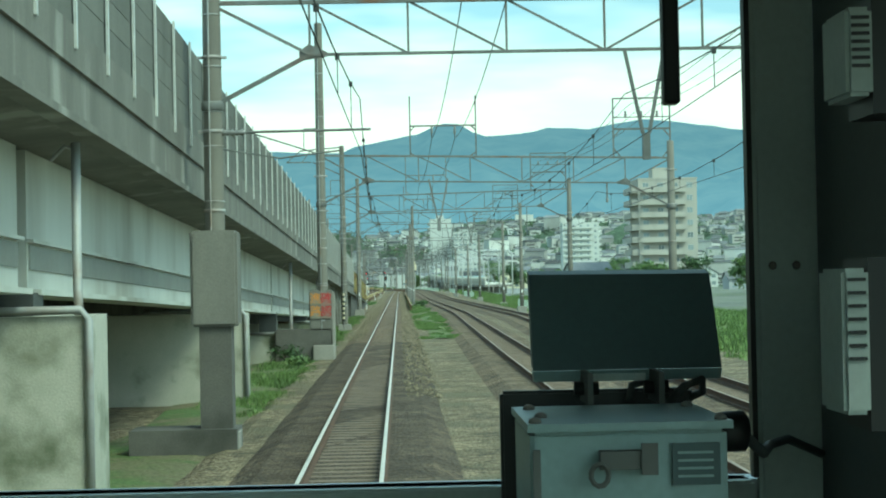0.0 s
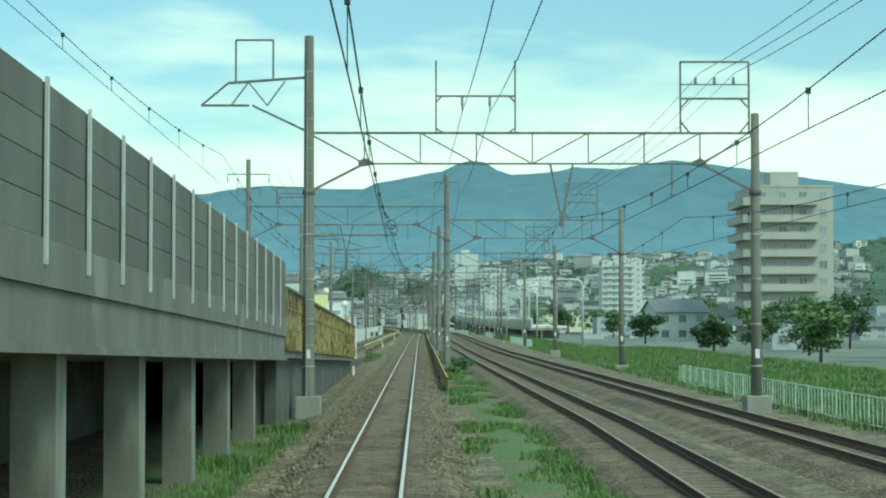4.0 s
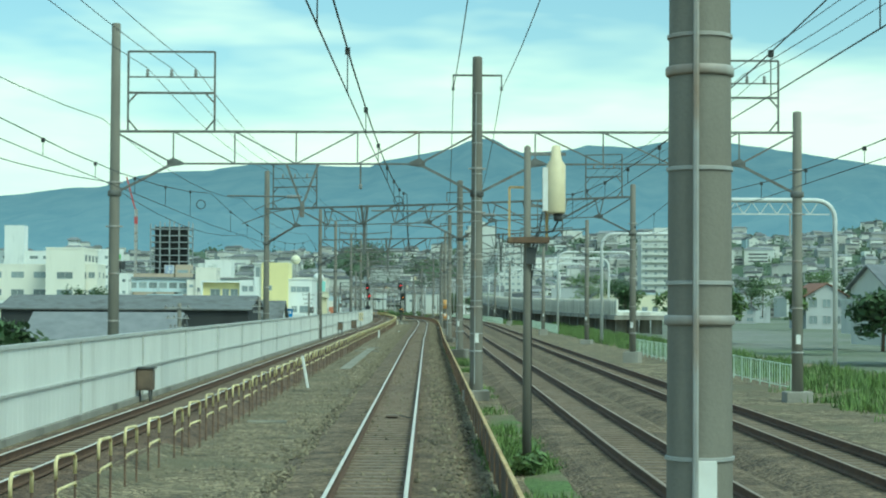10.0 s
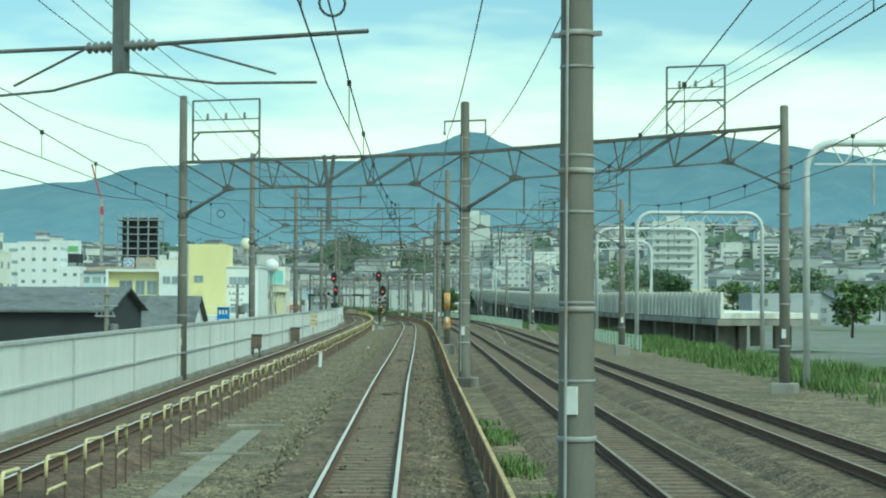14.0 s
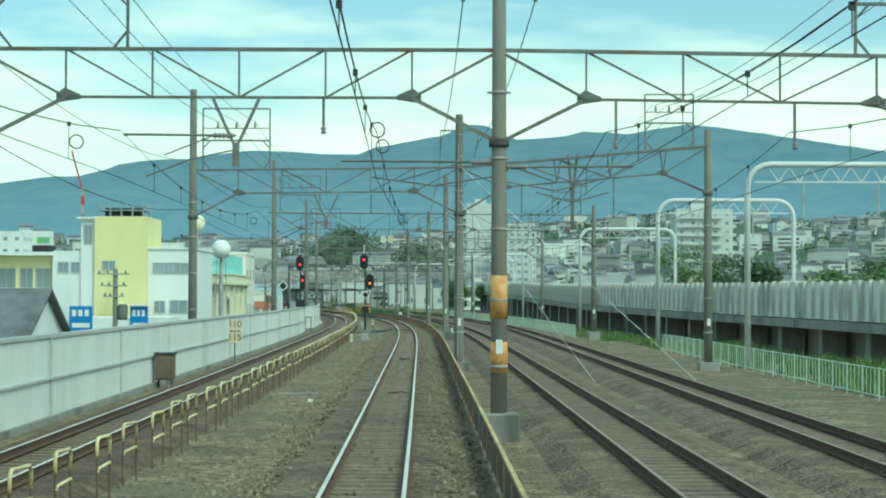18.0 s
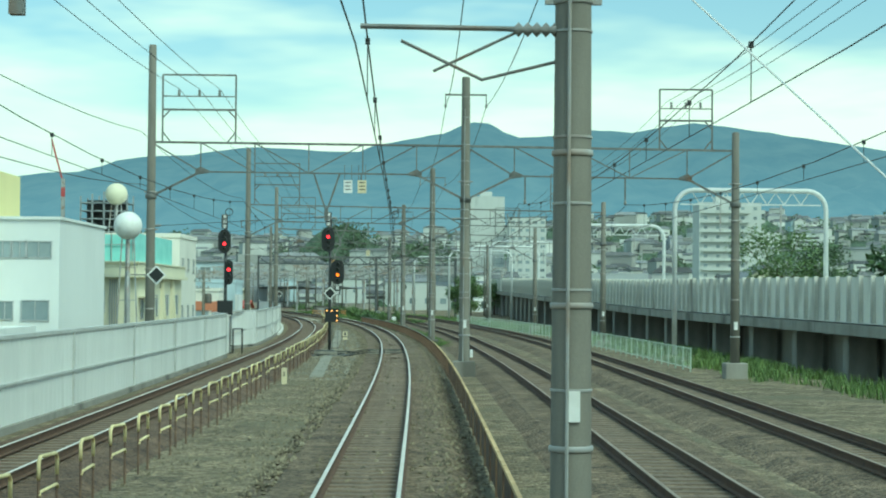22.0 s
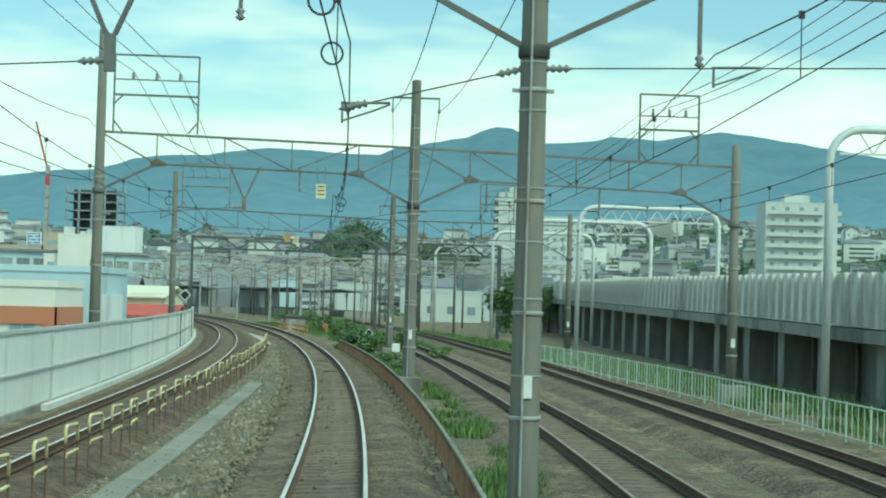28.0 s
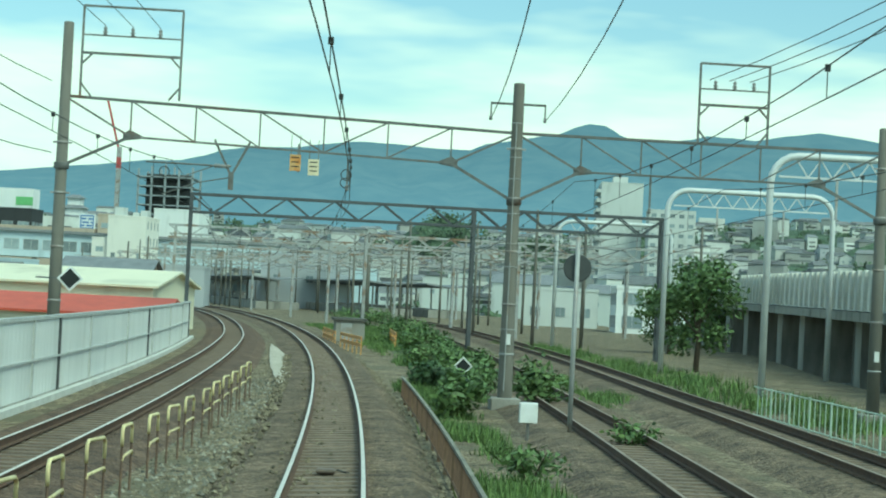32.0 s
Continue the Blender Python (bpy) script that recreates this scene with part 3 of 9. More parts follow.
def truss(parent, x0, x1, zt, zb, w=0.07, knee=(True, True), knee_drop=0.95, slope=0.0, double=False):
    """A lattice beam between two masts: chords, verticals, diagonals falling towards the middle, and knee struts; double has two planes of web."""
    up = lambda x, z: z + slope * (x - x0)
    bm = bmesh.new()
    for dy in ((-0.26, 0.26) if double else (0,)):
        bar(bm, (x0, dy, zt), (x1, dy, up(x1, zt)), w * (1.0 if double else 1.3), w * 1.1)
    part("upper_chord", bm, M_STEEL, parent)
    a, b = x0 + (1.85 if knee[0] else 0.2), x1 - (1.85 if knee[1] else 0.2)
    bm = bmesh.new()
    bar(bm, (a, 0, up(a, zb)), (b, 0, up(b, zb)), w * 0.95, w * 0.8)
    part("lower_chord", bm, M_STEEL, parent)
    n = max(2, int(round((b - a) / 1.95)))
    mid = n / 2
    for i in range(n + 1):
        x = a + (b - a) * i / n
        bm = bmesh.new()
        if double:
            for d in (-1, 1):
                bar(bm, (x, 0, up(x, zb)), (x + d * 0.16, d * 0.26, up(x, zt)), w * 0.6)
        else:
            bar(bm, (x, 0, up(x, zb)), (x, 0, up(x, zt)), w * 0.6)
        if i in (0, n):
            d = -1 if i == 0 else 1
            v = [bm.verts.new((x + px, py, up(x, zb) + pz)) for py in (-0.012, 0.012) for px, pz in ((-d * 0.32, -0.04), (-d * 0.32, 0.05), (d * 0.02, 0.2), (d * 0.2, 0.07), (d * 0.2, -0.12))]
            bm.faces.new(v[:5])
            bm.faces.new(v[:4:-1])
            for k in range(5):
                bm.faces.new((v[k], v[(k + 1) % 5], v[5 + (k + 1) % 5], v[5 + k]))
        part("post", bm, M_STEEL, parent)
        if i < n:
            xn = a + (b - a) * (i + 1) / n
            bm = bmesh.new()
            zs = (zt, zb) if i < mid else (zb, zt)
            for dy in ((-0.13, 0.13) if double else (0.02,)):
                bar(bm, (x, dy, up(x, zs[0])), (xn, dy, up(xn, zs[1])), w * 0.6)
            part("diagonal", bm, M_STEEL, parent)
    for on, xm, xe in ((knee[0], x0, a), (knee[1], x1, b)):
        if on:
            bm = bmesh.new()
            bar(bm, (xm, -0.02, up(xm, zt) - 0.02), (xe, -0.02, up(xe, zb)), w * 0.8)
            part("end_diagonal", bm, M_STEEL, parent)
            bm = bmesh.new()
            for dy in ((-0.12, 0.12) if double else (0,)):
                bar(bm, (xm, dy, up(xm, zb) - knee_drop), (xe, 0, up(xe, zb)), w * 1.1)
            part("knee_strut", bm, M_STEEL, parent)
            bm = bmesh.new()
            lathe(bm, [(0.2, -0.09), (0.215, -0.07), (0.215, 0.07), (0.2, 0.09)], 12, Matrix.Translation((xm, 0, up(xm, zb) - knee_drop)))
            part("collar", bm, M_STEEL, parent)


def post_frame(parent, x0, x1, z0):
    """Two tall posts on the beam with one low bar and two hanging insulators for the feeders."""
    bm = bmesh.new()
    zb = z0 + 1.22
    for x, d in ((x0, 1), (x1, -1)):
        bar(bm, (x, 0, z0), (x, 0, z0 + 2.42), 0.055)
        bar(bm, (x, 0, z0 + 0.14), (x + d * 0.22, 0, z0), 0.05)
        bar(bm, (x, 0, zb - 0.2), (x + d * 0.2, 0, zb), 0.05)
    bar(bm, (x0, 0, zb), (x1, 0, zb), 0.06)
    part("feeder_frame", bm, M_STEEL, parent, "open grey steel feeder frame with tall posts")
    for u in (0.33, 0.68):
        bm = bmesh.new()
        lathe(bm, [(0.02, 0), (0.05, -0.05), (0.03, -0.1), (0.06, -0.15), (0.03, -0.2), (0.06, -0.26), (0.03, -0.32), (0.015, -0.5)], 8, Matrix.Translation((x0 + (x1 - x0) * u, 0, zb)))
        part("insulator", bm, M_INSUL, parent, "hanging porcelain insulator")


def side_bracket(parent, x, z):
    """A short lattice bracket that carries a feeder frame out over the ramp."""
    out = x - 3.6
    bm = bmesh.new()
    bar(bm, (x, 0, z + 0.95), (x - 2.7, 0, z + 0.75), 0.08)
    bar(bm, (x - 2.0, 0, z), (out, 0, z), 0.07)
    bar(bm, (out, 0, z), (x - 2.7, 0, z + 0.75), 0.06)
    for k in range(3):
        bar(bm, (x - 2.6 + k * 0.6, 0, z + (0.75 if k % 2 else 0.0)), (x - 2.0 + k * 0.6, 0, z + (0.0 if k % 2 else 0.82)), 0.045)
    bar(bm, (x, 0, z - 0.9), (x - 1.9, 0, z), 0.07)
    part("side_bracket", bm, M_STEEL, parent, "lattice bracket reaching over the ramp")
    bm = bmesh.new()
    for a, b in (((-2.45, 0.8), (-2.45, 2.2)), ((-1.2, 0.85), (-1.2, 2.2)), ((-2.45, 2.2), (-1.2, 2.2))):
        bar(bm, (x + a[0], 0, z + a[1]), (x + b[0], 0, z + b[1]), 0.06)
    part("bracket_frame", bm, M_STEEL, parent)


def beam_post(parent, x, zt, foot):
    """A stout post hung in the beam, with insulated arms to both sides and a stay."""
    fork = foot + (zt - foot) * 0.55
    bm = bmesh.new()
    bar(bm, (x, 0, foot), (x, 0, fork + 0.1), 0.15, 0.15)
    for d in (-1, 1):
        bar(bm, (x + d * 0.03, 0, fork), (x + d * 0.2, 0, zt + 0.05), 0.11)
        bar(bm, (x, 0, foot + 1.15), (x + d * 1.5, 0, zt - 1.5), 0.05)
    part("hung_post", bm, M_STEEL, parent, "forked hung steel post")


def feeder_frame(parent, x0, x1, z0, z1, shelf=0.62, insulators=3):
    """The rectangular frame on the beam that carries the feeder wires."""
    bm = bmesh.new()
    bar(bm, (x0, 0, z0), (x0, 0, z1), 0.06)
    bar(bm, (x1, 0, z0), (x1, 0, z1), 0.06)
    bar(bm, (x0, 0, z1), (x1, 0, z1), 0.06)
    zs = z0 + (z1 - z0) * 0.48
    zk = z0 + (z1 - z0) * 0.68
    bar(bm, (x0, 0, zs), (x1, 0, zs), 0.07)
    bar(bm, (x0, 0, zk), (x1, 0, zk), 0.04)
    for x, d in ((x0, 1), (x1, -1)):
        bar(bm, (x + d * 0.02, 0, z0 + 0.35), (x + d * 0.3, 0, z0), 0.05)
        bar(bm, (x + d * 0.02, 0, zs - 0.3), (x + d * 0.3, 0, zs), 0.05)
    part("feeder_frame", bm, M_STEEL, parent, "rectangular grey steel feeder frame")
    for i in range(insulators):
        x = x0 + (x1 - x0) * (i + 0.8) / (insulators + 0.6)
        bm = bmesh.new()
        lathe(bm, [(0.03, 0), (0.07, 0.03), (0.03, 0.06), (0.08, 0.1), (0.03, 0.14), (0.06, 0.2), (0.02, 0.26)], 8, Matrix.Translation((x, 0, zk)))
        part("insulator", bm, M_INSUL, parent, "small porcelain insulator")
    return [(x0 + (x1 - x0) * (i + 0.8) / (insulators + 0.6), zk + 0.27) for i in range(insulators)]


def cross_arm(parent, x, z, half=0.62, drop=0.35):
    bm = bmesh.new()
    bar(bm, (x - half, 0, z), (x + half, 0, z), 0.06)
    for d in (-1, 1):
        bar(bm, (x + d * half, 0, z + 0.03), (x + d * half, 0, z - drop), 0.04)
    part("cross_arm", bm, M_STEEL, parent, "short feeder cross-arm")
    for d in (-1, 1):
        bm = bmesh.new()
        lathe(bm, [(0.02, 0.0), (0.06, -0.03), (0.03, -0.07), (0.06, -0.1), (0.03, -0.14)], 8, Matrix.Translation((x + d * half, 0, z - drop)))
        part("insulator", bm, M_INSUL, parent)


def v_hanger(parent, x, zt, drop=1.5, half=0.38, tail=0.5):
    bm = bmesh.new()
    for d in (-1, 1):
        bar(bm, (x + d * half, 0, zt), (x + d * 0.06, 0, zt - drop), 0.065)
    bar(bm, (x, 0, zt - drop), (x, 0, zt - drop - tail), 0.14, 0.14)
    part("v_hanger", bm, M_STEEL, parent, "v-shaped steel hanger")


def steady_arm(parent, x, z, reach, z_wire):
    """A hinged bracket that holds the contact wire to the side."""
    bm = bmesh.new()
    tube(bm, [(x, 0, z), (x + reach * 1.25, 0, z + 0.02)], 0.028)
    tube(bm, [(x, 0, z - 0.3), (x + reach * 0.5, 0, z - 0.5), (x + reach, 0, z_wire + 0.03)], 0.018)
    tube(bm, [(x + reach * 0.25, 0, z), (x + reach * 0.8, 0, z - 0.42)], 0.016)
    part("steady_arm", bm, M_STEEL, parent, "hinged tubular wire bracket")
    bm = bmesh.new()
    m = Matrix.Translation((x, 0, z)) @ Matrix.Rotation(math.copysign(math.pi / 2, reach), 4, "Y")
    lathe(bm, [(0.02, 0.05)] + [(r, 0.08 + 0.045 * k) for k, r in enumerate((0.075, 0.03) * 5)] + [(0.02, 0.56)], 10, m)
    part("insulator", bm, M_INSUL, parent, "ribbed porcelain insulator")


def pull_off(parent, x0, z0, x1, z1, wire_x):
    """A taut steel rope between two supports, insulated at both ends, that draws the contact wire aside by a small arm."""
    a, c = Vector((x0, 0, z0)), Vector((x1, 0, z1))
    bm = bmesh.new()
    tube(bm, [a, c], 0.011, 5)
    part("pull_off_rope", bm, M_WIRE, parent)
    d = (c - a).normalized()
    turn = d.to_track_quat("Z", "Y").to_matrix().to_4x4()
    for p, flip in ((a, 1), (c, -1)):
        bm = bmesh.new()
        m = Matrix.Translation(p + d * (flip * 0.22 - 0.18)) @ turn
        lathe(bm, [(0.02, 0.0)] + [(r, 0.03 + 0.045 * k) for k, r in enumerate((0.062, 0.026) * 4)] + [(0.02, 0.38)], 9, m)
        part("insulator", bm, M_INSUL, parent, "ribbed porcelain insulator")
    if wire_x is not None:
        z = z0 + (z1 - z0) * (wire_x - x0) / (x1 - x0)
        bm = bmesh.new()
        tube(bm, [(wire_x - 0.32, 0, z), (wire_x + 0.34, 0, z + 0.02)], 0.02, 6)
        tube(bm, [(wire_x - 0.3, 0, z - 0.24), (wire_x + 0.1, 0, z - 0.1), (wire_x + 0.34, 0, z)], 0.015, 6)
        bar(bm, (wire_x - 0.3, 0, z + 0.02), (wire_x - 0.3, 0, z - 0.27), 0.03)
        part("registration_arm", bm, M_STEEL, parent, "small bent registration arm")


def drop_post(parent, x, z0, z1):
    bm = bmesh.new()
    bar(bm, (x, 0, z0), (x, 0, z1), 0.055)
    part("drop_post", bm, M_STEEL, parent)
    bm = bmesh.new()
    lathe(bm, [(0.02, 0), (0.07, 0.04), (0.03, 0.08), (0.07, 0.12), (0.02, 0.18)], 8, Matrix.Translation((x, 0, z1 - 0.18)))
    part("insulator", bm, M_INSUL, parent)


# s, left mast, middle mast, right mast (side offsets), beam top and bottom, top of the middle mast and of the left mast, turn, slope of the left and right beam
PORTALS = [
    (79, None, -2.6, 12.3, 8.0, 7.0, 10.6, 0, 0, 0, 0), (117.5, None, -2.22, 11.9, 7.8, 6.78, 13.2, 0, 0, 0, -0.024), (163.2, None, -2.76, 12.1, 8.28, 7.22, 11.7, 0, 0, 0, 0.018), (211, None, -2.85, 12.1, 8.98, 7.95, 12.27, 0, 0, 0, 0),
    (264, -9.9, 2.55, 13.5, 9.88, 8.74, 11.82, 12.9, 0, 0, 0), (306.5, -9.35, 2.5, 12.5, 8.53, 7.46, 10.98, 12.05, 0, 0, 0.002), (353, -9.1, 2.4, 12.6, 8.1, 7.08, 10.6, 11.6, 0, 0.003, 0.004), (395.8, -9.05, 2.8, 12.6, 8.05, 7.05, 9.45, 10.3, -22, 0.01, 0.022),
    (440.3, -8.5, 2.7, 14.0, 7.83, 6.77, 9.72, 10.35, -20, 0.008, 0.055), (477.3, -8.6, 2.42, 12.3, 7.88, 6.86, 10.05, 10.93, 0, 0, -0.012), (513.5, -8.62, 2.33, 12.6, 7.81, 6.84, 10.13, 11.2, 0, 0.013, 0.088), (564, -9.2, 2.64, 12.9, 8.37, 7.27, 10.92, 12.08, 0, -0.004, -0.008),
    (607.4, -8.7, 2.66, 13.3, 8.17, 7.17, 10.6, 11.62, 0, -0.011, -0.015), (643, -7.85, 2.48, 13.3, 7.98, 7.0, 10.1, 11.4, 0, -0.019, -0.026), (689, -7.85, 4.83, 15.4, 7.78, 6.78, 8.9, 9.82, 0, -0.028, 0.0)]
PORTAL_ARM = {306.5: 5.78, 353: 5.6, 440.3: 5.12, 477.3: 5.5, 513.5: 5.3}
# height of the rope at the mast and at the hanger, place and foot of that hanger
PORTAL_ROPE = {564: (5.57, 5.55, -2.6, 5.95), 607.4: (5.88, 5.45, -3.02, 6.15), 643: (5.7, 5.4, -3.1, 6.0)}


def portals():
    for i, (s, left, mid, right, zt, zb, top, left_top, turn, rise, rise2) in enumerate(PORTALS):
        t = thing("catenary_portal", at(s, 0, 0, turn), "grey lattice catenary portal on tapered concrete masts beside the tracks", "catenary portal", "catenary portals")
        z0 = -0.45
        box_beam = i in (7, 8)
        mast(t, mid, z0, top - z0, *((0.18, 0.14) if i == 9 else (0.21, 0.155)))
        if left is not None:
            zm, zn = zt + rise * (mid - left), zb + rise * (mid - left)
        else:
            zm, zn = zt, zb
        dz = 0.84 if i == 4 else 0.0
        end = zm - dz + rise2 * (right - mid)
        mast(t, right, z0, end + 0.7 - z0, 0.19, 0.14)
        truss(t, mid, right, zm - dz, zn - dz, slope=rise2, double=box_beam or i == 10)
        if box_beam or i == 10:
            beam_post(t, 7.8 if i == 7 else 7.0, zm + rise2 * 5.5, zn - 1.6)
        if left is not None:
            mast(t, left, z0 - 0.5, left_top - z0 + 0.5, 0.19, 0.14)
            truss(t, left, mid, zt, zb, slope=rise, double=box_beam)
            if i == 4:
                feeder_frame(t, left + 1.78, left + 4.05, zt + 0.02, zt + 1.2, insulators=0)
                cross_arm(t, left, 11.92, 1.3)
                cross_arm(t, left, 11.05, 0.75)
            else:
                feeder_frame(t, left + 0.4, left + 3.15, zt + 0.02, zt + (2.55 if i != 8 else 2.3))
            cross_arm(t, mid, top - (0.4 if i == 4 else 0.65), 0.77)
            if box_beam:
                x = -2.93 if i == 7 else -2.55
                beam_post(t, x, zt + 0.1, 5.4 if i == 7 else 5.2)
                steady_arm(t, x, 5.72 if i == 7 else 5.6, -1.9, 5.15 + RAMP_Z(s))
                steady_arm(t, x, 5.72 if i == 7 else 5.6, 2.6, 5.15)
            else:
                hx, foot = PORTAL_ROPE[s][2:] if s in PORTAL_ROPE else {4: (-3.75, 7.2), 5: (-3.35, 5.9)}.get(i, (-3.15, 5.9))
                v_hanger(t, hx, zb, zb - foot, 0.5 if i > 4 else 0.42, 0.5 if i > 4 else 1.3)
                if s in PORTAL_ROPE:
                    pull_off(t, hx, foot - 0.35, left, foot - 0.75, -5.5)
                else:
                    steady_arm(t, hx, 6.05, -1.9, 5.15 + RAMP_Z(s))
            drop_post(t, -1.3, zb, zb - 0.6)
            if s in PORTAL_ARM:
                steady_arm(t, mid - 0.1, PORTAL_ARM[s], -1.6 if i == 10 else -2.6, 5.15)
                if i not in (8, 10):
                    steady_arm(t, mid + 0.1, PORTAL_ARM[s] - 0.1, 2.2, 5.15)
            elif s in PORTAL_ROPE:
                za, zc, hx, foot = PORTAL_ROPE[s]
                if s == 564:
                    pull_off(t, mid - 0.1, za, hx, zc, 0.28)
                else:
                    pull_off(t, mid - 0.1, za, 0.05, 5.24, 0.4)
                pull_off(t, mid + 0.1, za, 8.7, za + 0.2, 5.4)
            elif not box_beam:
                drop_post(t, 0.1, zn, zn - 0.7)
            drop_post(t, 4.9, zn - dz + rise2 * 2.4, zn - 0.9 - dz)
            drop_post(t, 8.7, zn - dz + rise2 * 6.2, zn - 0.9 - dz)
            feeder_frame(t, 10.0, 12.0, zm - dz + rise2 * 8.5 + 0.02, zm - dz + rise2 * 8.5 + 2.3)
        else:
            post_frame(t, 1.4, 4.05, zt + rise2 * 5 + 0.02)
            feeder_frame(t, 9.6, 11.9, zt + rise2 * 13 + 0.02, zt + rise2 * 13 + 2.4)
            if i != 1:
                steady_arm(t, mid + 0.1, 5.55, 2.3, 5.15)
            v_hanger(t, 2.5 if i == 1 else 5.6, zb, 1.6)
            drop_post(t, 9.3, zb + rise2 * 12, zb - 0.9)
            if i in (2, 3):
                side_bracket(t, mid, 10.6 if i == 2 else 9.9)
        # foundations
        for x in (mid, right):
            bm = bmesh.new()
            hh = 0.45 if i % 2 else 0.2
            box(bm, (x - 0.42, -0.42, -0.6), (x + 0.42, 0.42, 0.0 + hh - 0.25))
            bmesh.ops.bevel(bm, geom=bm.edges[:], offset=0.03, segments=1, affect="EDGES")
            part("foundation", bm, M_CONC, t, "square concrete foundation block")


portals()


# ---- wires ----
def wire(name, pts, r, label, category="wire", n=4, group="overhead wires"):
    bm = bmesh.new()
    tube(bm, pts, r, n)
    return solid(name, bm, M_WIRE, label, category, group)


def catenary(l_of, z_of, s0, s1, label, zig=0.18, droppers=True):
    """Contact wire with its zigzag, the sagging messenger above it and the droppers between, span by span."""
    t = thing("overhead_line", Matrix(), label, "overhead line", "overhead lines")
    sup = [p[0] for p in PORTALS if s0 <= p[0] <= s1]
    sup = [sup[0] - 47] + sup + [sup[-1] + 48, sup[-1] + 96]
    contact, mess, aux = [], [], []
    bm3 = bmesh.new()
    for i, (a, b) in enumerate(zip(sup, sup[1:])):
        za, zb = z_of(a), z_of(b)
        for k in range(8):
            u = k / 8
            s = a + (b - a) * u
            zz = za + (zb - za) * u
            l = l_of(s) + zig * ((1 - 2 * u) if i % 2 else (2 * u - 1))
            contact.append(P(s, l, 5.15 + zz))
            mess.append(P(s, l, 6.15 - 0.72 * 4 * u * (1 - u) + zz))
        if droppers:
            m = max(4, int((b - a) / 5))
            for k in range(1, m):
                u = k / m
                s = a + (b - a) * u
                l = l_of(s) + zig * ((1 - 2 * u) if i % 2 else (2 * u - 1))
                zz = za + (zb - za) * u
                zt = 6.15 - 0.72 * 4 * u * (1 - u) + zz
                tube(bm3, [P(s, l, 5.15 + zz), P(s, l, zt)], 0.007, 4, False)
                box(bm3, P(s, l, zt) - Vector((0.03, 0.03, 0.05)), P(s, l, zt) + Vector((0.03, 0.03, 0.03)))
    for nm, pts, r in (("contact_wire", contact, 0.009), ("messenger_wire", mess, 0.011)):
        bm = bmesh.new()
        tube(bm, pts, r, 4)
        part(nm, bm, M_WIRE, t)
    if droppers:
        ob = part("dropper_set", bm3, M_WIRE, t)
        ob["kind"] = "stuff"
    return t


def wire_rings(l_of, places):
    """Coiled loops of spare wire hung between contact and messenger wire."""
    bm = bmesh.new()
    pts = [(0.13 * math.cos(a), 0, 0.13 * math.sin(a)) for a in np.linspace(0, 2 * math.pi, 15)]
    tube(bm, pts, 0.014, 5, False)
    ring = to_mesh(bm, M_WIRE, "wire_ring")
    for s, z in places:
        tagged(new("wire_ring", ring), "coiled loop of dark wire hung on the overhead line", "wire ring", "wire rings").matrix_basis = at(s, l_of(s) + 0.02, z, 15)


catenary(zero, zero, 60, 800, "catenary over the main track with droppers")
catenary(LEFT_L, RAMP_Z, 200, 800, "catenary over the neighbouring track on the wall side")
catenary(RIGHT_L, zero, 60, 700, "catenary over the neighbouring track past the masts")
catenary(RIGHT2_L, zero, 60, 700, "catenary over the outer track")

wire_rings(zero, [(p[0] - d, 5.62 - 0.012 * d) for p in PORTALS if p[0] > 200 for d in (3.0, 7.0)])
wire_rings(LEFT_L, [(p[0] - d, 5.62 - 0.012 * d) for p in PORTALS if p[0] > 340 for d in (4.0,)])


def feeder(points, sag, r=0.013, label="sagging dark feeder wire"):
    pts = []
    for (sa, la, za), (sb, lb, zb) in zip(points, points[1:]):
        for k in range(8):
            u = k / 8
            pts.append(P(sa + (sb - sa) * u, la + (lb - la) * u, za + (zb - za) * u - sag * 4 * u * (1 - u)))
    pts.append(P(*points[-1]))
    wire("feeder_wire", pts, r, label)


mids = [p for p in PORTALS if p[1] is not None]
pre = [p for p in PORTALS if p[1] is None]
for d in (-0.62, 0.62):
    feeder([(p[0], 2.74 + d * 0.75, p[4] + 0.72 + p[10] * 5) for p in pre] + [(p[0], p[2] + d * 1.24, p[6] - 1.1) for p in mids], 0.55)
for k in range(3):
    feeder([(p[0], p[1] + 0.4 + 2.75 * (k + 0.8) / 3.6, p[4] + 2.02) for p in mids], 0.5)
    feeder([(p[0], 9.8 + 2.1 * (k + 0.8) / 3.6, p[4] + 1.83 + p[10] * 8.5 + (0.2 if p[1] is None else p[9] * (p[2] - p[1])) - (0.84 if p[0] == 264 else 0.0)) for p in PORTALS], 0.5)
feeder([(p[0], p[1] - 0.4, p[4] + 0.4) for p in mids], 0.6)
feeder([(p[0], p[1] - 0.3, p[4] - 1.6) for p in mids], 0.6)


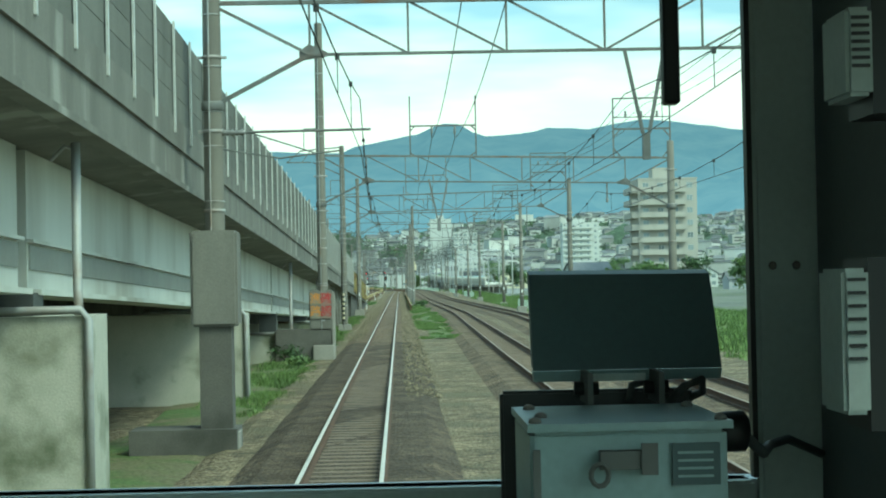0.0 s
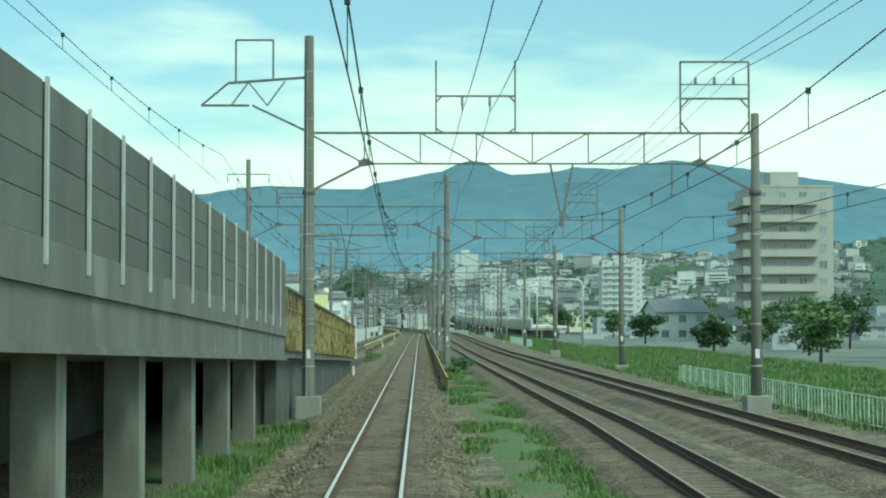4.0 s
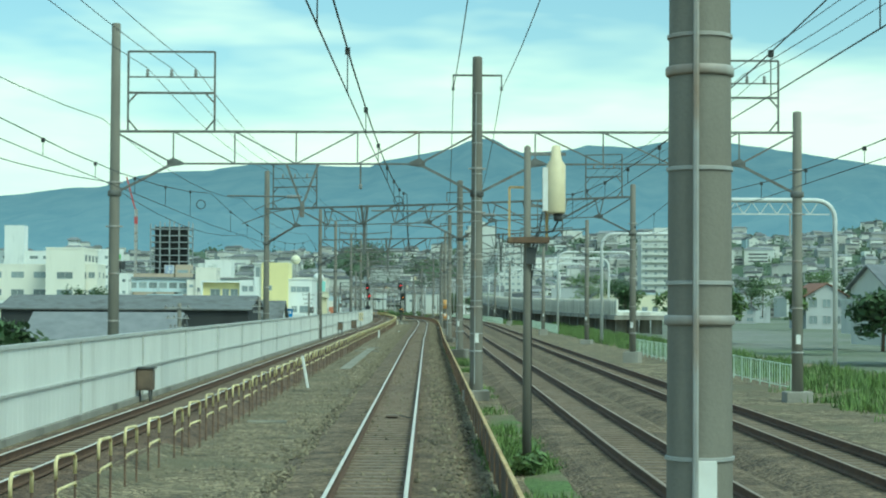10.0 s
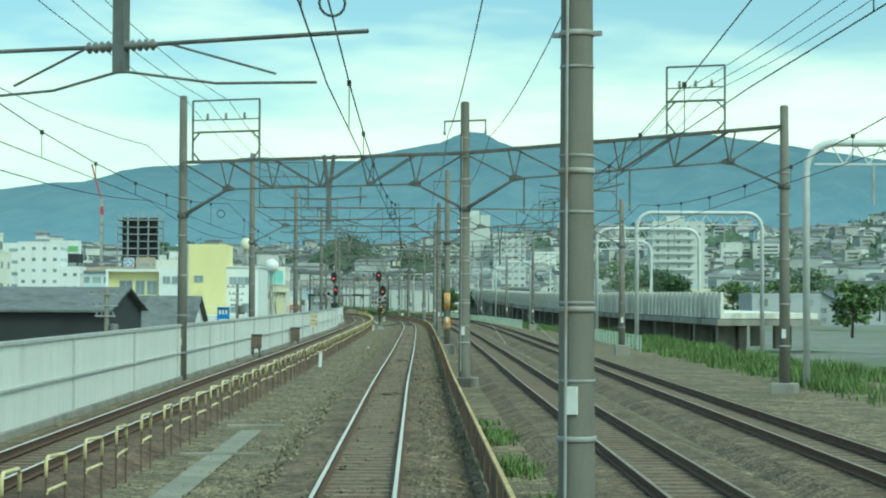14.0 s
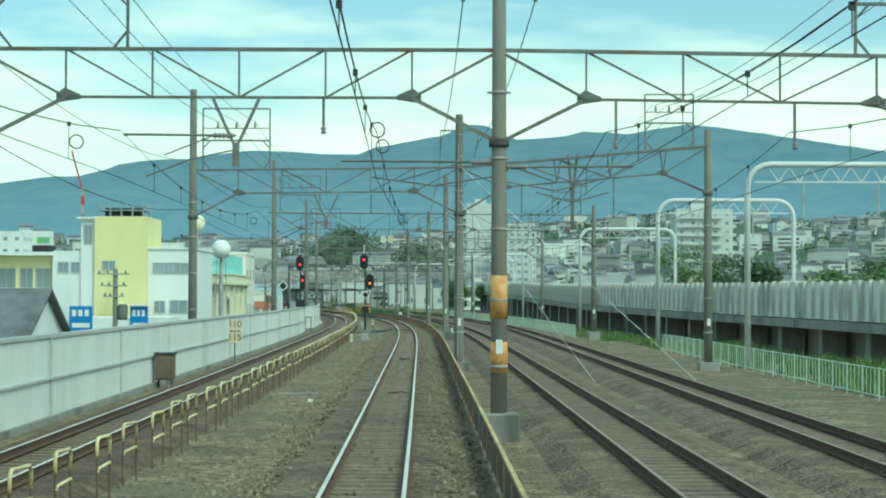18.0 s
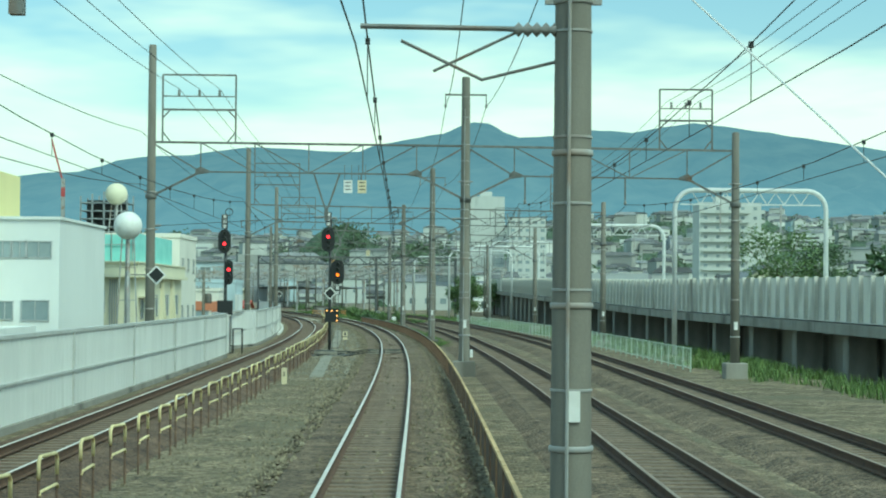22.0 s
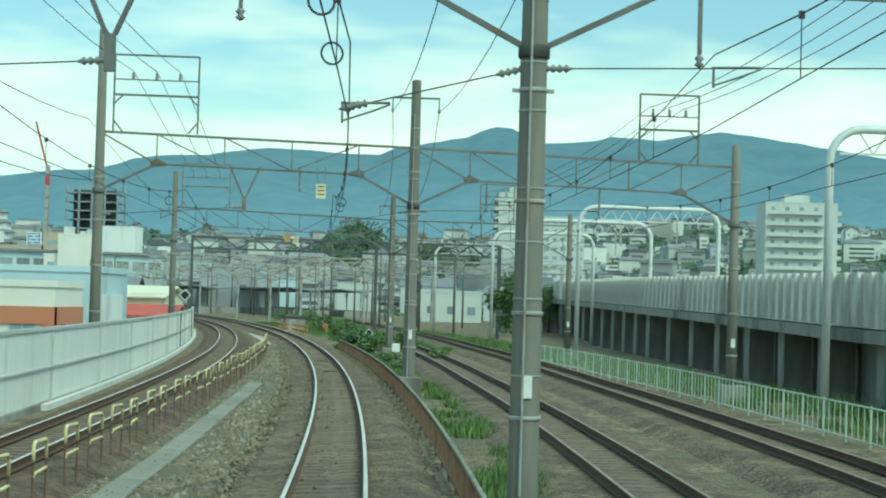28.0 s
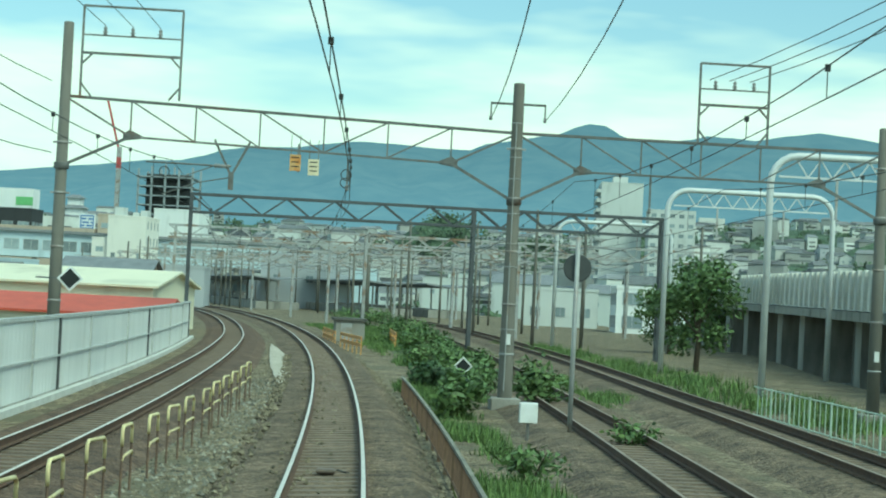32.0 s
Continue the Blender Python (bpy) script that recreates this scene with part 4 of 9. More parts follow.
# ---- the ramp on the wall side ----
def ramp():
    t = thing("viaduct_ramp", Matrix(), "concrete railway ramp descending beside the track, with white girders below", "viaduct", kind="structure")
    bm = bmesh.new()
    sweep(bm, 30, 262, [(RAMP_L, -0.62), (RAMP_L, 0.02), (RAMP_L - 0.25, 0.02), (RAMP_L - 0.25, -0.16), (-8.7, -0.16), (-8.7, -0.62), (-7.6, -0.75), (-4.3, -0.75)], 4, lift=RAMP_Z)
    part("deck", bm, M_RAMP, t, "stained concrete deck edge")
    s = 46
    while s < 150:
        bm = bmesh.new()
        sweep(bm, s, s + 23.4, [(-4.3, -2.75), (-4.3, -0.76), (-4.7, -0.76), (-4.7, -2.75)], 6, lift=RAMP_Z)
        girder = part("girder", bm, M_GIRDER, t, "pale painted main girder")
        bm = bmesh.new()
        sweep(bm, s, s + 23.4, [(-4.1, -2.78), (-4.1, -2.70), (-4.9, -2.70), (-4.9, -2.78)], 6, lift=RAMP_Z)
        sweep(bm, s, s + 23.4, [(-4.20, -2.05), (-4.20, -2.0), (-4.31, -2.0), (-4.31, -2.05)], 6, lift=RAMP_Z)
        part("girder_flange", bm, M_GIRDER, girder)
        # shade low on the girder web, put in as a thin grey strip
        bm = bmesh.new()
        sweep(bm, s + 0.1, s + 23.3, [(-4.27, -2.42), (-4.27, -2.08), (-4.30, -2.08), (-4.30, -2.42)], 6, lift=RAMP_Z)
        part("shade_band", bm, M_GIRDER_SHADE, girder, "grey strip that paints shade along the girder's foot")
        s += 24
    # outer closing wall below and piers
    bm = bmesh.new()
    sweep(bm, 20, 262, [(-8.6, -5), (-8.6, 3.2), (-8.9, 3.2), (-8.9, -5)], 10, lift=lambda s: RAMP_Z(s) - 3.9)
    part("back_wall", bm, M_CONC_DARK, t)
    for s, top in ((46, 2.9), (70, 2.3), (94.5, 1.9), (118.5, 0.62), (142.5, 0.55)):
        bm = bmesh.new()
        box(bm, (-9.0, -0.9, -0.9), (-3.35, 0.9, top))
        p = part("pier_block", bm, M_PIER, t, "stained concrete pier", at(s, 0))
        bm = bmesh.new()
        z1 = RAMP_Z(s) - 0.75
        box(bm, (-4.85, -0.35, top), (-4.15, 0.35, z1 - 2.0))
        part("bearing", bm, M_DARKGREY, p, "dark steel bearing")
        bm = bmesh.new()
        tube(bm, [(-3.55, -0.3, z1 + 0.05), (-3.55, -0.3, top + 0.35), (-3.5, -0.5, top)], 0.065, 10)
        tube(bm, [(-3.9, -0.3, z1 - 0.2), (-3.7, -0.3, z1), (-3.55, -0.3, z1 - 0.05)], 0.03, 6)
        part("drain_pipe", bm, M_STEEL_LIGHT, p, "grey drain pipe")
        bm = bmesh.new()
        tube(bm, [(-6.0, -0.95, top + 0.08), (-3.4, -0.95, top + 0.08), (-3.3, -0.95, top - 0.05), (-3.3, -0.95, -0.6)], 0.06, 10)
        part("pipe_rail", bm, M_STEEL_LIGHT, p, "pale pipe along the block's edge")
    s = 160
    while s < 245:
        bm = bmesh.new()
        box(bm, (-4.1, -0.32, -0.9), (-3.55, 0.32, RAMP_Z(s) - 0.6))
        part("column", bm, M_RAMP, t, "square concrete column", at(s, 0))
        s += 6.5
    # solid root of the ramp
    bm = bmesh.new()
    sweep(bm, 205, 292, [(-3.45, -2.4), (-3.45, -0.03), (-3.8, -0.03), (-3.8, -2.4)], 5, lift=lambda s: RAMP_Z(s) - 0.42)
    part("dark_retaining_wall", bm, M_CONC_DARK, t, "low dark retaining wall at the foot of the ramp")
    # gravel shoulder between the rails and the low wall
    bm = bmesh.new()
    prev = None
    for k in range(80):
        s = 222 + k * 1.4
        z = RAMP_Z(s)
        foot = -3.79 if s < 292 else -3.3
        drop = -0.47 if s < 292 else min(-0.47, -0.44 - z)
        ring = []
        for j in range(6):
            f = j / 5
            wob = 0.05 * noise.noise(Vector((s * 0.9, j * 1.3, 4.0))) if 0 < j < 5 else 0.0
            ring.append(bm.verts.new(P(s, -4.62 + (foot + 4.62) * f, z - 0.185 + (drop + 0.185) * f + wob)))
        if prev:
            for j in range(5):
                bm.faces.new((prev[j], prev[j + 1], ring[j + 1], ring[j]))
        prev = ring
    part("gravel_shoulder", bm, M_YARD, t, "grey-brown gravel shoulder")
    # parapet of grey panels between pale posts
    par = thing("parapet", Matrix(), "weathered grey panel parapet with pale upright posts on the ramp's edge", "parapet", kind="structure")
    rows = 4
    s = 32.5
    while s < 205:
        for k in range(rows):
            bm = bmesh.new()
            h0, h1 = 0.55 + k * 0.42, 0.55 + (k + 1) * 0.42 - 0.012
            a, b = s + 0.06, s + 2.44
            za, zb = RAMP_Z(a), RAMP_Z(b)
            q = [P(a, RAMP_L + 0.03, za + h0), P(b, RAMP_L + 0.03, zb + h0), P(b, RAMP_L + 0.03, zb + h1), P(a, RAMP_L + 0.03, za + h1)]
            q2 = [v - Vector((0.10, 0, 0)) for v in q]
            vs = [bm.verts.new(v) for v in q + q2]
            for f in ((0, 1, 2, 3), (7, 6, 5, 4), (0, 4, 5, 1), (1, 5, 6, 2), (2, 6, 7, 3), (3, 7, 4, 0)):
                bm.faces.new([vs[i] for i in f])
            part("panel", bm, M_PANEL_GREY, par)
        bm = bmesh.new()
        z = RAMP_Z(s)
        bar(bm, P(s, RAMP_L + 0.07, z + 0.25), P(s, RAMP_L + 0.07, z + 2.26), 0.035, 0.10)
        part("post", bm, M_POST_GREY, par, "pale upright post")
        s += 2.5
    bm = bmesh.new()
    sweep(bm, 30, 205, [(RAMP_L + 0.05, 0.02), (RAMP_L + 0.05, 0.54), (RAMP_L - 0.2, 0.54), (RAMP_L - 0.2, 0.02)], 4, lift=RAMP_Z)
    part("kerb", bm, M_RAMP, par, "stained concrete kerb")
    bm = bmesh.new()
    sweep(bm, 30, 205, [(RAMP_L + 0.09, -0.70), (RAMP_L + 0.09, -0.6), (RAMP_L - 0.2, -0.6), (RAMP_L - 0.2, -0.70)], 4, lift=RAMP_Z)
    part("drip_edge", bm, M_RAMP, par)
    # mossy yellow steel framed barrier
    yb = thing("framed_barrier", Matrix(), "mossy yellow steel-framed barrier of weathered sheets on the ramp's edge", "barrier", kind="structure")
    s = 205.0
    top, bot = 1.45, -0.36
    while s < 262.5:
        z = RAMP_Z(s)
        bm = bmesh.new()
        bar(bm, P(s, RAMP_L + 0.06, z + bot), P(s, RAMP_L + 0.06, z + top), 0.07, 0.09)
        bar(bm, P(s, RAMP_L + 0.1, z + bot - 0.02), P(s, RAMP_L + 0.1, z + bot + 0.55), 0.09, 0.07)
        part("upright", bm, M_YELLOW_OLD, yb, "mossy yellow upright")
        for k in range(3):
            bm = bmesh.new()
            h0, h1 = bot + 0.05 + k * 0.6, bot + 0.05 + (k + 1) * 0.6 - 0.03
            a, b = s + 0.05, s + 1.39
            za, zb = RAMP_Z(a), RAMP_Z(b)
            q = [P(a, RAMP_L - 0.02, za + h0), P(b, RAMP_L - 0.02, zb + h0), P(b, RAMP_L - 0.02, zb + h1), P(a, RAMP_L - 0.02, za + h1)]
            vs = [bm.verts.new(v) for v in q + [v - Vector((0.03, 0, 0)) for v in q]]
            for f in ((0, 1, 2, 3), (7, 6, 5, 4), (0, 4, 5, 1), (1, 5, 6, 2), (2, 6, 7, 3), (3, 7, 4, 0)):
                bm.faces.new([vs[i] for i in f])
            part("sheet", bm, M_SHEET_OLD, yb)
        s += 1.44
    bm = bmesh.new()
    z = RAMP_Z(262.8)
    box(bm, P(262.75, RAMP_L - 0.1, z + bot - 0.1), P(262.83, RAMP_L + 0.14, z + top + 0.08))
    part("end_post", bm, M_WHITE, yb, "white end post")
    for h in (bot, bot + 0.62, bot + 1.24, top):
        bm = bmesh.new()
        sweep(bm, 205, 262.5, [(RAMP_L + 0.02, h - 0.03), (RAMP_L + 0.02, h + 0.03), (RAMP_L + 0.08, h + 0.03), (RAMP_L + 0.08, h - 0.03)], 5, lift=RAMP_Z)
        part("rail_bar", bm, M_YELLOW_OLD, yb, "mossy yellow horizontal bar")
    bm = bmesh.new()
    sweep(bm, 205, 262.6, [(RAMP_L - 0.1, top), (RAMP_L - 0.1, top + 0.07), (RAMP_L + 0.12, top + 0.07), (RAMP_L + 0.12, top)], 5, lift=RAMP_Z)
    part("cap", bm, M_SHEET_OLD, yb)


ramp()

# ---- white panel wall along the town side ----
WALL_L = curve_at([(0, -8.05), (585, -8.0), (585.9, -8.95), (597.5, -8.95), (598.4, -7.85), (650, -7.5), (690, -7.2), (742, -6.7), (800, -6.4)])


def white_wall():
    t = thing("panel_wall", Matrix(), "long wall of pale grey-white panels between slim posts", "wall", kind="structure")
    z0, z1 = -0.25, 1.66
    s = 262.0
    count = 0
    while s < 742:
        b = s + 2.0
        bm = bmesh.new()
        for k, (h0, h1) in enumerate(((z0 + 0.06, 0.68), (0.70, z1))):
            q = [P(s + 0.02, WALL_L(s), h0), P(b - 0.02, WALL_L(b), h0), P(b - 0.02, WALL_L(b), h1), P(s + 0.02, WALL_L(s), h1)]
            vs = [bm.verts.new(v) for v in q + [v - Vector((0.07, 0, 0)) for v in q]]
            for f in ((0, 1, 2, 3), (7, 6, 5, 4), (0, 4, 5, 1), (1, 5, 6, 2), (2, 6, 7, 3), (3, 7, 4, 0)):
                bm.faces.new([vs[i] for i in f])
        for u in (0.5, 1.0, 1.5):
            lc = WALL_L(s + u)
            bar(bm, P(s + u, lc + 0.001, z0 + 0.06), P(s + u, lc + 0.001, z1), 0.008, 0.03)
        part("panel", bm, M_WHITE_WALL, t)
        dark = int(s) in (686, 710, 740)
        if count % 5 == 0 or dark:
            bm = bmesh.new()
            bar(bm, P(s, WALL_L(s) + 0.03, z0 - 0.2), P(s, WALL_L(s) + 0.03, z1 + 0.02), 0.045, 0.13 if dark else 0.08)
            part("post", bm, M_DARKGREY if dark else M_WALL_CAP, t, "dark steel post" if dark else "slim steel post")
        s = b
        count += 1
    bm = bmesh.new()
    sweep(bm, 262, 742, [(-0.10, z1), (-0.10, z1 + 0.09), (0.05, z1 + 0.09), (0.05, z1)], 4, off=WALL_L)
    part("cap_rail", bm, M_WALL_CAP, t, "grey metal cap")
    bm = bmesh.new()
    sweep(bm, 262, 742, [(0.01, 0.66), (0.01, 0.72), (0.06, 0.72), (0.06, 0.66)], 4, off=WALL_L)
    part("middle_rail", bm, M_WALL_CAP, t)
    bm = bmesh.new()
    sweep(bm, 262, 742, [(-0.12, -0.6), (-0.12, z0 + 0.05), (0.09, z0 + 0.05), (0.09, -0.6)], 4, off=WALL_L)
    part("footing", bm, M_CONC, t, "concrete footing")
    bm = bmesh.new()
    sweep(bm, 630, 742, [(0.1, -0.5), (0.1, -0.2), (0.28, -0.2), (0.28, -0.5)], 4, off=WALL_L)
    part("kerb", bm, M_PALE_CONC_KERB, t, "pale kerb along the wall's foot")


white_wall()


# ---- rusty low fence between the tracks ----
def low_fence():
    t = thing("low_fence", Matrix(), "low rusty steel fence between the tracks with a faded yellow top edge", "fence", kind="structure")
    s = 228.0
    k = 0
    while s < 690:
        b = s + 2.4
        l0, l1 = 2.02, 2.02
        bm = bmesh.new()
        bar(bm, P(s, l0, 0.30), P(b - 0.05, l1, 0.30), 0.06, 0.05)
        part("top_bar", bm, M_RUST_YELLOW if s < 590 else M_TROUGH, t, "faded top bar")
        bm = bmesh.new()
        bar(bm, P(s, l0, -0.42), P(s, l0, 0.30), 0.06)
        part("post", bm, M_RUST, t)
        if s < 560:
            bm = bmesh.new()
            bar(bm, P(s + 0.03, l0, -0.03), P(b - 0.08, l1, -0.03), 0.012, 0.58)
            part("panel", bm, M_RUST, t, "rust-brown panel")
        else:
            bm = bmesh.new()
            bar(bm, P(s, l0, -0.25), P(b - 0.05, l1, -0.25), 0.04)
            for j in range(1, 8):
                q = P(s + (b - s) * j / 8, l0, 0)
                bar(bm, q + Vector((0, 0, -0.25)), q + Vector((0, 0, 0.28)), 0.03)
            part("bar_grille", bm, M_HOOP_POST, t, "dark rusty upright bars")
        s = b
        k += 1


low_fence()


# ---- hoops along the neighbouring track, troughs ----
STAND_L = curve_at([(300, -4.0), (430, -3.9), (520, -3.85), (565, -4.0), (612, -4.03), (624, -3.95), (645, -3.42), (658, -3.0), (676, -2.56), (692, -2.3)])


def hoop_posts():
    """Two-tier bent stands that carry the trackside cables, one after the other along the rail."""
    half = 0.40
    bm = bmesh.new()
    tube(bm, [(0, -half, 0.50), (0, -half, -0.46), (0, half, -0.46), (0, half, 0.58)], 0.018, 4)
    leg_mesh = to_mesh(bm, M_HOOP_POST, "stand_frame")
    bm = bmesh.new()
    tube(bm, [(0, -half, 0.34), (0, -half, 0.57), (0, -half + 0.07, 0.63), (0, half - 0.07, 0.62), (0, half, 0.56), (0, half, 0.34)], 0.026, 7)
    upper = to_mesh(bm, M_HOOP_YELLOW, "upper_hoop")
    bm = bmesh.new()
    tube(bm, [(0.01, -half, 0.14), (0.01, -half + 0.03, 0.19), (0.01, half - 0.03, 0.22), (0.01, half, 0.17)], 0.022, 7)
    lower = to_mesh(bm, M_HOOP_YELLOW, "lower_bar")
    s = 312.0
    while s < 690:
        e = thing("cable_hoop", at(s + random.uniform(-0.15, 0.15), STAND_L(s) + random.uniform(-0.03, 0.03), random.uniform(-0.03, 0.02), random.uniform(-9, -2)), "rusty two-tier hoop stand with faded yellow bars beside the rail", "hoop stand", "hoop stands")
        part("stand_frame", leg_mesh, None, e)
        part("upper_hoop", upper, None, e, "faded yellow hoop")
        part("lower_bar", lower, None, e, "faded yellow crossbar")
        s += 2.65


hoop_posts()


TROUGH_L = curve_at([(300, -2.95), (400, -2.95), (561, -2.85), (580, -3.2), (611, -3.26), (622, -3.14), (631, -3.03), (647, -2.68)])


def trough():
    t = thing("cable_trough", Matrix(), "concrete cable trough with grey lids in the gravel", "cable trough", kind="structure")
    bm = bmesh.new()
    box(bm, (-0.25, 0.005, 0), (0.25, 0.995, 0.03))
    bmesh.ops.bevel(bm, geom=bm.edges[:], offset=0.012, segments=1, affect="EDGES")
    lid = to_mesh(bm, M_TROUGH, "lid")
    s, k = 372.0, 0
    while s < 655:
        if 378 < s < 417 or 561 < s < 589 or 598 < s < 648:
            part("lid", lid, None, t, m=at(s, TROUGH_L(s), -0.365 + 0.01 * random.random(), random.uniform(-0.6, 0.6)))
            k += 1
        s += 1.0


trough()


# ---- mountains ----
def mountains():
    """The long wooded range at the end of the plain."""
    ridge = curve_at([(-1900, 220), (-1500, 262), (-1350, 279), (-1200, 297), (-1100, 307), (-1000, 321), (-900, 326), (-850, 338), (-800, 356), (-750, 364), (-700, 369), (-600, 372), (-550, 382), (-450, 394), (-350, 392), (-250, 385), (-160, 385), (-120, 402), (-50, 415), (0, 424), (60, 435), (105, 455), (145, 466), (185, 462), (220, 440), (260, 426), (330, 429), (400, 437), (440, 448), (500, 446), (560, 441), (640, 456), (720, 468), (790, 462), (950, 440), (1300, 390), (1900, 300)])
    bm = bmesh.new()
    nx, ny = 190, 26
    rows = []
    for j in range(ny + 1):
        v = j / ny
        row = []
        for i in range(nx + 1):
            x = -1900 + 3800 * i / nx
            h = ridge(x) - 4.0 + 2.5 * noise.noise(Vector((x * 0.02, 1, 0)))
            y = 3300 + 2000 * v + 60 * noise.noise(Vector((x * 0.004, v * 4, 5)))
            if v > 0.97:
                y = 5300
            f = noise.fractal(Vector((x * 0.0032, y * 0.0022, 0)), 0.9, 2.0, 6)
            z = h * (v ** 1.15) + (h * 0.16 * f * math.sin(math.pi * v) ** 0.7 if 0 < v < 1 else 0) - 6
            z = min(z, h * (y - 0) / 5300 - 6) if v < 1 else h
            row.append(bm.verts.new((x * 0.92, y * 0.92, z * 0.92 - 1.0)))
        rows.append(row)
    for a, b in zip(rows, rows[1:]):
        for i in range(nx):
            bm.faces.new((a[i], a[i + 1], b[i + 1], b[i])).smooth = True
    m = mat("forest_with_haze_glow", (0.045, 0.06, 0.055), 0.95, second=(0.012, 0.026, 0.03), scale=0.012, detail=9)
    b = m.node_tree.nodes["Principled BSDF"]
    # distance haze is put in as a faint blue emission
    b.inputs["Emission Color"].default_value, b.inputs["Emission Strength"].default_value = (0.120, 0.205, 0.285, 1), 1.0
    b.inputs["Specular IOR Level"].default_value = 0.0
    # the painted haze glows stronger on the lower slopes
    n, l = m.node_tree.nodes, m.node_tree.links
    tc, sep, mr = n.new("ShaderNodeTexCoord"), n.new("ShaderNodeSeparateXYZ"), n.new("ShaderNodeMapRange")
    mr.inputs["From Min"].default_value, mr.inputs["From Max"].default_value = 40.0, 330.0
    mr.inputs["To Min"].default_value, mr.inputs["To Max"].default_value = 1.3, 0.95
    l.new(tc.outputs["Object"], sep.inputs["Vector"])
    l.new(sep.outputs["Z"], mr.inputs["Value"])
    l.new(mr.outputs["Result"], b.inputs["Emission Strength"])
    solid("mountain_range", bm, m, "long wooded mountain range, its blue haze painted as a glow", "mountains", kind="structure")


mountains()


# ---- buildings ----
def wall_mat(name, base, stain=0.8):
    return mat(name, base, 0.8, second=[c * 0.93 for c in base], scale=0.25, third=[c * stain * 0.8 for c in base], third_scale=0.3, third_at=(0.58, 0.8), stretch=(1, 1, 0.3))


W_WHITE = wall_mat("render_white", (0.74, 0.76, 0.74))
W_YELLOW = wall_mat("render_yellow", (0.74, 0.67, 0.34))
W_CREAM = wall_mat("render_cream", (0.72, 0.69, 0.52))
W_BEIGE = wall_mat("render_beige", (0.50, 0.42, 0.33))
W_GREY = wall_mat("render_grey", (0.42, 0.44, 0.45))
W_BLUEGREY = wall_mat("render_blue_grey", (0.50, 0.60, 0.64))
W_WARM = wall_mat("render_warm_white", (0.76, 0.74, 0.66))
W_TERRA = wall_mat("render_terracotta", (0.52, 0.21, 0.12))
R_DARK = mat("roof_dark_tile", (0.06, 0.065, 0.07), 0.7, second=(0.045, 0.05, 0.05), scale=2, stretch=(1, 1, 1))
R_GREY = mat("roof_grey", (0.22, 0.23, 0.24), 0.7, second=(0.17, 0.18, 0.19), scale=1)
W_BUFF = wall_mat("render_buff", (0.42, 0.405, 0.36))
R_SLATE = mat("roof_slate_grey", (0.17, 0.18, 0.18), 0.7, second=(0.12, 0.125, 0.125), scale=1.5, third=(0.09, 0.09, 0.085), third_scale=0.6, stretch=(1, 1, 1))
W_DARK = wall_mat("black_boards", (0.035, 0.038, 0.04))
# greyed white: far walls carry their haze in this tone
W_PALE = wall_mat("render_haze_grey", (0.55, 0.57, 0.54))
R_RED = mat("roof_red_sheet", (0.52, 0.09, 0.05), 0.5, second=(0.42, 0.07, 0.04), scale=1)
R_BROWN = mat("roof_brown_tile", (0.24, 0.11, 0.07), 0.7, second=(0.18, 0.085, 0.055), scale=2)
R_GREEN = mat("net_green", (0.36, 0.72, 0.66), 0.7, second=(0.29, 0.64, 0.58), scale=1)
BASE_Z = -4.6


PANE_MESHES = {}


def window(parent, x, y, z, w, h, face, panes=2, far=False):
    """A window on the front (-y) or side (-x / +x) of a house; far off, frame and glass are one mesh."""
    key = (round(w, 1), round(h, 1), panes, far)
    if key not in PANE_MESHES:
        w, h, t = key[0], key[1], 0.06
        f = bmesh.new()
        xs = [-w / 2 - t, -w / 2]
        for k in range(1, panes):
            xs += [-w / 2 + w * k / panes - 0.025, -w / 2 + w * k / panes + 0.025]
        xs += [w / 2, w / 2 + t]
        zs = [-t, 0, h, h + t]
        vs = {(i, j): f.verts.new((u, -0.07, v)) for i, u in enumerate(xs) for j, v in enumerate(zs)}
        for i in range(len(xs) - 1):
            for j in range(3):
                q = [vs[i, j], vs[i + 1, j], vs[i + 1, j + 1], vs[i, j + 1]]
                if i % 2 and j == 1:
                    d = [f.verts.new((p.co.x, -0.015, p.co.z)) for p in q]
                    for k in range(4):
                        f.faces.new((q[k], q[(k + 1) % 4], d[(k + 1) % 4], d[k]))
                    f.faces.new(d).material_index = 1
                else:
                    f.faces.new(q)
        n, last = len(xs) - 1, 3
        rim = [vs[i, 0] for i in range(n + 1)] + [vs[n, j] for j in (1, 2)] + [vs[i, last] for i in range(n, -1, -1)] + [vs[0, j] for j in (2, 1)]
        back = [f.verts.new((p.co.x, 0.03, p.co.z)) for p in rim]
        for k in range(len(rim)):
            f.faces.new((rim[k], rim[(k + 1) % len(rim)], back[(k + 1) % len(rim)], back[k]))
        me = to_mesh(f, M_FRAME, "window")
        me.materials.append(M_GLASS_DARK)
        g = None
        if not far:
            g = bmesh.new()
            box(g, (-w / 2, -0.03, 0.0), (w / 2, -0.02, h))
            g = to_mesh(g, M_GLASS_DARK, "pane")
        PANE_MESHES[key] = (me, g)
    m = Matrix.Translation((x, y, z)) @ Matrix.Rotation({"front": 0, "left": -math.pi / 2, "right": math.pi / 2}[face], 4, "Z")
    fm, gm = PANE_MESHES[key]
    wd = part("window", fm, None, parent, m=m)
    if gm:
        part("pane", gm, None, wd)
    return wd


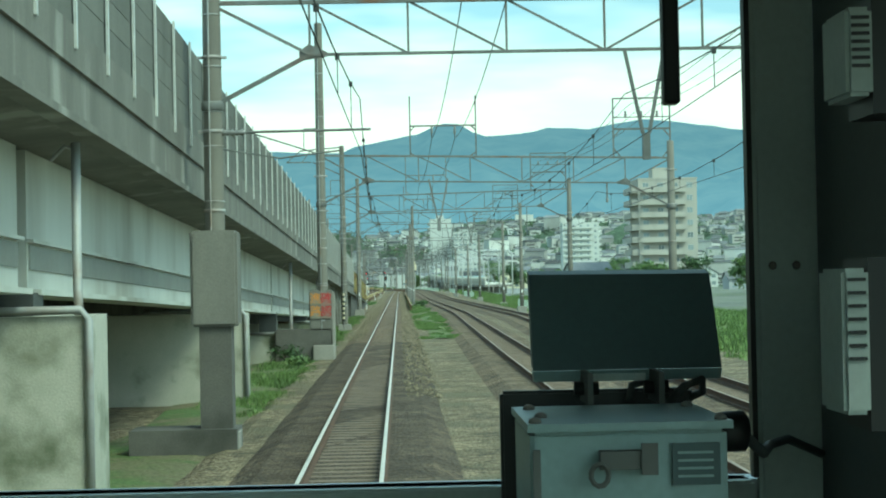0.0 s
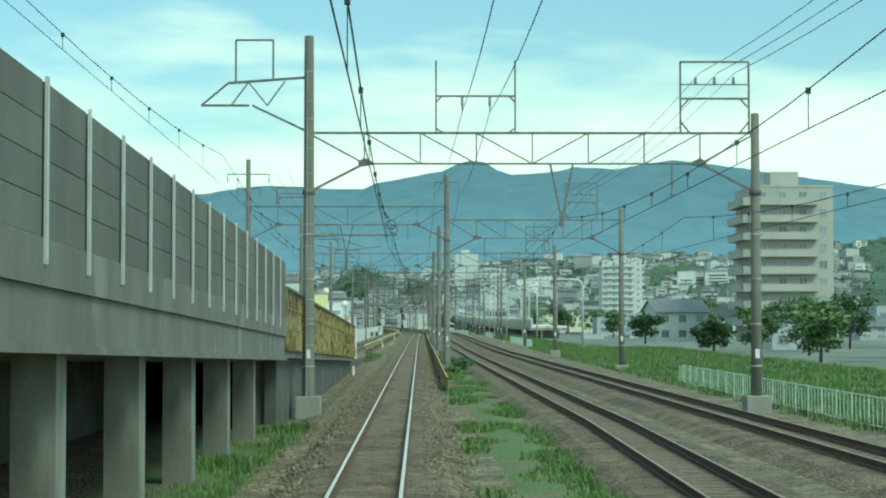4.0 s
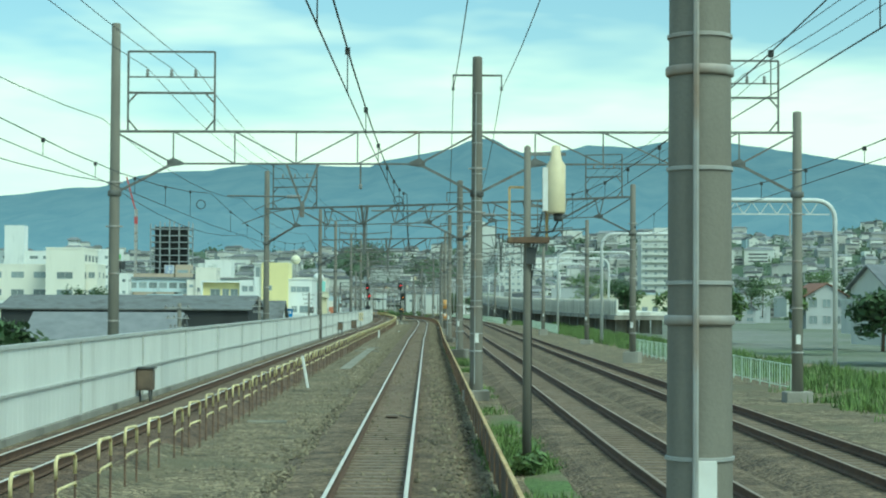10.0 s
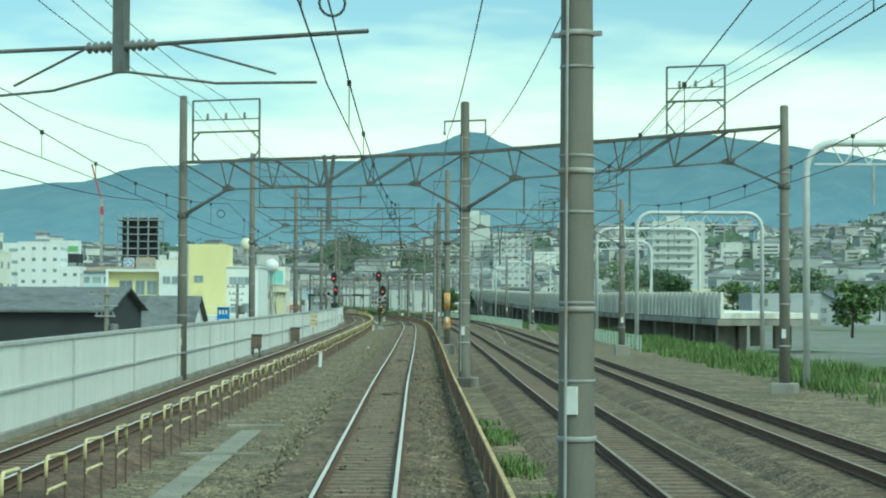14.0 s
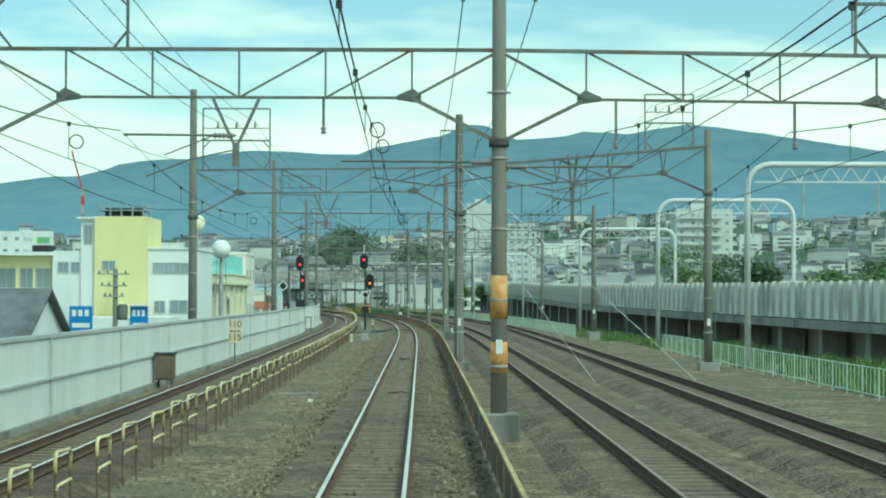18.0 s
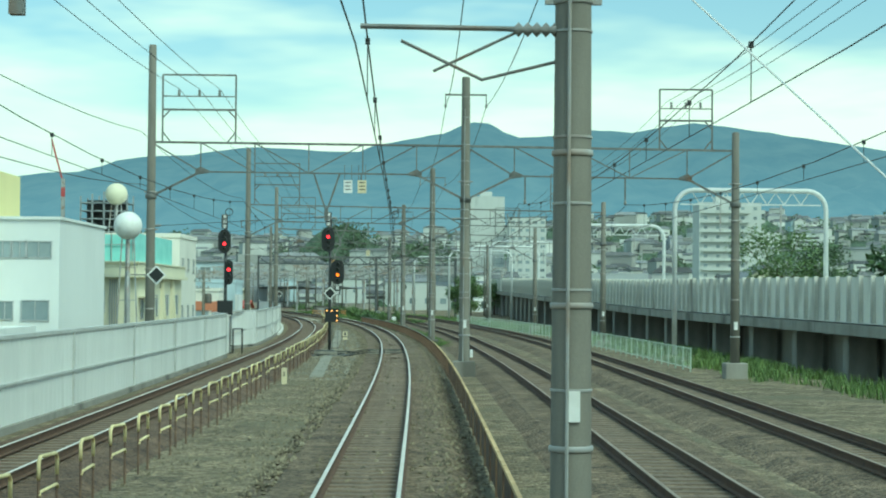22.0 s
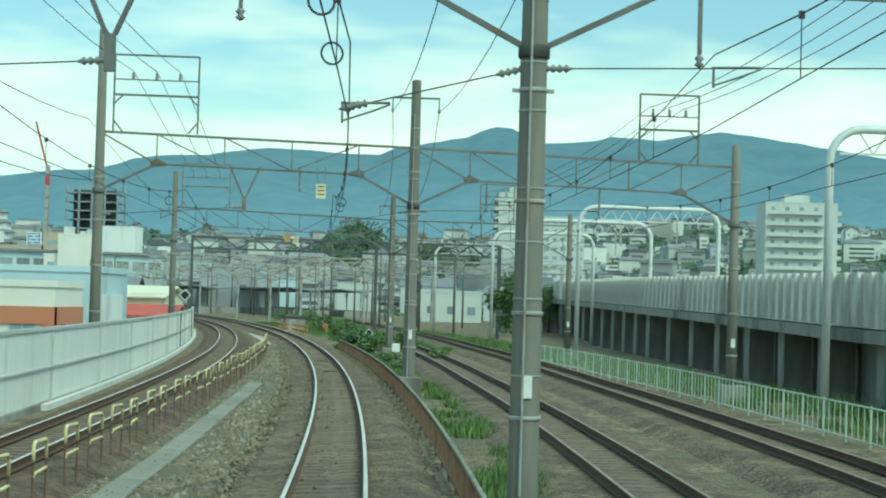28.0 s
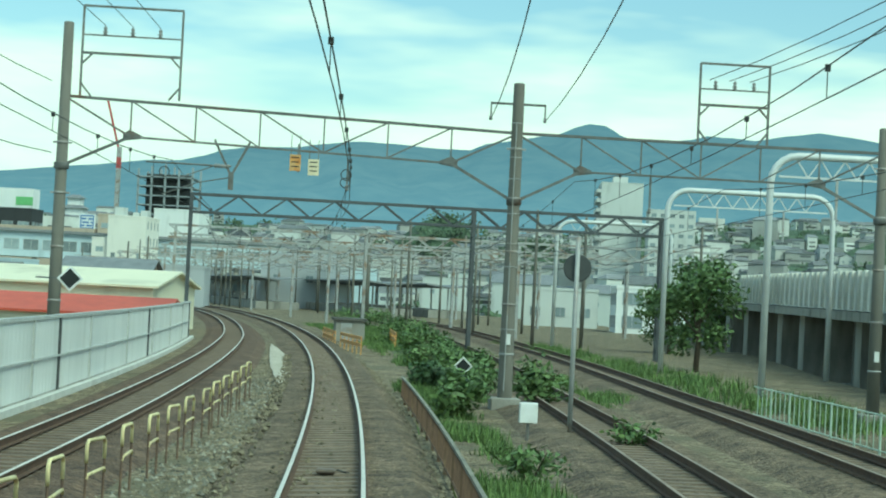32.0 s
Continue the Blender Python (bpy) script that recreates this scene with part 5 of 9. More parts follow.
def block(name, m, w, d, h, wall, label, roof="flat", roof_mat=None, floors=2, cols=3, win=(1.2, 1.1), sides=("front", "right"), group="town buildings", category="building", base=0.0, parapet=0.35, wz=0.9, overhang=0.4, skip=(), far=True, pitch=0.22):
    """A building with walls, roof and windows; m places the middle of its front foot, front towards -y."""
    t = thing(name, m, label, category, group)
    bm = bmesh.new()
    if roof == "gable":
        rise = w * 0.28
        pr = [(-w / 2, 0), (w / 2, 0), (w / 2, h), (0, h + rise), (-w / 2, h)]
        a = [bm.verts.new((x, 0, z)) for x, z in pr]
        b = [bm.verts.new((x, d, z)) for x, z in pr]
        bm.faces.new(a[::-1])
        bm.faces.new(b)
        for j in range(5):
            bm.faces.new((a[j], a[(j + 1) % 5], b[(j + 1) % 5], b[j]))
        part("wall", bm, wall, t)
        for sgn in (-1, 1):
            bm = bmesh.new()
            o = overhang
            p0, p1 = Vector((sgn * (w / 2 + o), 0, h - o * 0.56)), Vector((0, 0, h + rise))
            q = [Vector((p0.x, -o, p0.z)), Vector((p1.x, -o, p1.z)), Vector((p1.x, d + o, p1.z)), Vector((p0.x, d + o, p0.z))]
            vs = [bm.verts.new(v + Vector((0, 0, 0.02))) for v in q] + [bm.verts.new(v + Vector((0, 0, 0.16))) for v in q]
            for f in ((0, 1, 2, 3), (7, 6, 5, 4), (0, 4, 5, 1), (1, 5, 6, 2), (2, 6, 7, 3), (3, 7, 4, 0)):
                bm.faces.new([vs[i] for i in f])
            part("roof_slope", bm, roof_mat or R_DARK, t)
    elif roof == "eaves":
        rise = d * pitch
        pr = [(0, 0), (d, 0), (d, h), (d / 2, h + rise), (0, h)]
        a = [bm.verts.new((-w / 2, y, z)) for y, z in pr]
        b = [bm.verts.new((w / 2, y, z)) for y, z in pr]
        bm.faces.new(a)
        bm.faces.new(b[::-1])
        for j in range(5):
            bm.faces.new((a[j], b[j], b[(j + 1) % 5], a[(j + 1) % 5]))
        part("wall", bm, wall, t)
        for y0, z0 in ((-overhang, h - overhang * 0.44), (d + overhang, h - overhang * 0.44)):
            bm = bmesh.new()
            o = overhang
            q = [Vector((-w / 2 - o, y0, z0)), Vector((w / 2 + o, y0, z0)), Vector((w / 2 + o, d / 2, h + rise)), Vector((-w / 2 - o, d / 2, h + rise))]
            vs = [bm.verts.new(v + Vector((0, 0, 0.02))) for v in q] + [bm.verts.new(v + Vector((0, 0, 0.16))) for v in q]
            for f in ((0, 1, 2, 3), (7, 6, 5, 4), (0, 4, 5, 1), (1, 5, 6, 2), (2, 6, 7, 3), (3, 7, 4, 0)):
                bm.faces.new([vs[i] for i in f])
            part("roof_slope", bm, roof_mat or R_DARK, t)
    else:
        box(bm, (-w / 2, 0, 0), (w / 2, d, h))
        part("wall", bm, wall, t)
        bm = bmesh.new()
        for a, b in (((-w / 2 - 0.08, -0.08, h), (w / 2 + 0.08, 0.15, h + parapet)), ((-w / 2 - 0.08, d - 0.15, h), (w / 2 + 0.08, d + 0.08, h + parapet)), ((-w / 2 - 0.08, 0.15, h), (-w / 2 + 0.15, d - 0.15, h + parapet)), ((w / 2 - 0.15, 0.15, h), (w / 2 + 0.08, d - 0.15, h + parapet))):
            box(bm, a, b)
        part("parapet", bm, wall, t)
    if floors:
        fh = h / floors
        for f in range(floors):
            z = f * fh + fh * 0.32
            if "front" in sides:
                for c in range(cols):
                    if (f, c) in skip:
                        continue
                    window(t, -w / 2 + w * (c + 0.5) / cols, 0, z, min(win[0], w / cols * 0.7), min(win[1], fh * 0.5), "front", far=far)
            for sd, x in (("right", w / 2), ("left", -w / 2)):
                if sd in sides:
                    nn = max(1, int(d / 3.4))
                    for c in range(nn):
                        window(t, x, d * (c + 0.5) / nn, z, min(win[0], d / nn * 0.6), min(win[1], fh * 0.5), sd, far=far)
    return t



def b(name, x, y, w, d, top, wall, label, turn=0, base=BASE_Z, **k):
    """A building by its left front corner."""
    return block(name, Matrix.Translation((x + w / 2, y, base)) @ Matrix.Rotation(radians(turn), 4, "Z"), w, d, top - base, wall, label, **k)


def yellow_house():
    t = thing("office_building", Matrix.Translation((-36.0, 592, BASE_Z)), "yellow and white rendered office building with a stair tower", "building", "town buildings")
    B = -BASE_Z
    bm = bmesh.new()
    box(bm, (0, 0.5, 0), (6.0, 14, B + 6.0))
    part("front_wing", bm, W_YELLOW, t, "yellow recessed front")
    bm = bmesh.new()
    box(bm, (-0.3, -0.4, B + 6.0), (6.0, 14.2, B + 6.3))
    box(bm, (-0.3, -0.4, B + 1.9), (0.0, 0.5, B + 6.0))
    box(bm, (-0.3, -0.4, B + 2.4), (6.0, 0.5, B + 2.7))
    part("frame_surround", bm, W_WHITE, t, "white surround")
    for nm, lo, hi in (("middle_wing", (6.0, 0, 0), (8.4, 14, B + 6.4)), ("white_wing", (14.0, 0.2, 0), (17.85, 14, B + 6.55)), ("wing_coping", (13.95, 0.05, B + 6.55), (17.95, 14.1, B + 6.7))):
        bm = bmesh.new()
        box(bm, lo, hi)
        part(nm, bm, W_WHITE, t, "white rendered " + nm.split("_")[1])
    bm = bmesh.new()
    box(bm, (9.6, -0.5, 0), (14.0, 8, B + 9.3))
    part("stair_tower", bm, W_YELLOW, t, "plain yellow stair tower")
    bm = bmesh.new()
    box(bm, (8.4, -0.2, 0), (9.6, 8, B + 9.1))
    box(bm, (8.1, -0.6, B + 9.1), (9.7, 8.1, B + 9.25))
    part("glazed_bay", bm, W_WHITE, t, "white stair bay with tall windows")
    for x, z, w, h, y in ((2.0, 3.3, 1.5, 1.6, 0.5), (3.7, 3.3, 1.0, 1.6, 0.5), (5.1, 3.3, 1.1, 1.6, 0.5), (6.9, 4.6, 0.8, 0.85, 0), (7.9, 4.6, 0.6, 0.85, 0), (14.85, 4.55, 0.75, 0.85, 0.2), (15.75, 4.55, 0.7, 0.85, 0.2), (16.75, 4.55, 1.3, 0.85, 0.2), (10.8, 4.8, 1.0, 0.65, -0.5), (15.0, 1.25, 0.8, 0.9, 0.2), (16.6, 1.2, 1.4, 1.0, 0.2), (9.0, 7.0, 0.55, 1.5, -0.2)):
        window(t, x, y, B + z, w, h, "front", far=False)
    # shop with blue fascia in front
    s = thing("shop", Matrix.Translation((-27.0, 583, BASE_Z)), "low white shop with blue sign boards", "shop", "town buildings")
    bm = bmesh.new()
    box(bm, (0, 0, 0), (7.9, 8, B + 0.9))
    box(bm, (4.0, -0.5, B + 1.85), (7.0, 0.0, B + 1.95))
    part("wall", bm, W_WHITE, s)
    blue = mat("sign_blue", (0.03, 0.22, 0.55), 0.4)
    for x0, x1 in ((0.2, 2.0), (5.0, 6.4)):
        bm = bmesh.new()
        box(bm, (x0, -0.15, B - 0.3), (x1, -0.003, B + 1.8))
        sg = part("sign_board", bm, blue, s, "blue sign board")
        bm = bmesh.new()
        for k in range(3):
            box(bm, (x0 + 0.2 + k * (x1 - x0 - 0.3) / 3, -0.17, B + 1.0), (x0 + 0.1 + (k + 0.85) * (x1 - x0 - 0.3) / 3, -0.152, B + 1.5))
        box(bm, (x0 + 0.2, -0.17, B + 0.1), (x1 - 0.2, -0.152, B + 0.45))
        part("lettering_bar", bm, M_WHITE, sg)
    # cream building under green netting
    c = thing("workshop", Matrix.Translation((-28.0, 620, BASE_Z)), "cream concrete workshop with green safety netting round its roof", "building", "town buildings")
    bm = bmesh.new()
    box(bm, (0.3, 0.5, 0), (9.4, 25, B + 3.75))
    part("wall", bm, W_CREAM, c)
    for nm, lo, hi in (("eave_slab", (0.0, -0.2, B + 3.75), (9.9, 25.2, B + 4.0)), ("fascia", (0.2, 0.1, B + 4.0), (9.7, 25.0, B + 4.75)), ("coping", (0.0, -0.1, B + 4.75), (9.8, 25.1, B + 4.85))):
        bm = bmesh.new()
        box(bm, lo, hi)
        part(nm, bm, W_CREAM, c)
    for y in (7.5, 13.0, 18.5):
        bm = bmesh.new()
        box(bm, (9.4, y, 0), (9.62, y + 0.5, B + 3.75))
        bar(bm, (9.9, y + 1.2, 0.5), (9.6, y + 0.25, B + 3.5), 0.12)
        part("buttress", bm, W_CREAM, c, "cream pilaster with a slanting brace")
    bm = bmesh.new()
    box(bm, (9.41, 2.2, B + 2.35), (10.3, 5.4, B + 2.45))
    part("door_canopy", bm, W_CREAM, c)
    bm = bmesh.new()
    box(bm, (0.6, 0.8, B + 4.86), (9.3, 0.86, B + 6.7))
    box(bm, (9.3, 0.8, B + 4.86), (9.36, 19.5, B + 6.85))
    part("safety_net", bm, R_GREEN, c, "green safety netting")
    for k in range(7):
        bm = bmesh.new()
        bar(bm, (0.5 + k * 1.45, 0.72, B + 4.85), (0.5 + k * 1.45, 0.72, B + 6.95), 0.06)
        part("net_pole", bm, M_STEEL_LIGHT, c)
    for z in (6.0, 6.9):
        bm = bmesh.new()
        bar(bm, (0.5, 0.7, B + z), (9.4, 0.7, B + z), 0.05)
        part("net_rail", bm, M_STEEL_LIGHT, c)
    window(c, 5.6, 0.5, B + 1.35, 3.5, 1.4, "front", 4, far=False)
    window(c, 1.7, 0.5, B + 1.35, 2.2, 1.4, "front", 3, far=False)
    window(c, 9.4, 3.8, B + 0.9, 1.0, 1.3, "right", 1, far=False)
    for y in (10.2, 16.0, 21.5):
        window(c, 9.4, y, B + 1.0, 2.0, 1.5, "right", 2, far=False)
    for k in range(4):
        bm = bmesh.new()
        tube(bm, [(7.75 + k * 0.16, 0.38, 0.3), (7.75 + k * 0.16, 0.38, B + 3.6)], 0.05, 6)
        part("downpipe", bm, M_STEEL_LIGHT, c)
    b("stair_block", -25.2, 646, 6.3, 11, 7.3, W_WARM, "plain cream stair block behind the netted workshop", floors=3, cols=0, win=(0.8, 1.0), far=False)
    for x, y, z, r, colour, foot in ((-18.6, 617.5, 7.2, 0.95, M_WHITE, 0.0), (-25.2, 652, 11.2, 0.95, W_CREAM, 7.3)):
        e = thing("tank", Matrix.Translation((x, y, 0)), "round water tank on a steel stand above the roofs", "water tank", "round tanks")
        bm = bmesh.new()
        ball(bm, (0, 0, z), r, 18, 12)
        part("tank_ball", bm, colour, e)
        bm = bmesh.new()
        tube(bm, [(0, 0, BASE_Z if foot < 5 else foot), (0, 0, z - r * 0.9)], 0.12, 8)
        for k in range(4):
            a = k * math.pi / 2 + 0.4
            bar(bm, (math.cos(a) * 0.7, math.sin(a) * 0.7, foot), (math.cos(a) * 0.4, math.sin(a) * 0.4, z - r * 0.8), 0.08)
        for h in (0.35, 0.7):
            q = foot + (z - r - foot) * h
            for k in range(4):
                a, a2 = k * math.pi / 2 + 0.4, (k + 1) * math.pi / 2 + 0.4
                rr = 0.7 - 0.3 * h
                bar(bm, (math.cos(a) * rr, math.sin(a) * rr, q), (math.cos(a2) * rr, math.sin(a2) * rr, q), 0.05)
        part("stand", bm, M_STEEL_LIGHT, e)


def apartment(name, x, y, w, d, top, base, floors, wall, label, balcony_side="left", cols=4):
    """A tall block with balconies on one side and windows on the front."""
    t = b(name, x, y, w, d, top, wall, label, base=base, floors=floors, cols=cols, sides=("front",), group="apartment blocks", category="apartment block")
    fh = (top - base) / floors
    H = top - base
    sx = -w / 2 if balcony_side == "left" else w / 2
    o = -1.5 if balcony_side == "left" else 1.5
    for f in range(1, floors):
        bm = bmesh.new()
        x0, x1 = sorted((sx, sx + o))
        box(bm, (x0, 0.3, f * fh - 0.1), (x1, d * 0.9, f * fh + 0.05))
        box(bm, (x0 if o < 0 else x1 - 0.12, 0.3, f * fh + 0.05), (x0 + 0.12 if o < 0 else x1, d * 0.9, f * fh + 1.15))
        box(bm, (x0, 0.3, f * fh + 0.05), (x1, 0.42, f * fh + 1.15))
        part("balcony", bm, wall, t)
    for f in range(1, floors if cols else 0):
        bm = bmesh.new()
        box(bm, (-w * 0.46, -1.3, f * fh - 0.1), (w * 0.30, -0.003, f * fh + 0.05))
        box(bm, (-w * 0.46, -1.3, f * fh + 0.05), (w * 0.30, -1.2, f * fh + 1.05))
        part("front_balcony", bm, wall, t)
    bm = bmesh.new()
    box(bm, (-w * 0.2, d * 0.3, H), (w * 0.15, d * 0.7, H + 2.8))
    part("roof_house", bm, wall, t)
    return t


def scaffold_tower():
    t = thing("unfinished_building", Matrix.Translation((-169, 1400, BASE_Z)), "tall building under construction, bare frames and scaffolding", "building", "town buildings")
    g = mat("bare_frame", (0.34, 0.37, 0.38), 0.8, second=(0.25, 0.275, 0.285), scale=0.2)
    for f in range(14):
        bm = bmesh.new()
        box(bm, (0, 0, f * 4.0), (24, 20, f * 4.0 + 0.5))
        part("floor_slab", bm, g, t)
    for i in range(5):
        for j in range(2):
            bm = bmesh.new()
            box(bm, (i * 5.8, j * 19.2, 0), (i * 5.8 + 0.8, j * 19.2 + 0.8, 55.5 + (i % 3) * 1.2))
            part("column", bm, g, t)
    bm = bmesh.new()
    box(bm, (2, 9, 0), (22, 10, 54))
    part("core_wall", bm, M_DARKGREY, t)
    c = thing("tower_crane", Matrix.Translation((-178, 1403, BASE_Z)), "red and white tower crane with a raised jib", "crane", "cranes")
    for k in range(14):
        bm = bmesh.new()
        box(bm, (-0.9, -0.9, k * 4.6), (0.9, 0.9, 4.6 + k * 4.6))
        part("mast_section", bm, M_RED if k == 12 else M_STEEL_LIGHT, c)
    bm = bmesh.new()
    bar(bm, (0, 0, 62), (-6, 0, 84), 0.8)
    part("jib", bm, M_RED, c)


def castle():
    t = thing("castle_keep", Matrix.Translation((-283, 1748, 0)) @ Matrix.Scale(0.84, 4) @ Matrix.Translation((0, 0, 14)), "white castle keep with grey tiled roofs on a wooded rise", "castle", "town buildings")
    z, w = 20.0, 23.0
    for k in range(4):
        bm = bmesh.new()
        box(bm, (-w / 2, -w / 2, z), (w / 2, w / 2, z + 6.0))
        part("storey", bm, W_WHITE, t)
        bm = bmesh.new()
        a = [bm.verts.new((sx * (w / 2 + 2), sy * (w / 2 + 2), z + 5.6)) for sx, sy in ((-1, -1), (1, -1), (1, 1), (-1, 1))]
        c = [bm.verts.new((sx * (w / 2 - 2.2), sy * (w / 2 - 2.2), z + 8.2)) for sx, sy in ((-1, -1), (1, -1), (1, 1), (-1, 1))]
        for j in range(4):
            bm.faces.new((a[j], a[(j + 1) % 4], c[(j + 1) % 4], c[j]))
        bm.faces.new(a[::-1])
        bm.faces.new(c)
        part("roof", bm, R_GREY, t)
        z += 7.6
        w -= 4.4
    bm = bmesh.new()
    box(bm, (-20, -20, -23), (20, 20, 20))
    part("stone_base", bm, M_CONC, t)


HOUSE_WALLS = [W_WHITE, W_WHITE, W_CREAM, W_GREY, W_BEIGE, W_BLUEGREY]
HOUSE_ROOFS = [R_DARK, R_DARK, R_GREY, R_BROWN, R_GREY]
ROOF_WORD = {R_SLATE: "slate grey", R_DARK: "dark tiled", R_GREY: "grey", R_BROWN: "brown tiled", R_RED: "red", R_GREEN: "green"}
WALL_WORD = {W_PALE: "pale grey", W_WHITE: "white", W_CREAM: "cream", W_GREY: "grey", W_BEIGE: "beige", W_BLUEGREY: "pale blue-grey"}


def filler_house(rnd, x, y, top, base=BASE_Z, big=False):
    wall, roof = rnd.choice(HOUSE_WALLS), rnd.choice(HOUSE_ROOFS)
    w, d = rnd.uniform(6, 10), rnd.uniform(7, 11)
    kind = rnd.choice(["gable", "eaves", "flat"] if not big else ["flat", "flat", "eaves"])
    if big:
        w, d = rnd.uniform(9, 20), rnd.uniform(9, 14)
    rise = {"gable": w * 0.28, "eaves": d * 0.22, "flat": 0.35}[kind]
    fl = min(3 if y < 850 else 2, max(2, int((top - base) / 3.2)))
    # far houses get greyer walls and roofs in place of haze
    if (y > 850 or x > 40) and wall in (W_BEIGE, W_CREAM, W_WHITE):
        wall = W_PALE if rnd.random() < 0.5 else W_GREY
        roof = rnd.choice([R_DARK, R_GREY, R_SLATE])
    b("house", x - w / 2, y, w, d, top - rise, wall, f"{WALL_WORD[wall]} town house with a {ROOF_WORD[roof] if kind != 'flat' else 'flat'} roof", turn=rnd.uniform(-14, 14), base=base,
      roof=kind, roof_mat=roof, floors=fl, cols=2 if y > 850 or y < 340 else 3, sides=("front",), group="town houses", category="house")


def town():
    rnd = random.Random(5)
    yellow_house()
    scaffold_tower()
    castle()
    # stepped white building and its tower
    b("hospital", -79.2, 675, 8.0, 16, 13.8, W_WARM, "stepped white concrete building with strip windows", floors=5, cols=1, win=(3.2, 1.3), skip=((4, 0),))
    b("hospital_annex", -71.1, 677, 2.3, 10, 10.4, W_WARM, "narrow white annex of the stepped building", floors=4, cols=1)
    b("distant_block", -141, 1020, 15, 14, 22.8, W_WHITE, "white stepped block over the roofs", floors=7, cols=4)
    b("distant_annex", -126, 1020, 7, 12, 14, W_WHITE, "low white block over the roofs", floors=4, cols=2)
    b("hospital_wing", -122, 681, 42.7, 18, 10.4, W_WARM, "long white concrete wing with strip windows", floors=4, cols=9, win=(2.6, 1.2))
    b("white_tower", -210.5, 1199, 9.5, 10, 40.5, W_WHITE, "slim white tower block with a coloured sign", floors=0)
    b("white_block", -240, 1203, 60, 24, 28, W_WHITE, "broad white building with strip windows", floors=6, cols=9, win=(4, 1.4))
    b("dark_hall", -43.5, 484, 25.7, 14, 2.05, W_DARK, "long low dark-walled hall with a grey roof", roof="eaves", roof_mat=R_SLATE, floors=0, pitch=0.09)
    b("tiled_house", -29.5, 524, 11.6, 12, 0.2, W_WHITE, "white house with a grey tiled roof", roof="eaves", roof_mat=R_SLATE, floors=2, cols=3, far=False)
    b("red_roof_house", -41, 398, 9, 10, -1.0, W_CREAM, "cream house with a red-brown tiled roof", roof="eaves", roof_mat=R_BROWN, floors=1, cols=3, far=False)
    b("grey_roof_house", -27, 420, 10, 11, -0.6, W_GREY, "grey house with a weathered roof", roof="eaves", roof_mat=R_GREY, floors=1, cols=3, far=False)
    b("dark_roof_house", -33, 445, 12, 11, -1.7, W_BEIGE, "beige house with a grey roof", roof="eaves", roof_mat=R_SLATE, floors=2, cols=3, far=False)
    tb = b("terracotta_building", -25.4, 675.5, 6.5, 7.0, 2.9, W_WARM, "small white building with a terracotta band and corner", floors=2, cols=2, far=False)
    bm = bmesh.new()
    box(bm, (-3.3, -0.12, 5.6), (3.35, -0.003, 6.5))
    box(bm, (3.253, -0.12, 5.6), (3.35, 6.9, 6.5))
    part("terracotta_band", bm, W_TERRA, tb, "terracotta painted band")
    bm = bmesh.new()
    box(bm, (2.6, -0.10, 0.0), (3.35, -0.003, 5.6))
    part("terracotta_pier", bm, W_TERRA, tb, "terracotta painted corner")
    bb = b("blue_grey_building", -30.2, 684.2, 12.0, 8.4, 3.8, W_BLUEGREY, "white and pale blue building with an outer stair", floors=0)
    bm = bmesh.new()
    box(bm, (6.003, 0.2, 0.0), (6.25, 5.6, 7.2))
    part("white_bay", bm, W_WHITE, bb, "white rendered bay")
    bm = bmesh.new()
    box(bm, (6.252, 2.0, 4.6), (6.9, 5.4, 4.75))
    for k in range(8):
        bar(bm, (6.85, 2.05 + k * 0.47, 4.75), (6.85, 2.05 + k * 0.47, 5.7), 0.05)
    bar(bm, (6.85, 2.0, 5.72), (6.85, 5.4, 5.72), 0.07)
    part("stair_landing", bm, W_BUFF, bb, "outer stair landing with a slatted rail")
    bm = bmesh.new()
    bar(bm, (6.6, -2.2, 2.4), (6.6, 2.0, 4.68), 0.5, 0.14)
    part("outer_stair", bm, W_BUFF, bb)
    for y, z in ((1.2, 4.0), (6.6, 4.2)):
        window(bb, 6.25 if y < 5 else 6.0, y, z, 1.0, 1.3, "right", 1, far=False)
    b("red_shed", -34.5, 738, 12.4, 7, 0.9, W_CREAM, "low cream shed with a bright red sheet roof", roof="eaves", roof_mat=R_RED, floors=0, pitch=0.11)
    b("small_gable_shed", -28.5, 729, 5.0, 6, -1.2, W_WARM, "small pale shed with a grey gable roof", roof="gable", roof_mat=R_SLATE, floors=0)
    b("cream_hall", -42, 748, 17.5, 14, 2.5, W_CREAM, "cream hall with a low dark-edged roof beside the line", roof="eaves", roof_mat=W_CREAM, floors=0, pitch=0.06)
    b("white_slab_building", -98.3, 1100, 11.8, 14, 21.5, W_WHITE, "plain windowless white block", floors=0)
    st = b("stepped_block", -93.2, 1028, 8.4, 14, 16.6, W_WARM, "cream stepped office block with roof plant", floors=6, cols=3, win=(0.8, 1.6), skip=tuple((5, q) for q in range(3)) + tuple((4, q) for q in range(3)) + ((2, 0), (1, 1), (3, 1)))
    for x, w, h in ((-2.4, 2.2, 2.2), (1.2, 1.4, 1.2), (3.0, 1.6, 1.7)):
        bm = bmesh.new()
        box(bm, (x - w / 2, 3, 21.2), (x + w / 2, 6, 21.2 + h))
        part("roof_plant", bm, W_PALE, st)
    b("stepped_annex", -96.8, 1029, 3.55, 12, 11.7, W_WARM, "lower cream annex of the stepped block", floors=4, cols=1, win=(1.6, 1.0), skip=((0, 0), (1, 0), (2, 0)))
    b("brown_block", -136, 1085, 26, 14, 15.0, W_BEIGE, "long brown-grey office building", floors=0)
    b("brown_tower", -109.4, 1086, 6.4, 10, 18.9, W_BEIGE, "brown stair tower of the office building", floors=5, cols=1, win=(5.0, 1.2))
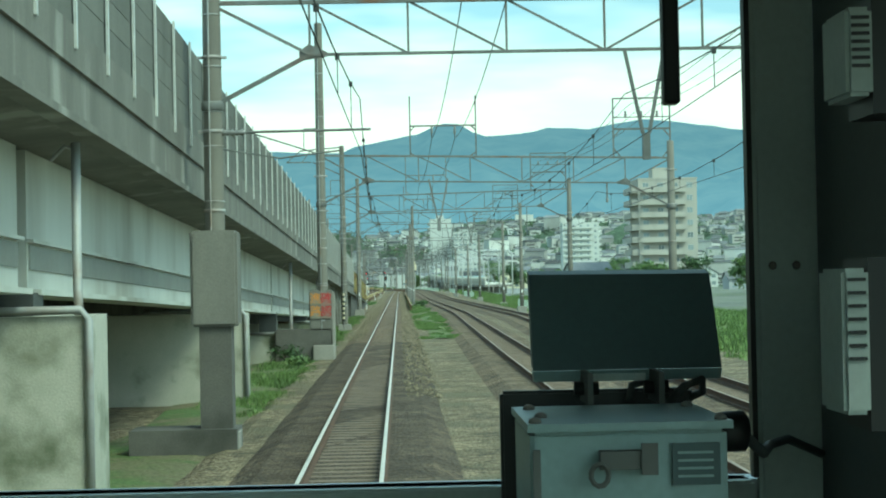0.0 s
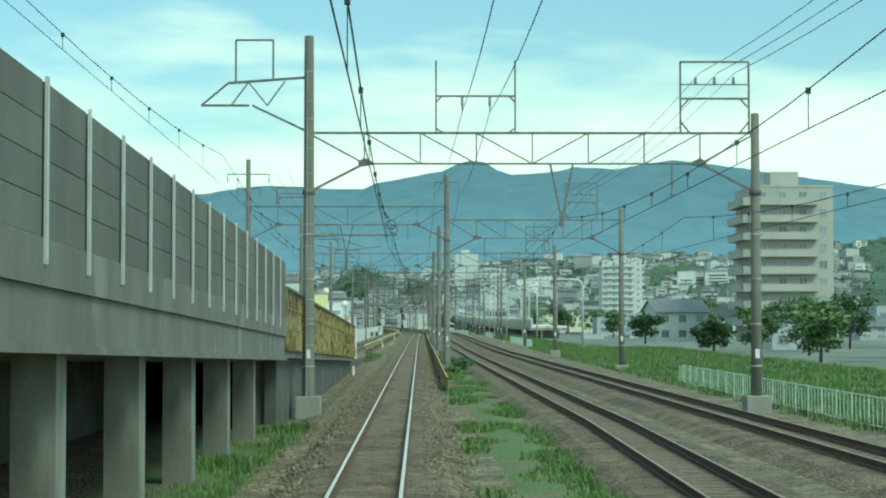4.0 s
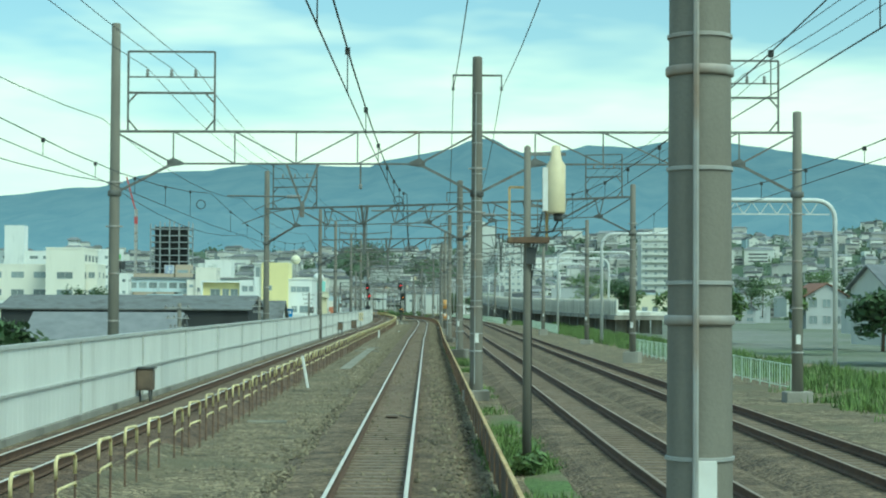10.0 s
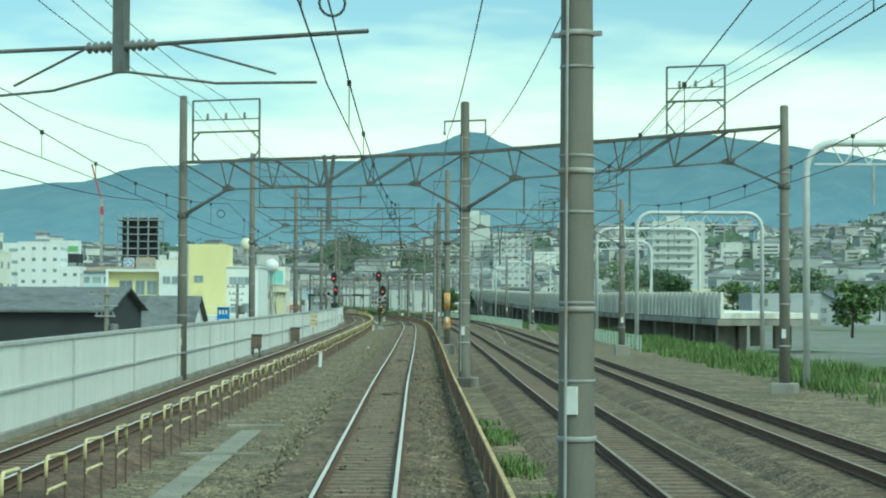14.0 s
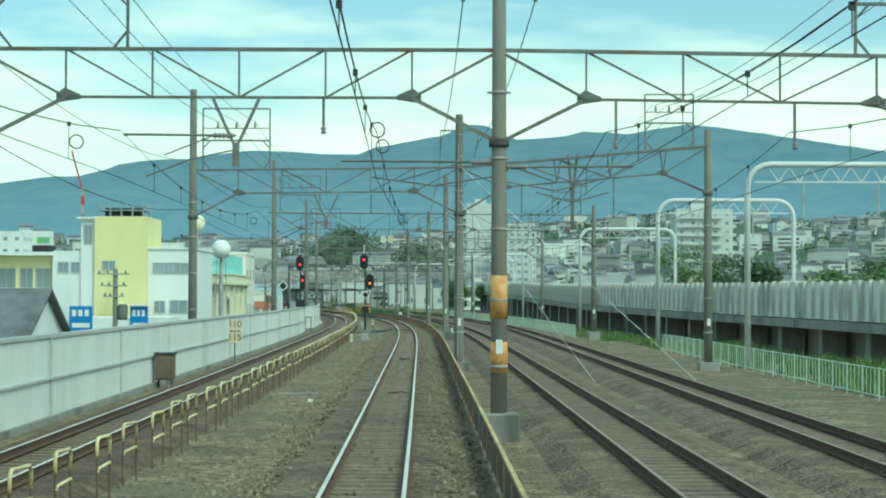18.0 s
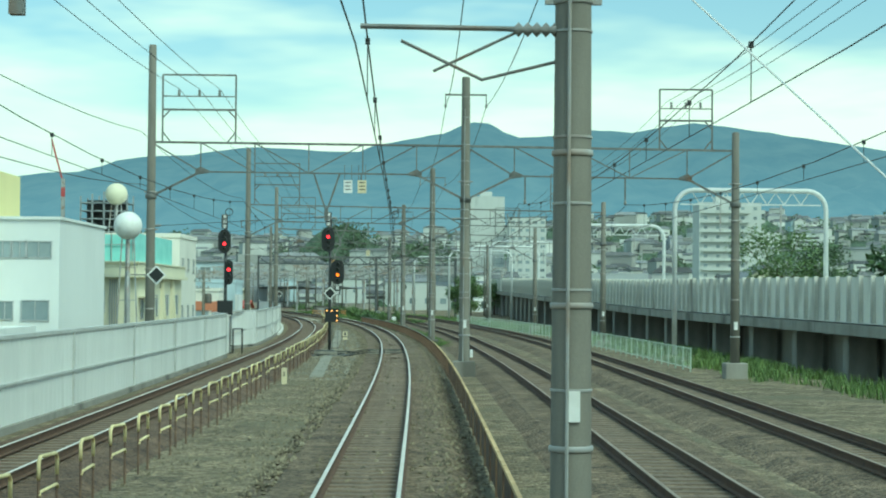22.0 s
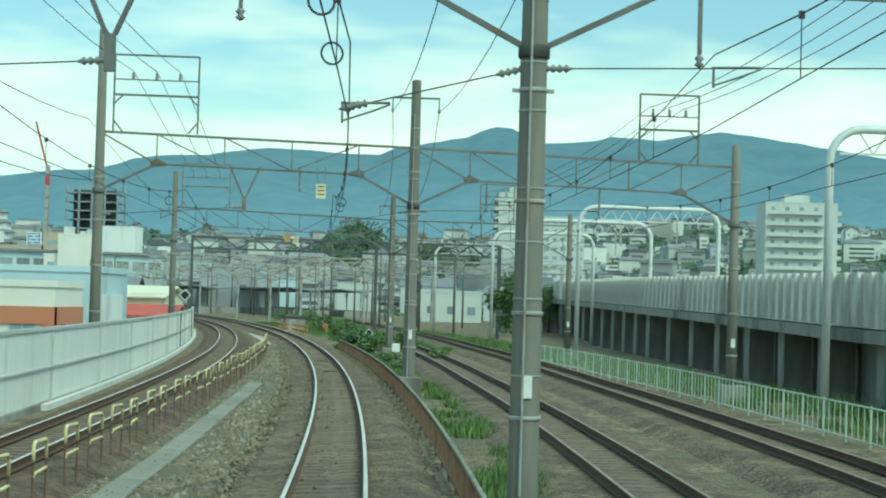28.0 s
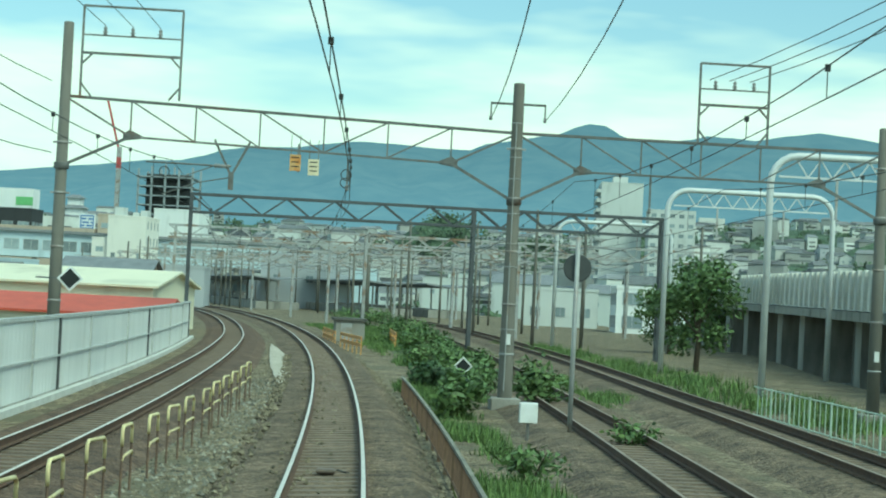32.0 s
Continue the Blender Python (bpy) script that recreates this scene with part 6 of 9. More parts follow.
    sg = thing("roof_sign", Matrix.Translation((-112.05, 1085.6, 15.36)), "square white roof sign with a blue pattern of bars", "roof sign")
    bm = bmesh.new()
    box(bm, (-2.05, 0, -0.35), (2.05, 0.5, 3.6))
    pl = part("panel", bm, W_WHITE, sg)
    bm = bmesh.new()
    blue = mat("sign_ink_blue", (0.10, 0.22, 0.48), 0.5)
    for z0, z1, spans in ((3.0, 3.3, ((-1.7, 1.7),)), (-0.1, 0.2, ((-1.7, 1.7),)), (2.2, 2.6, ((-1.4, -0.2), (0.3, 1.4))), (1.3, 1.7, ((-1.2, 0.5), (0.9, 1.4))), (0.5, 0.9, ((-1.4, -0.6), (-0.1, 1.3)))):
        for x0, x1 in spans:
            box(bm, (x0, -0.06, z0), (x1, -0.004, z1))
    for x in (-1.7, 1.45):
        box(bm, (x, -0.06, 0.2), (x + 0.25, -0.004, 3.0))
    part("lettering_bar", bm, blue, pl, "blue bars in place of writing")
    gt = b("signed_block", -158, 1150, 14, 12, 21.8, W_DARK, "dark block with a white and green sign box on top", floors=3, cols=3, win=(3.2, 2.4))
    bm = bmesh.new()
    box(bm, (-5.5, 1, 26.4), (6.9, 8, 32.4))
    bx = part("sign_box", bm, W_WHITE, gt, "white sign box")
    bm = bmesh.new()
    box(bm, (1.9, 0.9, 27.6), (6.8, 0.996, 30.0))
    part("green_panel", bm, mat("sign_green", (0.22, 0.52, 0.20), 0.5), bx, "bright green panel")
    apartment("tower_apartments", 22, 1245, 14, 26, 43.5, BASE_Z, 15, W_PALE, "tall white apartment block with stacked balconies", "left", 0)
    b("lower_white_block", 37, 1225, 15, 16, 34, W_PALE, "white apartment wing beside the tower", floors=12, cols=5, win=(1.6, 1.2))
    apartment("apartment_tower", 52, 428, 12.5, 15, 23.3, -0.6, 9, W_BUFF, "beige apartment tower with stacked balconies", "left", 4)
    apartment("apartment_block", 100, 1135, 22, 16, 36, BASE_Z, 12, W_PALE, "beige apartment block with stacked balconies on a rise", "right", 5)
    b("gabled_house", 37.5, 707, 8.5, 10, 4.0, W_CREAM, "cream house with a low gable beside the line", roof="gable", roof_mat=R_GREY, floors=2, cols=2, base=-0.6, far=False)
    b("flat_house", 46.5, 706, 12, 9, 4.6, W_CREAM, "long flat-roofed cream house", floors=1, cols=5, base=-0.6, far=False)
    b("depot_office", 8.5, 842, 11, 14, 4.6, W_WHITE, "two-storey white depot office with blue-tinted windows", floors=2, cols=3, win=(2.2, 1.3), base=-0.6, sides=("front", "left"))
    b("depot_store", -2, 868, 9.5, 12, 4.2, W_PALE, "white depot store with a strip window", floors=1, cols=3, base=-0.6)
    # further houses, thinning out towards the hills
    for k in range(52):
        y = rnd.uniform(455, 1050)
        x = -rnd.uniform(17 + max(0, (y - 600)) * 0.09, 60 + y * 0.13)
        if -45 < x < -9 and 575 < y < 615 or -128 < x < -68 and 665 < y < 705:
            continue
        filler_house(rnd, x, y, rnd.uniform(0.6, 3.4) + max(0, y - 600) * 0.008)
    for k in range(44):
        y = rnd.uniform(330, 900)
        x = rnd.uniform(44, 70 + y * 0.14)
        if 46 < x < 70 and 415 < y < 460 or 30 < x < 62 and 695 < y < 725:
            continue
        filler_house(rnd, x, y, rnd.uniform(3.2, 6.4), base=-0.7)
    for k in range(22):
        y = rnd.uniform(900, 1200)
        x = rnd.uniform(-60, 150)
        filler_house(rnd, x, y, rnd.uniform(3, 9) + (y - 900) * 0.012, big=rnd.random() < 0.5)
    for k in range(14):
        y = rnd.uniform(1000, 1450)
        filler_house(rnd, -rnd.uniform(110, 260), y, rnd.uniform(4, 16), big=True)


town()


# ---- the wooded foothills with houses on them ----
def foothills():
    hills = [(-330, 1950, 190, 120, 34), (-40, 2250, 260, 160, 52), (4, 1500, 58, 44, 33), (-43, 1560, 64, 50, 45), (70, 1800, 150, 120, 46), (230, 1700, 170, 130, 56), (330, 2000, 200, 150, 70), (-620, 2300, 260, 160, 40)]
    for x, y, rx, ry, h in hills:
        bm = bmesh.new()
        n, rings = 48, 14
        top = bm.verts.new((x, y, h))
        prev = None
        for j in range(1, rings + 1):
            v = j / rings
            ring = []
            for i in range(n):
                a = 2 * math.pi * i / n
                px, py = x + math.cos(a) * rx * v, y + math.sin(a) * ry * v
                z = h * (math.cos(math.pi * v) + 1) / 2 * (1 + 0.25 * noise.noise(Vector((px * 0.02, py * 0.02, 0)))) + 3.0 * noise.noise(Vector((px * 0.09, py * 0.09, 2))) * (1 - v)
                ring.append(bm.verts.new((px, py, z + BASE_Z - (0.5 if j == rings else 0))))
            for i in range(n):
                if prev is None:
                    bm.faces.new((top, ring[i], ring[(i + 1) % n])).smooth = True
                else:
                    bm.faces.new((prev[i], ring[i], ring[(i + 1) % n], prev[(i + 1) % n])).smooth = True
            prev = ring
        solid("hill", bm, M_HILL, "wooded hill with houses among the trees", "hill", "wooded hills")
    rnd = random.Random(11)
    for x, y, rx, ry, h in hills:
        if rx < 70:
            continue
        for k in range(max(5, int(rx / 13))):
            a = rnd.uniform(math.pi * 1.05, math.pi * 1.95)
            v = rnd.uniform(0.15, 0.95)
            px, py = x + math.cos(a) * rx * v, y + math.sin(a) * ry * v
            z = h * (math.cos(math.pi * v) + 1) / 2 + BASE_Z
            filler_house(rnd, px, py, z + rnd.uniform(5, 9), base=z - 3, big=rnd.random() < 0.25)


M_HILL = mat("hill_wood", (0.10, 0.145, 0.085), 0.9, second=(0.05, 0.08, 0.05), scale=0.09, detail=9, grain=0.35, grain_scale=0.35, bump=0.8)
foothills()


def slope_z(x, y):
    """The ground rising behind the town."""
    u = min(1.0, max(0.0, (y - 1180) / 1000))
    side = 0.75 + 0.35 * noise.noise(Vector((x * 0.004, 3, y * 0.002)))
    return BASE_Z - 0.3 + (84 + 0.12 * max(-100, min(260, x))) * u ** 1.05 * side + 5 * u * noise.noise(Vector((x * 0.013, y * 0.013, 1)))


def slope_town():
    bm = bmesh.new()
    rows = [[bm.verts.new((x, y, slope_z(x, y))) for x in range(-620, 721, 20)] for y in range(1160, 2300, 20)]
    for a, c in zip(rows, rows[1:]):
        for i in range(len(a) - 1):
            bm.faces.new((a[i], a[i + 1], c[i + 1], c[i])).smooth = True
    solid("town_slope", bm, M_HILL, "green slope behind the town rising to the mountains", "hillside", kind="structure")
    rnd = random.Random(77)
    walls, roofs = bmesh.new(), bmesh.new()
    for k in range(1300):
        y = 1200 + 950 * rnd.random() ** 1.2
        x = rnd.uniform(-0.26, 0.26) * (y - 300) + 20
        z = slope_z(x, y)
        w, d, h = rnd.uniform(6, 13), rnd.uniform(6, 10), rnd.uniform(4.5, 8)
        if rnd.random() < 0.08:
            w, h = w * 1.7, h * 1.9
        m = Matrix.Translation((x, y, z)) @ Matrix.Rotation(rnd.uniform(-0.5, 0.5), 4, "Z")
        pr = [(-w / 2, -2), (w / 2, -2), (w / 2, h), (-w / 2, h)]
        va = [walls.verts.new(m @ Vector((px, 0, pz))) for px, pz in pr]
        vb = [walls.verts.new(m @ Vector((px, d, pz))) for px, pz in pr]
        walls.faces.new(va[::-1])
        for j in range(4):
            walls.faces.new((va[j], va[(j + 1) % 4], vb[(j + 1) % 4], vb[j]))
        if rnd.random() < 0.75:
            g = rnd.uniform(1.2, 2.4)
            ra = [roofs.verts.new(m @ Vector(v)) for v in ((-w / 2 - 0.5, -0.5, h), (w / 2 + 0.5, -0.5, h), (w / 2 * 0.8, d / 2, h + g), (-w / 2 * 0.8, d / 2, h + g), (-w / 2 - 0.5, d + 0.5, h), (w / 2 + 0.5, d + 0.5, h))]
            for f in ((0, 1, 2, 3), (3, 2, 5, 4), (1, 5, 2), (0, 3, 4)):
                roofs.faces.new([ra[i] for i in f])
        for j in range(rnd.randint(1, 3)):
            zz = 1.2 + 2.6 * j
            if zz + 1.3 < h:
                q = [roofs.verts.new(m @ Vector((px, -0.04, pz))) for px, pz in ((-w * 0.35, zz), (w * 0.3, zz), (w * 0.3, zz + 1.2), (-w * 0.35, zz + 1.2))]
                roofs.faces.new(q)
    solid("hillside_house_walls", walls, mat("far_walls", (0.52, 0.54, 0.51), 0.85, second=(0.40, 0.40, 0.37), scale=0.05, island=0.4), "hundreds of pale small houses on the far slope", "houses", kind="stuff")
    solid("hillside_house_roofs", roofs, mat("far_roofs", (0.17, 0.18, 0.185), 0.8, second=(0.12, 0.12, 0.12), scale=0.05, island=0.6), "grey roofs of the small houses on the far slope", "roofs", kind="stuff")
    leaves = bmesh.new()
    for k in range(2100):
        y = 1180 + 1000 * rnd.random()
        x = rnd.uniform(-0.27, 0.27) * (y - 300) + 20
        z = slope_z(x, y)
        if k >= 1800:
            hx, hy, rx, ry, hh = rnd.choice([(4, 1500, 58, 44, 33), (-43, 1560, 64, 50, 45)])
            a, v = rnd.uniform(math.pi, 2 * math.pi), rnd.random() ** 0.6
            x, y = hx + math.cos(a) * rx * v, hy + math.sin(a) * ry * v
            z = max(slope_z(x, y), hh * (math.cos(math.pi * v) + 1) / 2 + BASE_Z)
        rad = rnd.uniform(3, 7)
        for j in range(22 if k < 1800 else 40):
            c = Vector((x + rnd.gauss(0, rad * 0.5), y + rnd.gauss(0, rad * 0.5), z + abs(rnd.gauss(0.4, 0.3)) * rad))
            a = Vector((rnd.gauss(0, 1), rnd.gauss(0, 1), rnd.gauss(0, 1))).normalized()
            b2 = a.orthogonal().normalized()
            s = rnd.uniform(0.7, 1.7) if k < 1800 else rnd.uniform(0.5, 1.2)
            leaves.faces.new([leaves.verts.new(c + v) for v in (a * s, b2 * s * 0.7, -a * s, -b2 * s * 0.7)])
    solid("far_woods", leaves, mat("far_foliage", (0.085, 0.125, 0.065), 0.8, second=(0.055, 0.085, 0.05), scale=0.05, island=0.4), "clumps of far trees among the hillside houses", "woods", kind="stuff")


slope_town()


# ---- the other line's viaduct on the right ----
def side_viaduct():
    off = curve_at([(430, 30), (480, 24), (560, 19.3), (600, 17.4), (650, 18.5), (700, 22.5), (745, 28.7), (800, 38)])
    top = curve_at([(430, 3.1), (560, 3.5), (620, 3.85), (700, 4.7), (745, 5.1), (800, 5.5)])
    t = thing("side_viaduct", Matrix(), "low concrete viaduct of another line with a ribbed pale parapet", "viaduct", kind="structure")
    bm = bmesh.new()
    sweep(bm, 505, 800, [(0, -1.9), (0, 0.0), (0.2, 0.0), (0.2, -1.5), (7, -1.5), (7, -1.9)], 4, off=off, lift=top)
    part("parapet_wall", bm, M_PALE_CONC, t, "pale concrete parapet")
    bm = bmesh.new()
    sweep(bm, 505, 800, [(-0.25, -2.4), (-0.25, -1.95), (7.2, -1.95), (7.2, -2.4)], 5, off=off, lift=top)
    part("deck", bm, M_CONC, t)
    bm = bmesh.new()
    box(bm, (-0.16, -0.09, -1.85), (0.02, 0.09, 0.05))
    rib = to_mesh(bm, M_PALE_CONC, "rib")
    s = 506.0
    while s < 768:
        part("rib", rib, None, t, m=at(s, off(s), top(s)))
        s += 1.6
    s = 508.0
    while s < 800:
        bm = bmesh.new()
        h = top(s) - 2.4
        box(bm, (0.4, -0.5, -0.8), (1.6, 0.5, h))
        box(bm, (4.6, -0.5, -0.8), (5.8, 0.5, h))
        part("pier", bm, M_CONC, t, "stained concrete pier", at(s, off(s)))
        s += 8.0
    bm = bmesh.new()
    sweep(bm, 505, 800, [(1.9, -6), (1.9, -2.41), (2.1, -2.41), (2.1, -6)], 5, off=off, lift=top)
    part("infill_wall", bm, M_CONC, t, "stained concrete wall between the piers")
    # white pipe portals between the outer mast row and that line
    for s in (392, 439, 490, 516, 545, 590, 637, 683, 701, 722, 760):
        e = thing("pipe_portal", at(s, float(np.interp(s, [392, 690, 760], [14.6, 14.8, 17.5]))), "white arched pipe portal over the other line", "catenary portal", "white pipe portals")
        H, W = 8.3, 8.0
        bm = bmesh.new()
        pts = [(0, 0, -0.6), (0, 0, H - 1.0)]
        for k in range(1, 6):
            a = math.pi / 2 * k / 5
            pts.append((1.0 - math.cos(a), 0, H - 1.0 + math.sin(a)))
        for k in range(0, 6):
            a = math.pi / 2 * k / 5
            pts.append((W - 1.0 + math.sin(a), 0, H - 1.0 + math.cos(a)))
        pts += [(W, 0, -0.6)]
        tube(bm, pts, 0.13, 10)
        part("bent_pipe", bm, M_PIPE_WHITE, e, "white bent steel pipe")
        bm = bmesh.new()
        bar(bm, (0.3, 0, H - 0.75), (W - 0.3, 0, H - 0.75), 0.07)
        n = 14
        for k in range(n):
            x0, x1 = 0.9 + (W - 1.8) * k / n, 0.9 + (W - 1.8) * (k + 1) / n
            bar(bm, (x0, 0, H - (0.75 if k % 2 else 0.1)), (x1, 0, H - (0.1 if k % 2 else 0.75)), 0.045)
        part("lower_pipe", bm, M_PIPE_WHITE, e, "slim lower chord with lattice bars")
        for x in (2.4, 5.6):
            bm = bmesh.new()
            bar(bm, (x, 0, H - 0.75), (x, 0, H - 2.2), 0.08)
            part("drop_pipe", bm, M_STEEL_LIGHT, e)



M_PALE_CONC = mat("pale_concrete", (0.78, 0.77, 0.70), 0.85, second=(0.70, 0.69, 0.62), scale=0.5, third=(0.30, 0.29, 0.25), third_scale=0.5, stretch=(1, 1, 0.3), grain=0.08, grain_scale=20)
M_PIPE_WHITE = mat("white_pipe", (0.62, 0.64, 0.63), 0.5, 0.1, second=(0.52, 0.54, 0.53), scale=1.0)
side_viaduct()


def white_fence(s0, s1, l, z=-0.4, single=False):
    t = thing("pipe_fence", Matrix(), "pale green-white pipe fence along the verge", "fence", "pipe fences")
    rest = bmesh.new()
    s = s0
    while s < s1:
        bm = bmesh.new()
        tube(bm, [P(s, l, z), P(s, l, z + 1.0)], 0.03, 6)
        part("post", bm, M_FENCE_PALE, t)
        for j in range(1, 4):
            if single:
                part("baluster", FENCE_BAR, None, t, m=Matrix.Translation(P(s + j * 0.5, l, z)))
            else:
                tube(rest, [P(s + j * 0.5, l, z + 0.15), P(s + j * 0.5, l, z + 0.95)], 0.014, 4, False)
        s += 2.0
    if not single:
        part("bar_grille", rest, M_FENCE_PALE, t, "grille of slim upright bars")
    for h in (0.15, 0.95):
        bm = bmesh.new()
        tube(bm, [P(q, l, z + h) for q in np.arange(s0, s + 0.1, 4.0)], 0.02, 5)
        part("rail_pipe", bm, M_FENCE_PALE, t)


M_FENCE_PALE = mat("pale_green_paint", (0.50, 0.60, 0.50), 0.5, second=(0.42, 0.52, 0.42), scale=3)
bm_bar = bmesh.new()
tube(bm_bar, [(0, 0, 0.15), (0, 0, 0.95)], 0.014, 4, False)
FENCE_BAR = to_mesh(bm_bar, M_FENCE_PALE, "baluster")
white_fence(170, 240, 13.6)
white_fence(360, 410, 13.8)
white_fence(484, 540, 14.2)
white_fence(570, 690, 12.2, single=True)


# ---- heavy gantry and the station approach ----
def lattice_gantry(s, l0, l1, zt, zb, material, poles=(), label="long lattice gantry across the station tracks"):
    t = thing("station_gantry", at(s, 0), label, "gantry", "station gantries")
    for nm, z in (("top_chord", zt), ("bottom_chord", zb)):
        bm = bmesh.new()
        for dy in (-0.35, 0.35):
            bar(bm, (l0, dy, z), (l1, dy, z), 0.14)
        part(nm, bm, material, t)
    n = int((l1 - l0) / 1.3)
    for k in range(n):
        x = l0 + (l1 - l0) * k / n
        xn = l0 + (l1 - l0) * (k + 1) / n
        bm = bmesh.new()
        for dy in (-0.35, 0.35):
            bar(bm, (x, dy, zb if k % 2 else zt), (xn, dy, zt if k % 2 else zb), 0.08)
        part("lattice", bm, material, t)
    for x in poles:
        bm = bmesh.new()
        for dy in (-0.3, 0.3):
            bar(bm, (x, dy, -0.5), (x, dy, zt), 0.2)
        for k in range(8):
            z = -0.3 + k * (zt / 8)
            bar(bm, (x, -0.3, z), (x, 0.3, z + zt / 8), 0.06)
        part("leg", bm, material, t)


M_GANTRY_DARK = mat("gantry_dark", (0.10, 0.11, 0.115), 0.6, 0.3, second=(0.07, 0.075, 0.08), scale=1.0)
lattice_gantry(740, -7.0, 20.0, 7.75, 6.75, M_GANTRY_DARK, (-6.9, 9.0, 19.9), "heavy dark lattice gantry across the tracks")
for s, z in ((772, 7.0), (803, 7.2), (838, 6.9), (880, 7.1), (930, 7.2), (985, 7.0)):
    lattice_gantry(s, -9, 34, z, z - 0.9, M_STEEL_LIGHT, (-8.5, 5.5, 17.0, 33.5))


def yard_poles():
    rnd = random.Random(3)
    bm = bmesh.new()
    lathe(bm, [(0.13, -0.5), (0.10, 8.6), (0.05, 8.7)], 8)
    pole = to_mesh(bm, M_MAST, "pole")
    bm = bmesh.new()
    bar(bm, (-1.5, 0, 7.2), (1.5, 0, 7.2), 0.08)
    bar(bm, (0, 0, 6.2), (1.4, 0, 7.2), 0.05)
    arm = to_mesh(bm, M_STEEL_LIGHT, "arm")
    for k in range(46):
        s = rnd.uniform(750, 1000)
        l = rnd.choice([-8.5, 6.5, 10.5, 15.0, 19.5, 24, 29]) + rnd.uniform(-0.4, 0.4)
        e = thing("yard_mast", at(s, l, 0, rnd.uniform(-10, 10)), "grey concrete wire mast in the station yard", "mast", "yard masts")
        part("pole", pole, None, e)
        part("arm", arm, None, e)
    for k in range(16):
        l = -6 + k * 2.4
        wire("yard_wire", [P(s, l + (s - 740) * 0.02, 6.0 + 0.4 * math.sin(s * 0.13 + k)) for s in range(740, 1010, 6)], 0.02, "thin overhead wire above the station tracks")


yard_poles()


def parked_train(s, l, colour, label):
    t = thing("train", at(s, l, 0), label, "train", "trains")
    bm = bmesh.new()
    pr = [(-1.4, 0.2), (1.4, 0.2), (1.45, 1.0), (1.45, 3.0), (1.1, 3.75), (0.5, 3.95), (-0.5, 3.95), (-1.1, 3.75), (-1.45, 3.0), (-1.45, 1.0)]
    a = [bm.verts.new((x * 0.97, 0, z)) for x, z in pr]
    c = [bm.verts.new((x, 0.5, z)) for x, z in pr]
    d = [bm.verts.new((x, 38, z)) for x, z in pr]
    bm.faces.new(a[::-1])
    bm.faces.new(d)
    for u, v in ((a, c), (c, d)):
        for j in range(10):
            bm.faces.new((u[j], u[(j + 1) % 10], v[(j + 1) % 10], v[j]))
    part("body", bm, colour, t)
    bm = bmesh.new()
    box(bm, (-1.2, -0.03, 1.9), (1.2, 0.05, 3.1))
    part("windscreen", bm, M_GLASS_DARK, t)
    for x in (-0.95, 0.95):
        bm = bmesh.new()
        box(bm, (x - 0.14, -0.05, 1.35), (x + 0.14, 0.02, 1.55))
        part("headlight", bm, M_WHITE, t)


def station():
    t = thing("station_hall", at(1050, 0), "long grey-blue station hall on columns across the tracks", "station building", "station buildings")
    bm = bmesh.new()
    box(bm, (-30, 0, 7.0), (46, 16, 12.5))
    part("hall", bm, W_BLUEGREY, t)
    bm = bmesh.new()
    box(bm, (-31, -1, 12.5), (47, 17, 13.1))
    part("roof", bm, R_GREY, t)
    for k in range(18):
        window(t, -28 + k * 4.2, 0, 8.6, 3.2, 2.2, "front", 2, far=True)
    for k in range(9):
        bm = bmesh.new()
        box(bm, (-29 + k * 9.2, 1, -0.6), (-28 + k * 9.2, 2, 7.0))
        part("column", bm, M_CONC, t)
    for s0, l0, w in ((905, 9.5, 6.5), (880, 21.0, 6.5), (930, -13.5, 6.0), (890, 32.0, 6.5)):
        e = thing("platform_canopy", at(s0, l0), "station platform with a pale pitched canopy on slim columns", "platform", "station platforms")
        bm = bmesh.new()
        box(bm, (0, 0, -0.6), (w, 130, 0.75))
        part("platform", bm, M_CONC, e)
        bm = bmesh.new()
        a = [bm.verts.new(v) for v in ((-0.4, 0, 4.3), (w / 2, 0, 3.9), (w + 0.4, 0, 4.3), (w + 0.4, 0, 4.5), (w / 2, 0, 4.1), (-0.4, 0, 4.5))]
        c = [bm.verts.new(v.co + Vector((0, 125, 0))) for v in a]
        bm.faces.new(a[::-1])
        bm.faces.new(c)
        for j in range(6):
            bm.faces.new((a[j], a[(j + 1) % 6], c[(j + 1) % 6], c[j]))
        part("canopy", bm, R_GREY, e, "grey canopy roof")
        for k in range(12):
            bm = bmesh.new()
            bar(bm, (w / 2, 2 + k * 10.5, 0.75), (w / 2, 2 + k * 10.5, 4.0), 0.2)
            part("column", bm, M_STEEL_LIGHT, e)


station()
parked_train(985, -4.2, M_STEEL, "grey commuter train standing at the far platform")
parked_train(960, 16.0, M_STEEL_LIGHT, "pale commuter train standing in the yard")


# ---- signals ----
M_LENS_OFF = mat("dark_lens", (0.02, 0.03, 0.025), 0.15)


def writing(text, size, m, material, parent, name="lettering"):
    cu = bpy.data.curves.new(name, "FONT")
    cu.body, cu.size, cu.align_x, cu.align_y, cu.extrude = text, size, "CENTER", "CENTER", 0.003
    tmp = bpy.data.objects.new(name, cu)
    me = bpy.data.meshes.new_from_object(tmp)
    bpy.data.objects.remove(tmp)
    me.materials.clear()
    me.materials.append(material)
    return part(name, me, None, parent, m=m @ Matrix.Rotation(math.pi / 2, 4, "X"))


